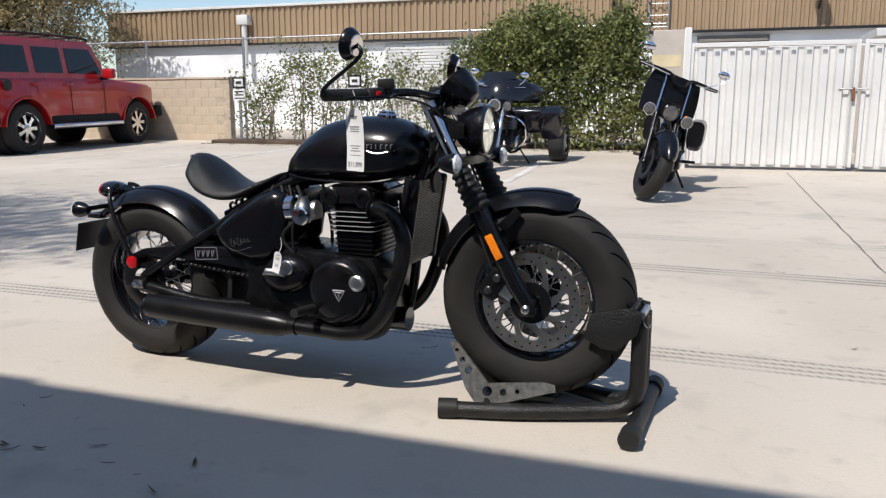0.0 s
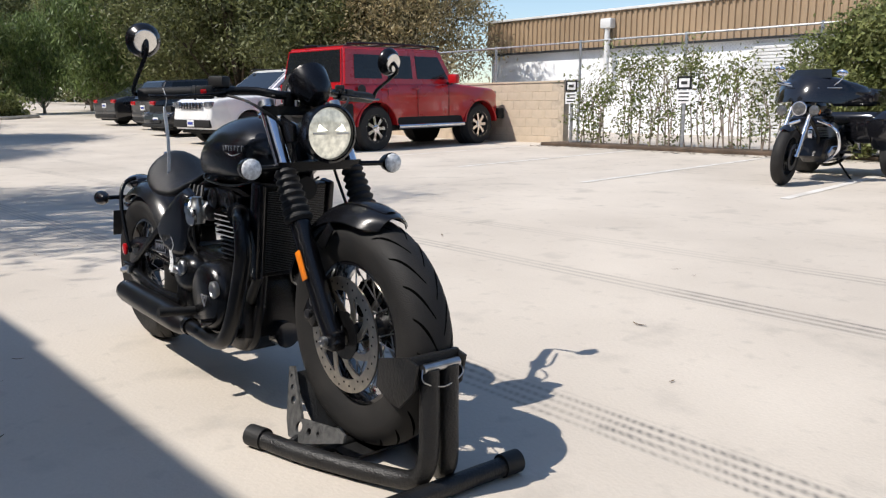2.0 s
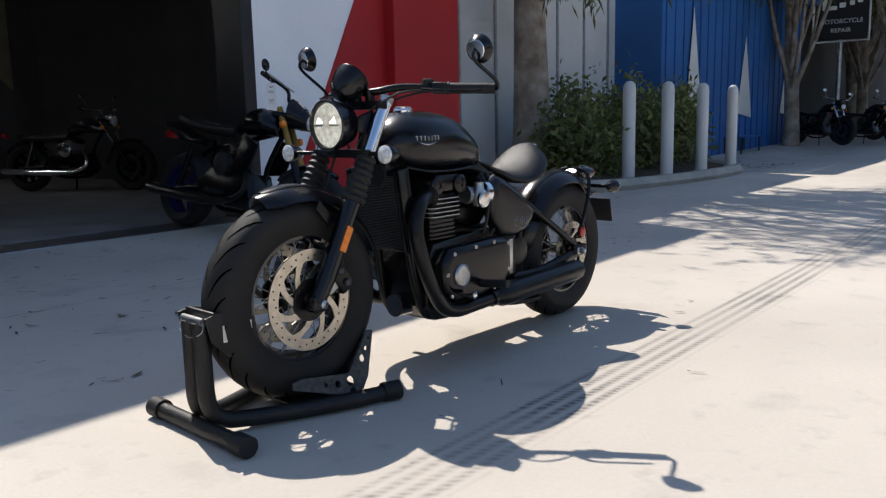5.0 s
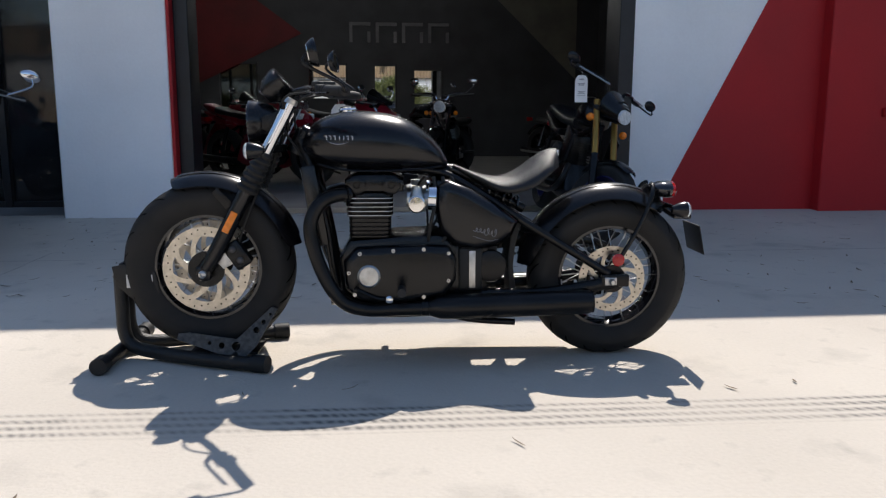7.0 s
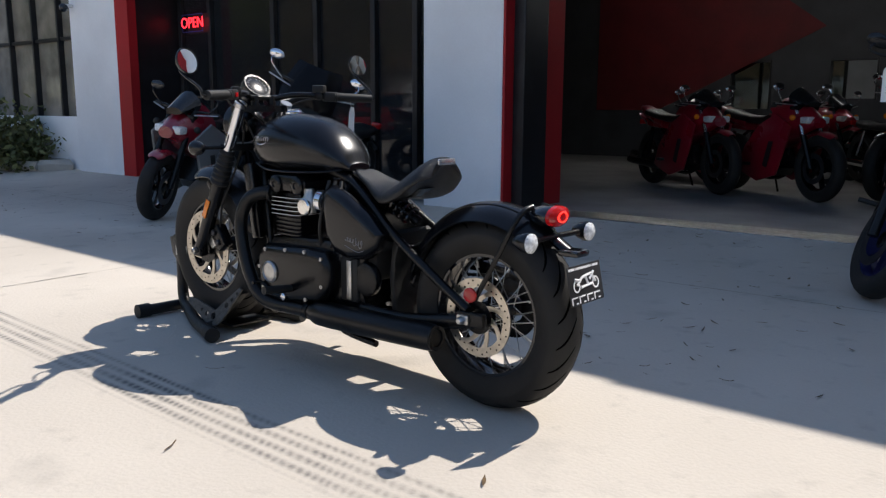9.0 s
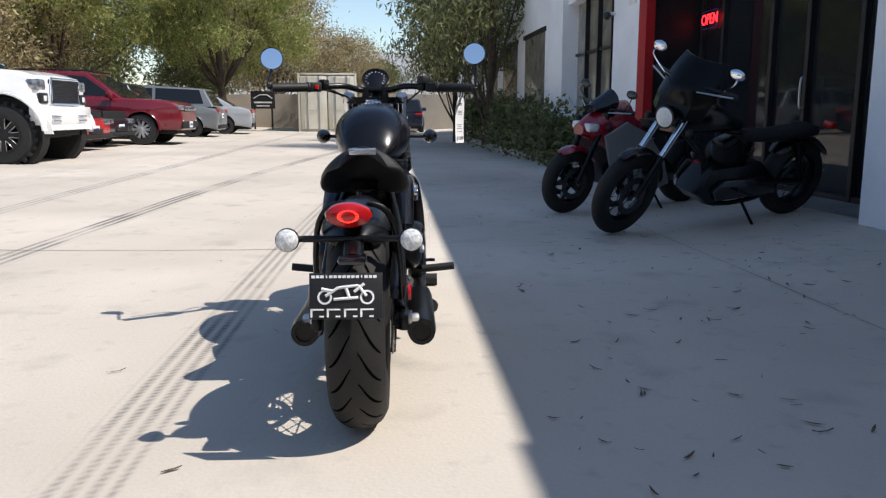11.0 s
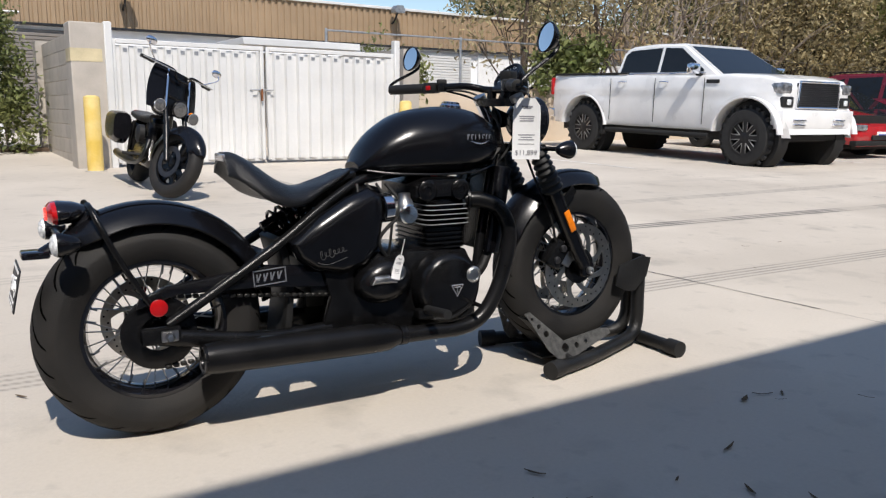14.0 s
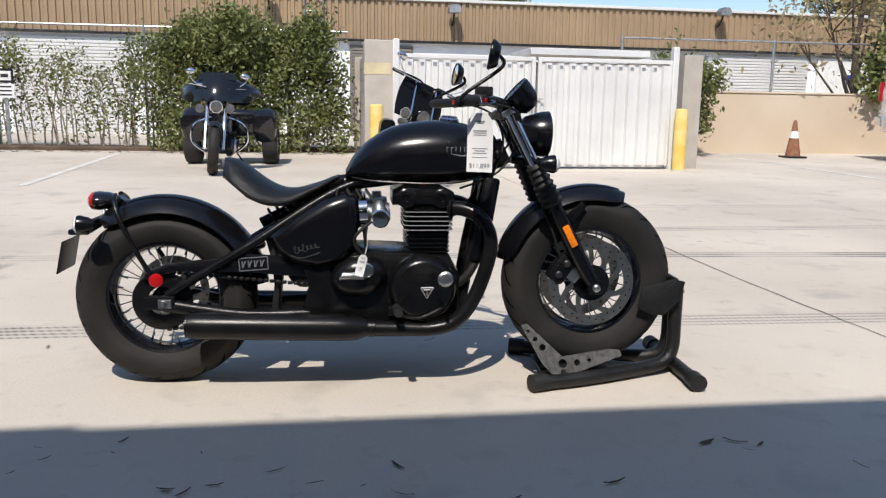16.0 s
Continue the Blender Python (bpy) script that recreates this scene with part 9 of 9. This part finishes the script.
# east side
plant_tree(T_PINE, 31.4, 8.6, "big spreading pine over the parked cars", None, 20, 0.9)
plant_tree(T_PINE, 27.0, 13.4, "big spreading pine over the parked cars", None, 140, 0.95)
for x, y, s, t in ((21.8, 14.6, 0.95, 0), (25.6, 15.4, 1.05, 100), (40.6, 4.6, 0.7, 60), (42.5, -2.6, 1.0, 230), (44, 9, 1.1, 20), (30, 17.5, 1.1, 300)):
    plant_tree(T_OLIVE, x, y, "olive brown tree behind the boundary wall", None, t, s, group="olive trees")
for x, y, s, t in ((28, 25, 1.2, 0), (34, 23, 1.25, 110), (40, 19, 1.2, 210), (50, 14, 1.2, 90), (22.5, 31, 1.05, 60), (55, -5, 1.1, 0), (52, 3.4, 0.5, 60), (6, 36, 0.85, 60)):
    plant_tree(T_DARK, x, y, "grey-green tree beyond the warehouse", None, t, s, group="trees beyond the warehouse")
plant_tree(T_SPARSE, 11.2, 13.9, "half-bare tree behind the boundary wall", None, 30, 1.0)
for x, y, sc, t in ((15.2, 14.6, 1.0, 60), (17.4, 15.2, 1.05, 170), (19.4, 14.8, 1.1, 290)):
    plant_tree(T_BARE, x, y, "half-bare grey-brown tree behind the boundary wall", None, t, sc, group="half-bare trees")
plant_tree(T_SPARSE, 13.4, 14.2, "half-bare tree behind the boundary wall", None, 200, 1.05)
office = tree_meshes(33, 6.6, 2.5, 1.7, LEAF_EUC, BARK_DARK, 10, 380, 28, 0.1, 0.28, 0.14, 0.25, 0.6)
plant_tree(office, 18.2, -1.55, "leafy tree in the office planter", None, 0, 1.0)
plant_tree(office, 23.0, -0.9, "leafy tree in the office planter", None, 150, 0.9)


def shrub(name, label, x, y, w, d, h, leaf, seed, clumps, per=24, size=0.05, base=0.1, stems=8, cr=0.12, z=None):
    rng = random.Random(seed)
    z0 = ground_z(x, min(y, 14)) if z is None else z
    s = thing(name, label, "shrub", Matrix.Translation((x, y, z0)))
    bm = bmesh.new()
    tips = []
    for k in range(stems):
        bxx = rng.uniform(-w / 2, w / 2) * 0.8
        t = Vector((bxx + rng.uniform(-0.3, 0.3), rng.uniform(-d / 2, d / 2), h * rng.uniform(0.65, 0.98)))
        pts = crom([(bxx, rng.uniform(-d / 4, d / 4), -0.05), (bxx + rng.uniform(-0.1, 0.1), 0, h * 0.4), t], 4)
        tube(pts, [0.018 * (1 - 0.7 * i / (len(pts) - 1)) for i in range(len(pts))], 5, bm)
        tips.append(t)
        for _ in range(3):
            b = pts[rng.randrange(3, len(pts))]
            tube([b, b + Vector((rng.uniform(-0.3, 0.3), rng.uniform(-0.2, 0.2), rng.uniform(0.1, 0.35)))], [0.008, 0.003], 4, bm)
    part("woody_base", bm, BARK, s)
    pts = []
    for _ in range(clumps):
        if rng.random() < 0.65 or not tips:
            u = rng.uniform(-1, 1)
            zz = base + (h - base) * rng.random() ** 0.8
            lim = math.sqrt(max(1 - (abs(u)) ** 3, 0.05))
            if zz > base + (h - base) * lim * (0.82 + 0.2 * math.sin(u * 5 + seed) + 0.1 * math.sin(u * 13 + seed)):
                continue
            pts.append((u * w / 2, rng.uniform(-d / 2, d / 2), zz))
        else:
            t = rng.choice(tips)
            pts.append((t.x + rng.gauss(0, 0.13), t.y + rng.gauss(0, 0.1), t.z + rng.gauss(0, 0.16)))
    part("foliage", leaf_mesh("foliage", pts, per, (cr, cr, cr), size, leaf, seed, 0.5), None, s)
    return s


shrub("hedge", "dense dark green hedge along the fence", -1.4, 11.75, 3.3, 0.9, 2.3, LEAF_HEDGE, 41, 1150, 38, 0.045, 0.05, 14, 0.13)
shrub("hedge", "dense dark green hedge along the fence", -2.7, 11.85, 1.3, 0.7, 2.0, LEAF_HEDGE, 47, 250, 34, 0.042, 0.1, 8, 0.12)
for k, (x, w, h, n) in enumerate(((-8.0, 1.2, 1.45, 95), (-6.9, 1.1, 1.8, 110), (-5.9, 1.2, 1.9, 115), (-5.0, 1.0, 1.7, 60), (-4.1, 0.9, 1.5, 45), (-3.4, 0.9, 1.8, 80))):
    shrub("hedge", "sparse green climbing shrub on the fence", x, 12.1, w, 0.5, h, LEAF_HEDGE, 50 + k, int(n * 0.75), 34, 0.036, 0.1, 9, 0.12)
shrub("shrub", "green shrub beside the trash enclosure", 6.55, 11.7, 0.7, 0.6, 1.75, LEAF_HEDGE, 61, 170, 24, 0.05, 0.45, 5, 0.1)
for k, (x, y, w, h) in enumerate(((-6.4, -4.0, 1.3, 0.8), (-7.3, -4.35, 1.5, 1.1), (-8.5, -4.2, 1.4, 0.95), (-9.5, -4.4, 1.3, 1.15), (-10.2, -4.55, 0.8, 0.9))):
    shrub("shrub", "dark green shrub in the planter", x, y, w, 1.0, h, LEAF_HEDGE, 70 + k, 170, 24, 0.055, 0.05, 6, 0.14)
# darker leaf material here paints in the shade along the office wall
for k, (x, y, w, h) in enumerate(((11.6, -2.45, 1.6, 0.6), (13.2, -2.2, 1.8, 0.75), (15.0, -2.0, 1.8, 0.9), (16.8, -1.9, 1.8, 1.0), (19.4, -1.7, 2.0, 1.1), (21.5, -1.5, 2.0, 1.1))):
    shrub("shrub", "low green shrub in the office planter, shade put into its leaf colour", x, y, w, 0.7, h, LEAF_EUC, 80 + k, 150, 24, 0.055, 0.03, 5, 0.13)
for k, (x, y, w, h) in enumerate(((-38, 3.6, 3.2, 0.5), (-42, 4.6, 3.0, 0.65), (-46, 2.5, 3.4, 0.55), (-36.5, 5.5, 2.6, 0.6), (-50, 1.4, 3.4, 0.5), (-40, 1.6, 2.5, 0.4))):
    shrub("shrub", "green shrub on the traffic island", x, y, w, 1.8, h, LEAF_HEDGE, 90 + k, 260, 26, 0.09, 0.02, 6, 0.22)
shrub("shrub", "leafy creeper above the boundary wall", 11.7, 12.95, 1.8, 0.5, 1.2, LEAF_HEDGE, 99, 200, 22, 0.08, 0.1, 6, 0.14, z=1.4)

for k, (x, y, w, h) in enumerate(((-76, -24, 12, 3.4), (-77, -13, 12, 3.0), (-80, 12, 12, 3.4), (-78, 24, 12, 3.6), (-82, 34, 12, 3.8))):
    hd = shrub("hedge", "dark green hedge bank across the road", x, y, w, 3.0, h, LEAF_EUC, 120 + k, 900, 26, 0.16, 0.05, 8, 0.4)
    hd.matrix_world = hd.matrix_world @ pose(0, 0, 0, 0, 0, 90)

island = planter("ground_island", [(-33.5, 2.4), (-35, 6.8), (-46, 7), (-56, 4), (-56, 0.6), (-46, 0.2), (-36, 1.2)], "planted traffic island with soil and grass")
st("ground_bed", bx(-9.0, 0.4, -0.8, -0.02, 0.1, 0.3, 0.02, 1), SOIL, "soil bed strewn with leaves under the hedge", W, "planter")

# leaf litter, twigs
rng = random.Random(77)


def litter(name, label, spots, mat, size, seed):
    r = np.random.default_rng(seed)
    vs, fs = [], []
    for x, y in spots:
        a, s, c = r.uniform(0, 6.28), size * r.uniform(0.5, 1.7), r.uniform(0.05, 0.24)
        d, q = np.array([math.cos(a), math.sin(a), 0]), np.array([-math.sin(a), math.cos(a), 0])
        z = ground_z(x, y) + 0.006
        p = np.array([x, y, z])
        i = len(vs)
        for f, w in ((-1, 0.02), (-0.4, c), (0.4, c * 0.9), (1, 0.02)):
            lift = np.array([0, 0, 0.25 * s * (abs(f) ** 2) * r.uniform(0.1, 1)])
            vs += [(p + d * f * s + q * w * s + lift).tolist(), (p + d * f * s - q * w * s + lift * 0.6).tolist()]
        for k in range(3):
            fs.append((i + 2 * k, i + 2 * k + 1, i + 2 * k + 3, i + 2 * k + 2))
    me = bpy.data.meshes.new(name)
    me.from_pydata(vs, [], fs)
    me.materials.append(mat)
    return tagged(part(name, me, None), label, "leaves", kind="stuff")


spots = []
while len(spots) < 820:
    x, y = rng.uniform(-5, 8), rng.uniform(-3.6, -0.5)
    if rng.random() < 0.45 + 0.5 * math.sin(x * 1.3 + y * 2) ** 2:
        spots.append((x, y))
spots += [(rng.uniform(-4, 5), rng.uniform(-0.5, 3)) for _ in range(26)]
litter("leaf_litter", "dry brown leaves and twigs scattered on the concrete", spots, DRYLEAF, 0.021, 5)
spots = [(rng.uniform(-9, 0.3), rng.uniform(11.0, 11.9)) for _ in range(500)] + [(rng.uniform(-12, -4.5), rng.uniform(-4.2, -3.0)) for _ in range(200)]
litter("leaf_litter", "dry leaves gathered along the planter and hedge", spots, DRYLEAF, 0.06, 6)
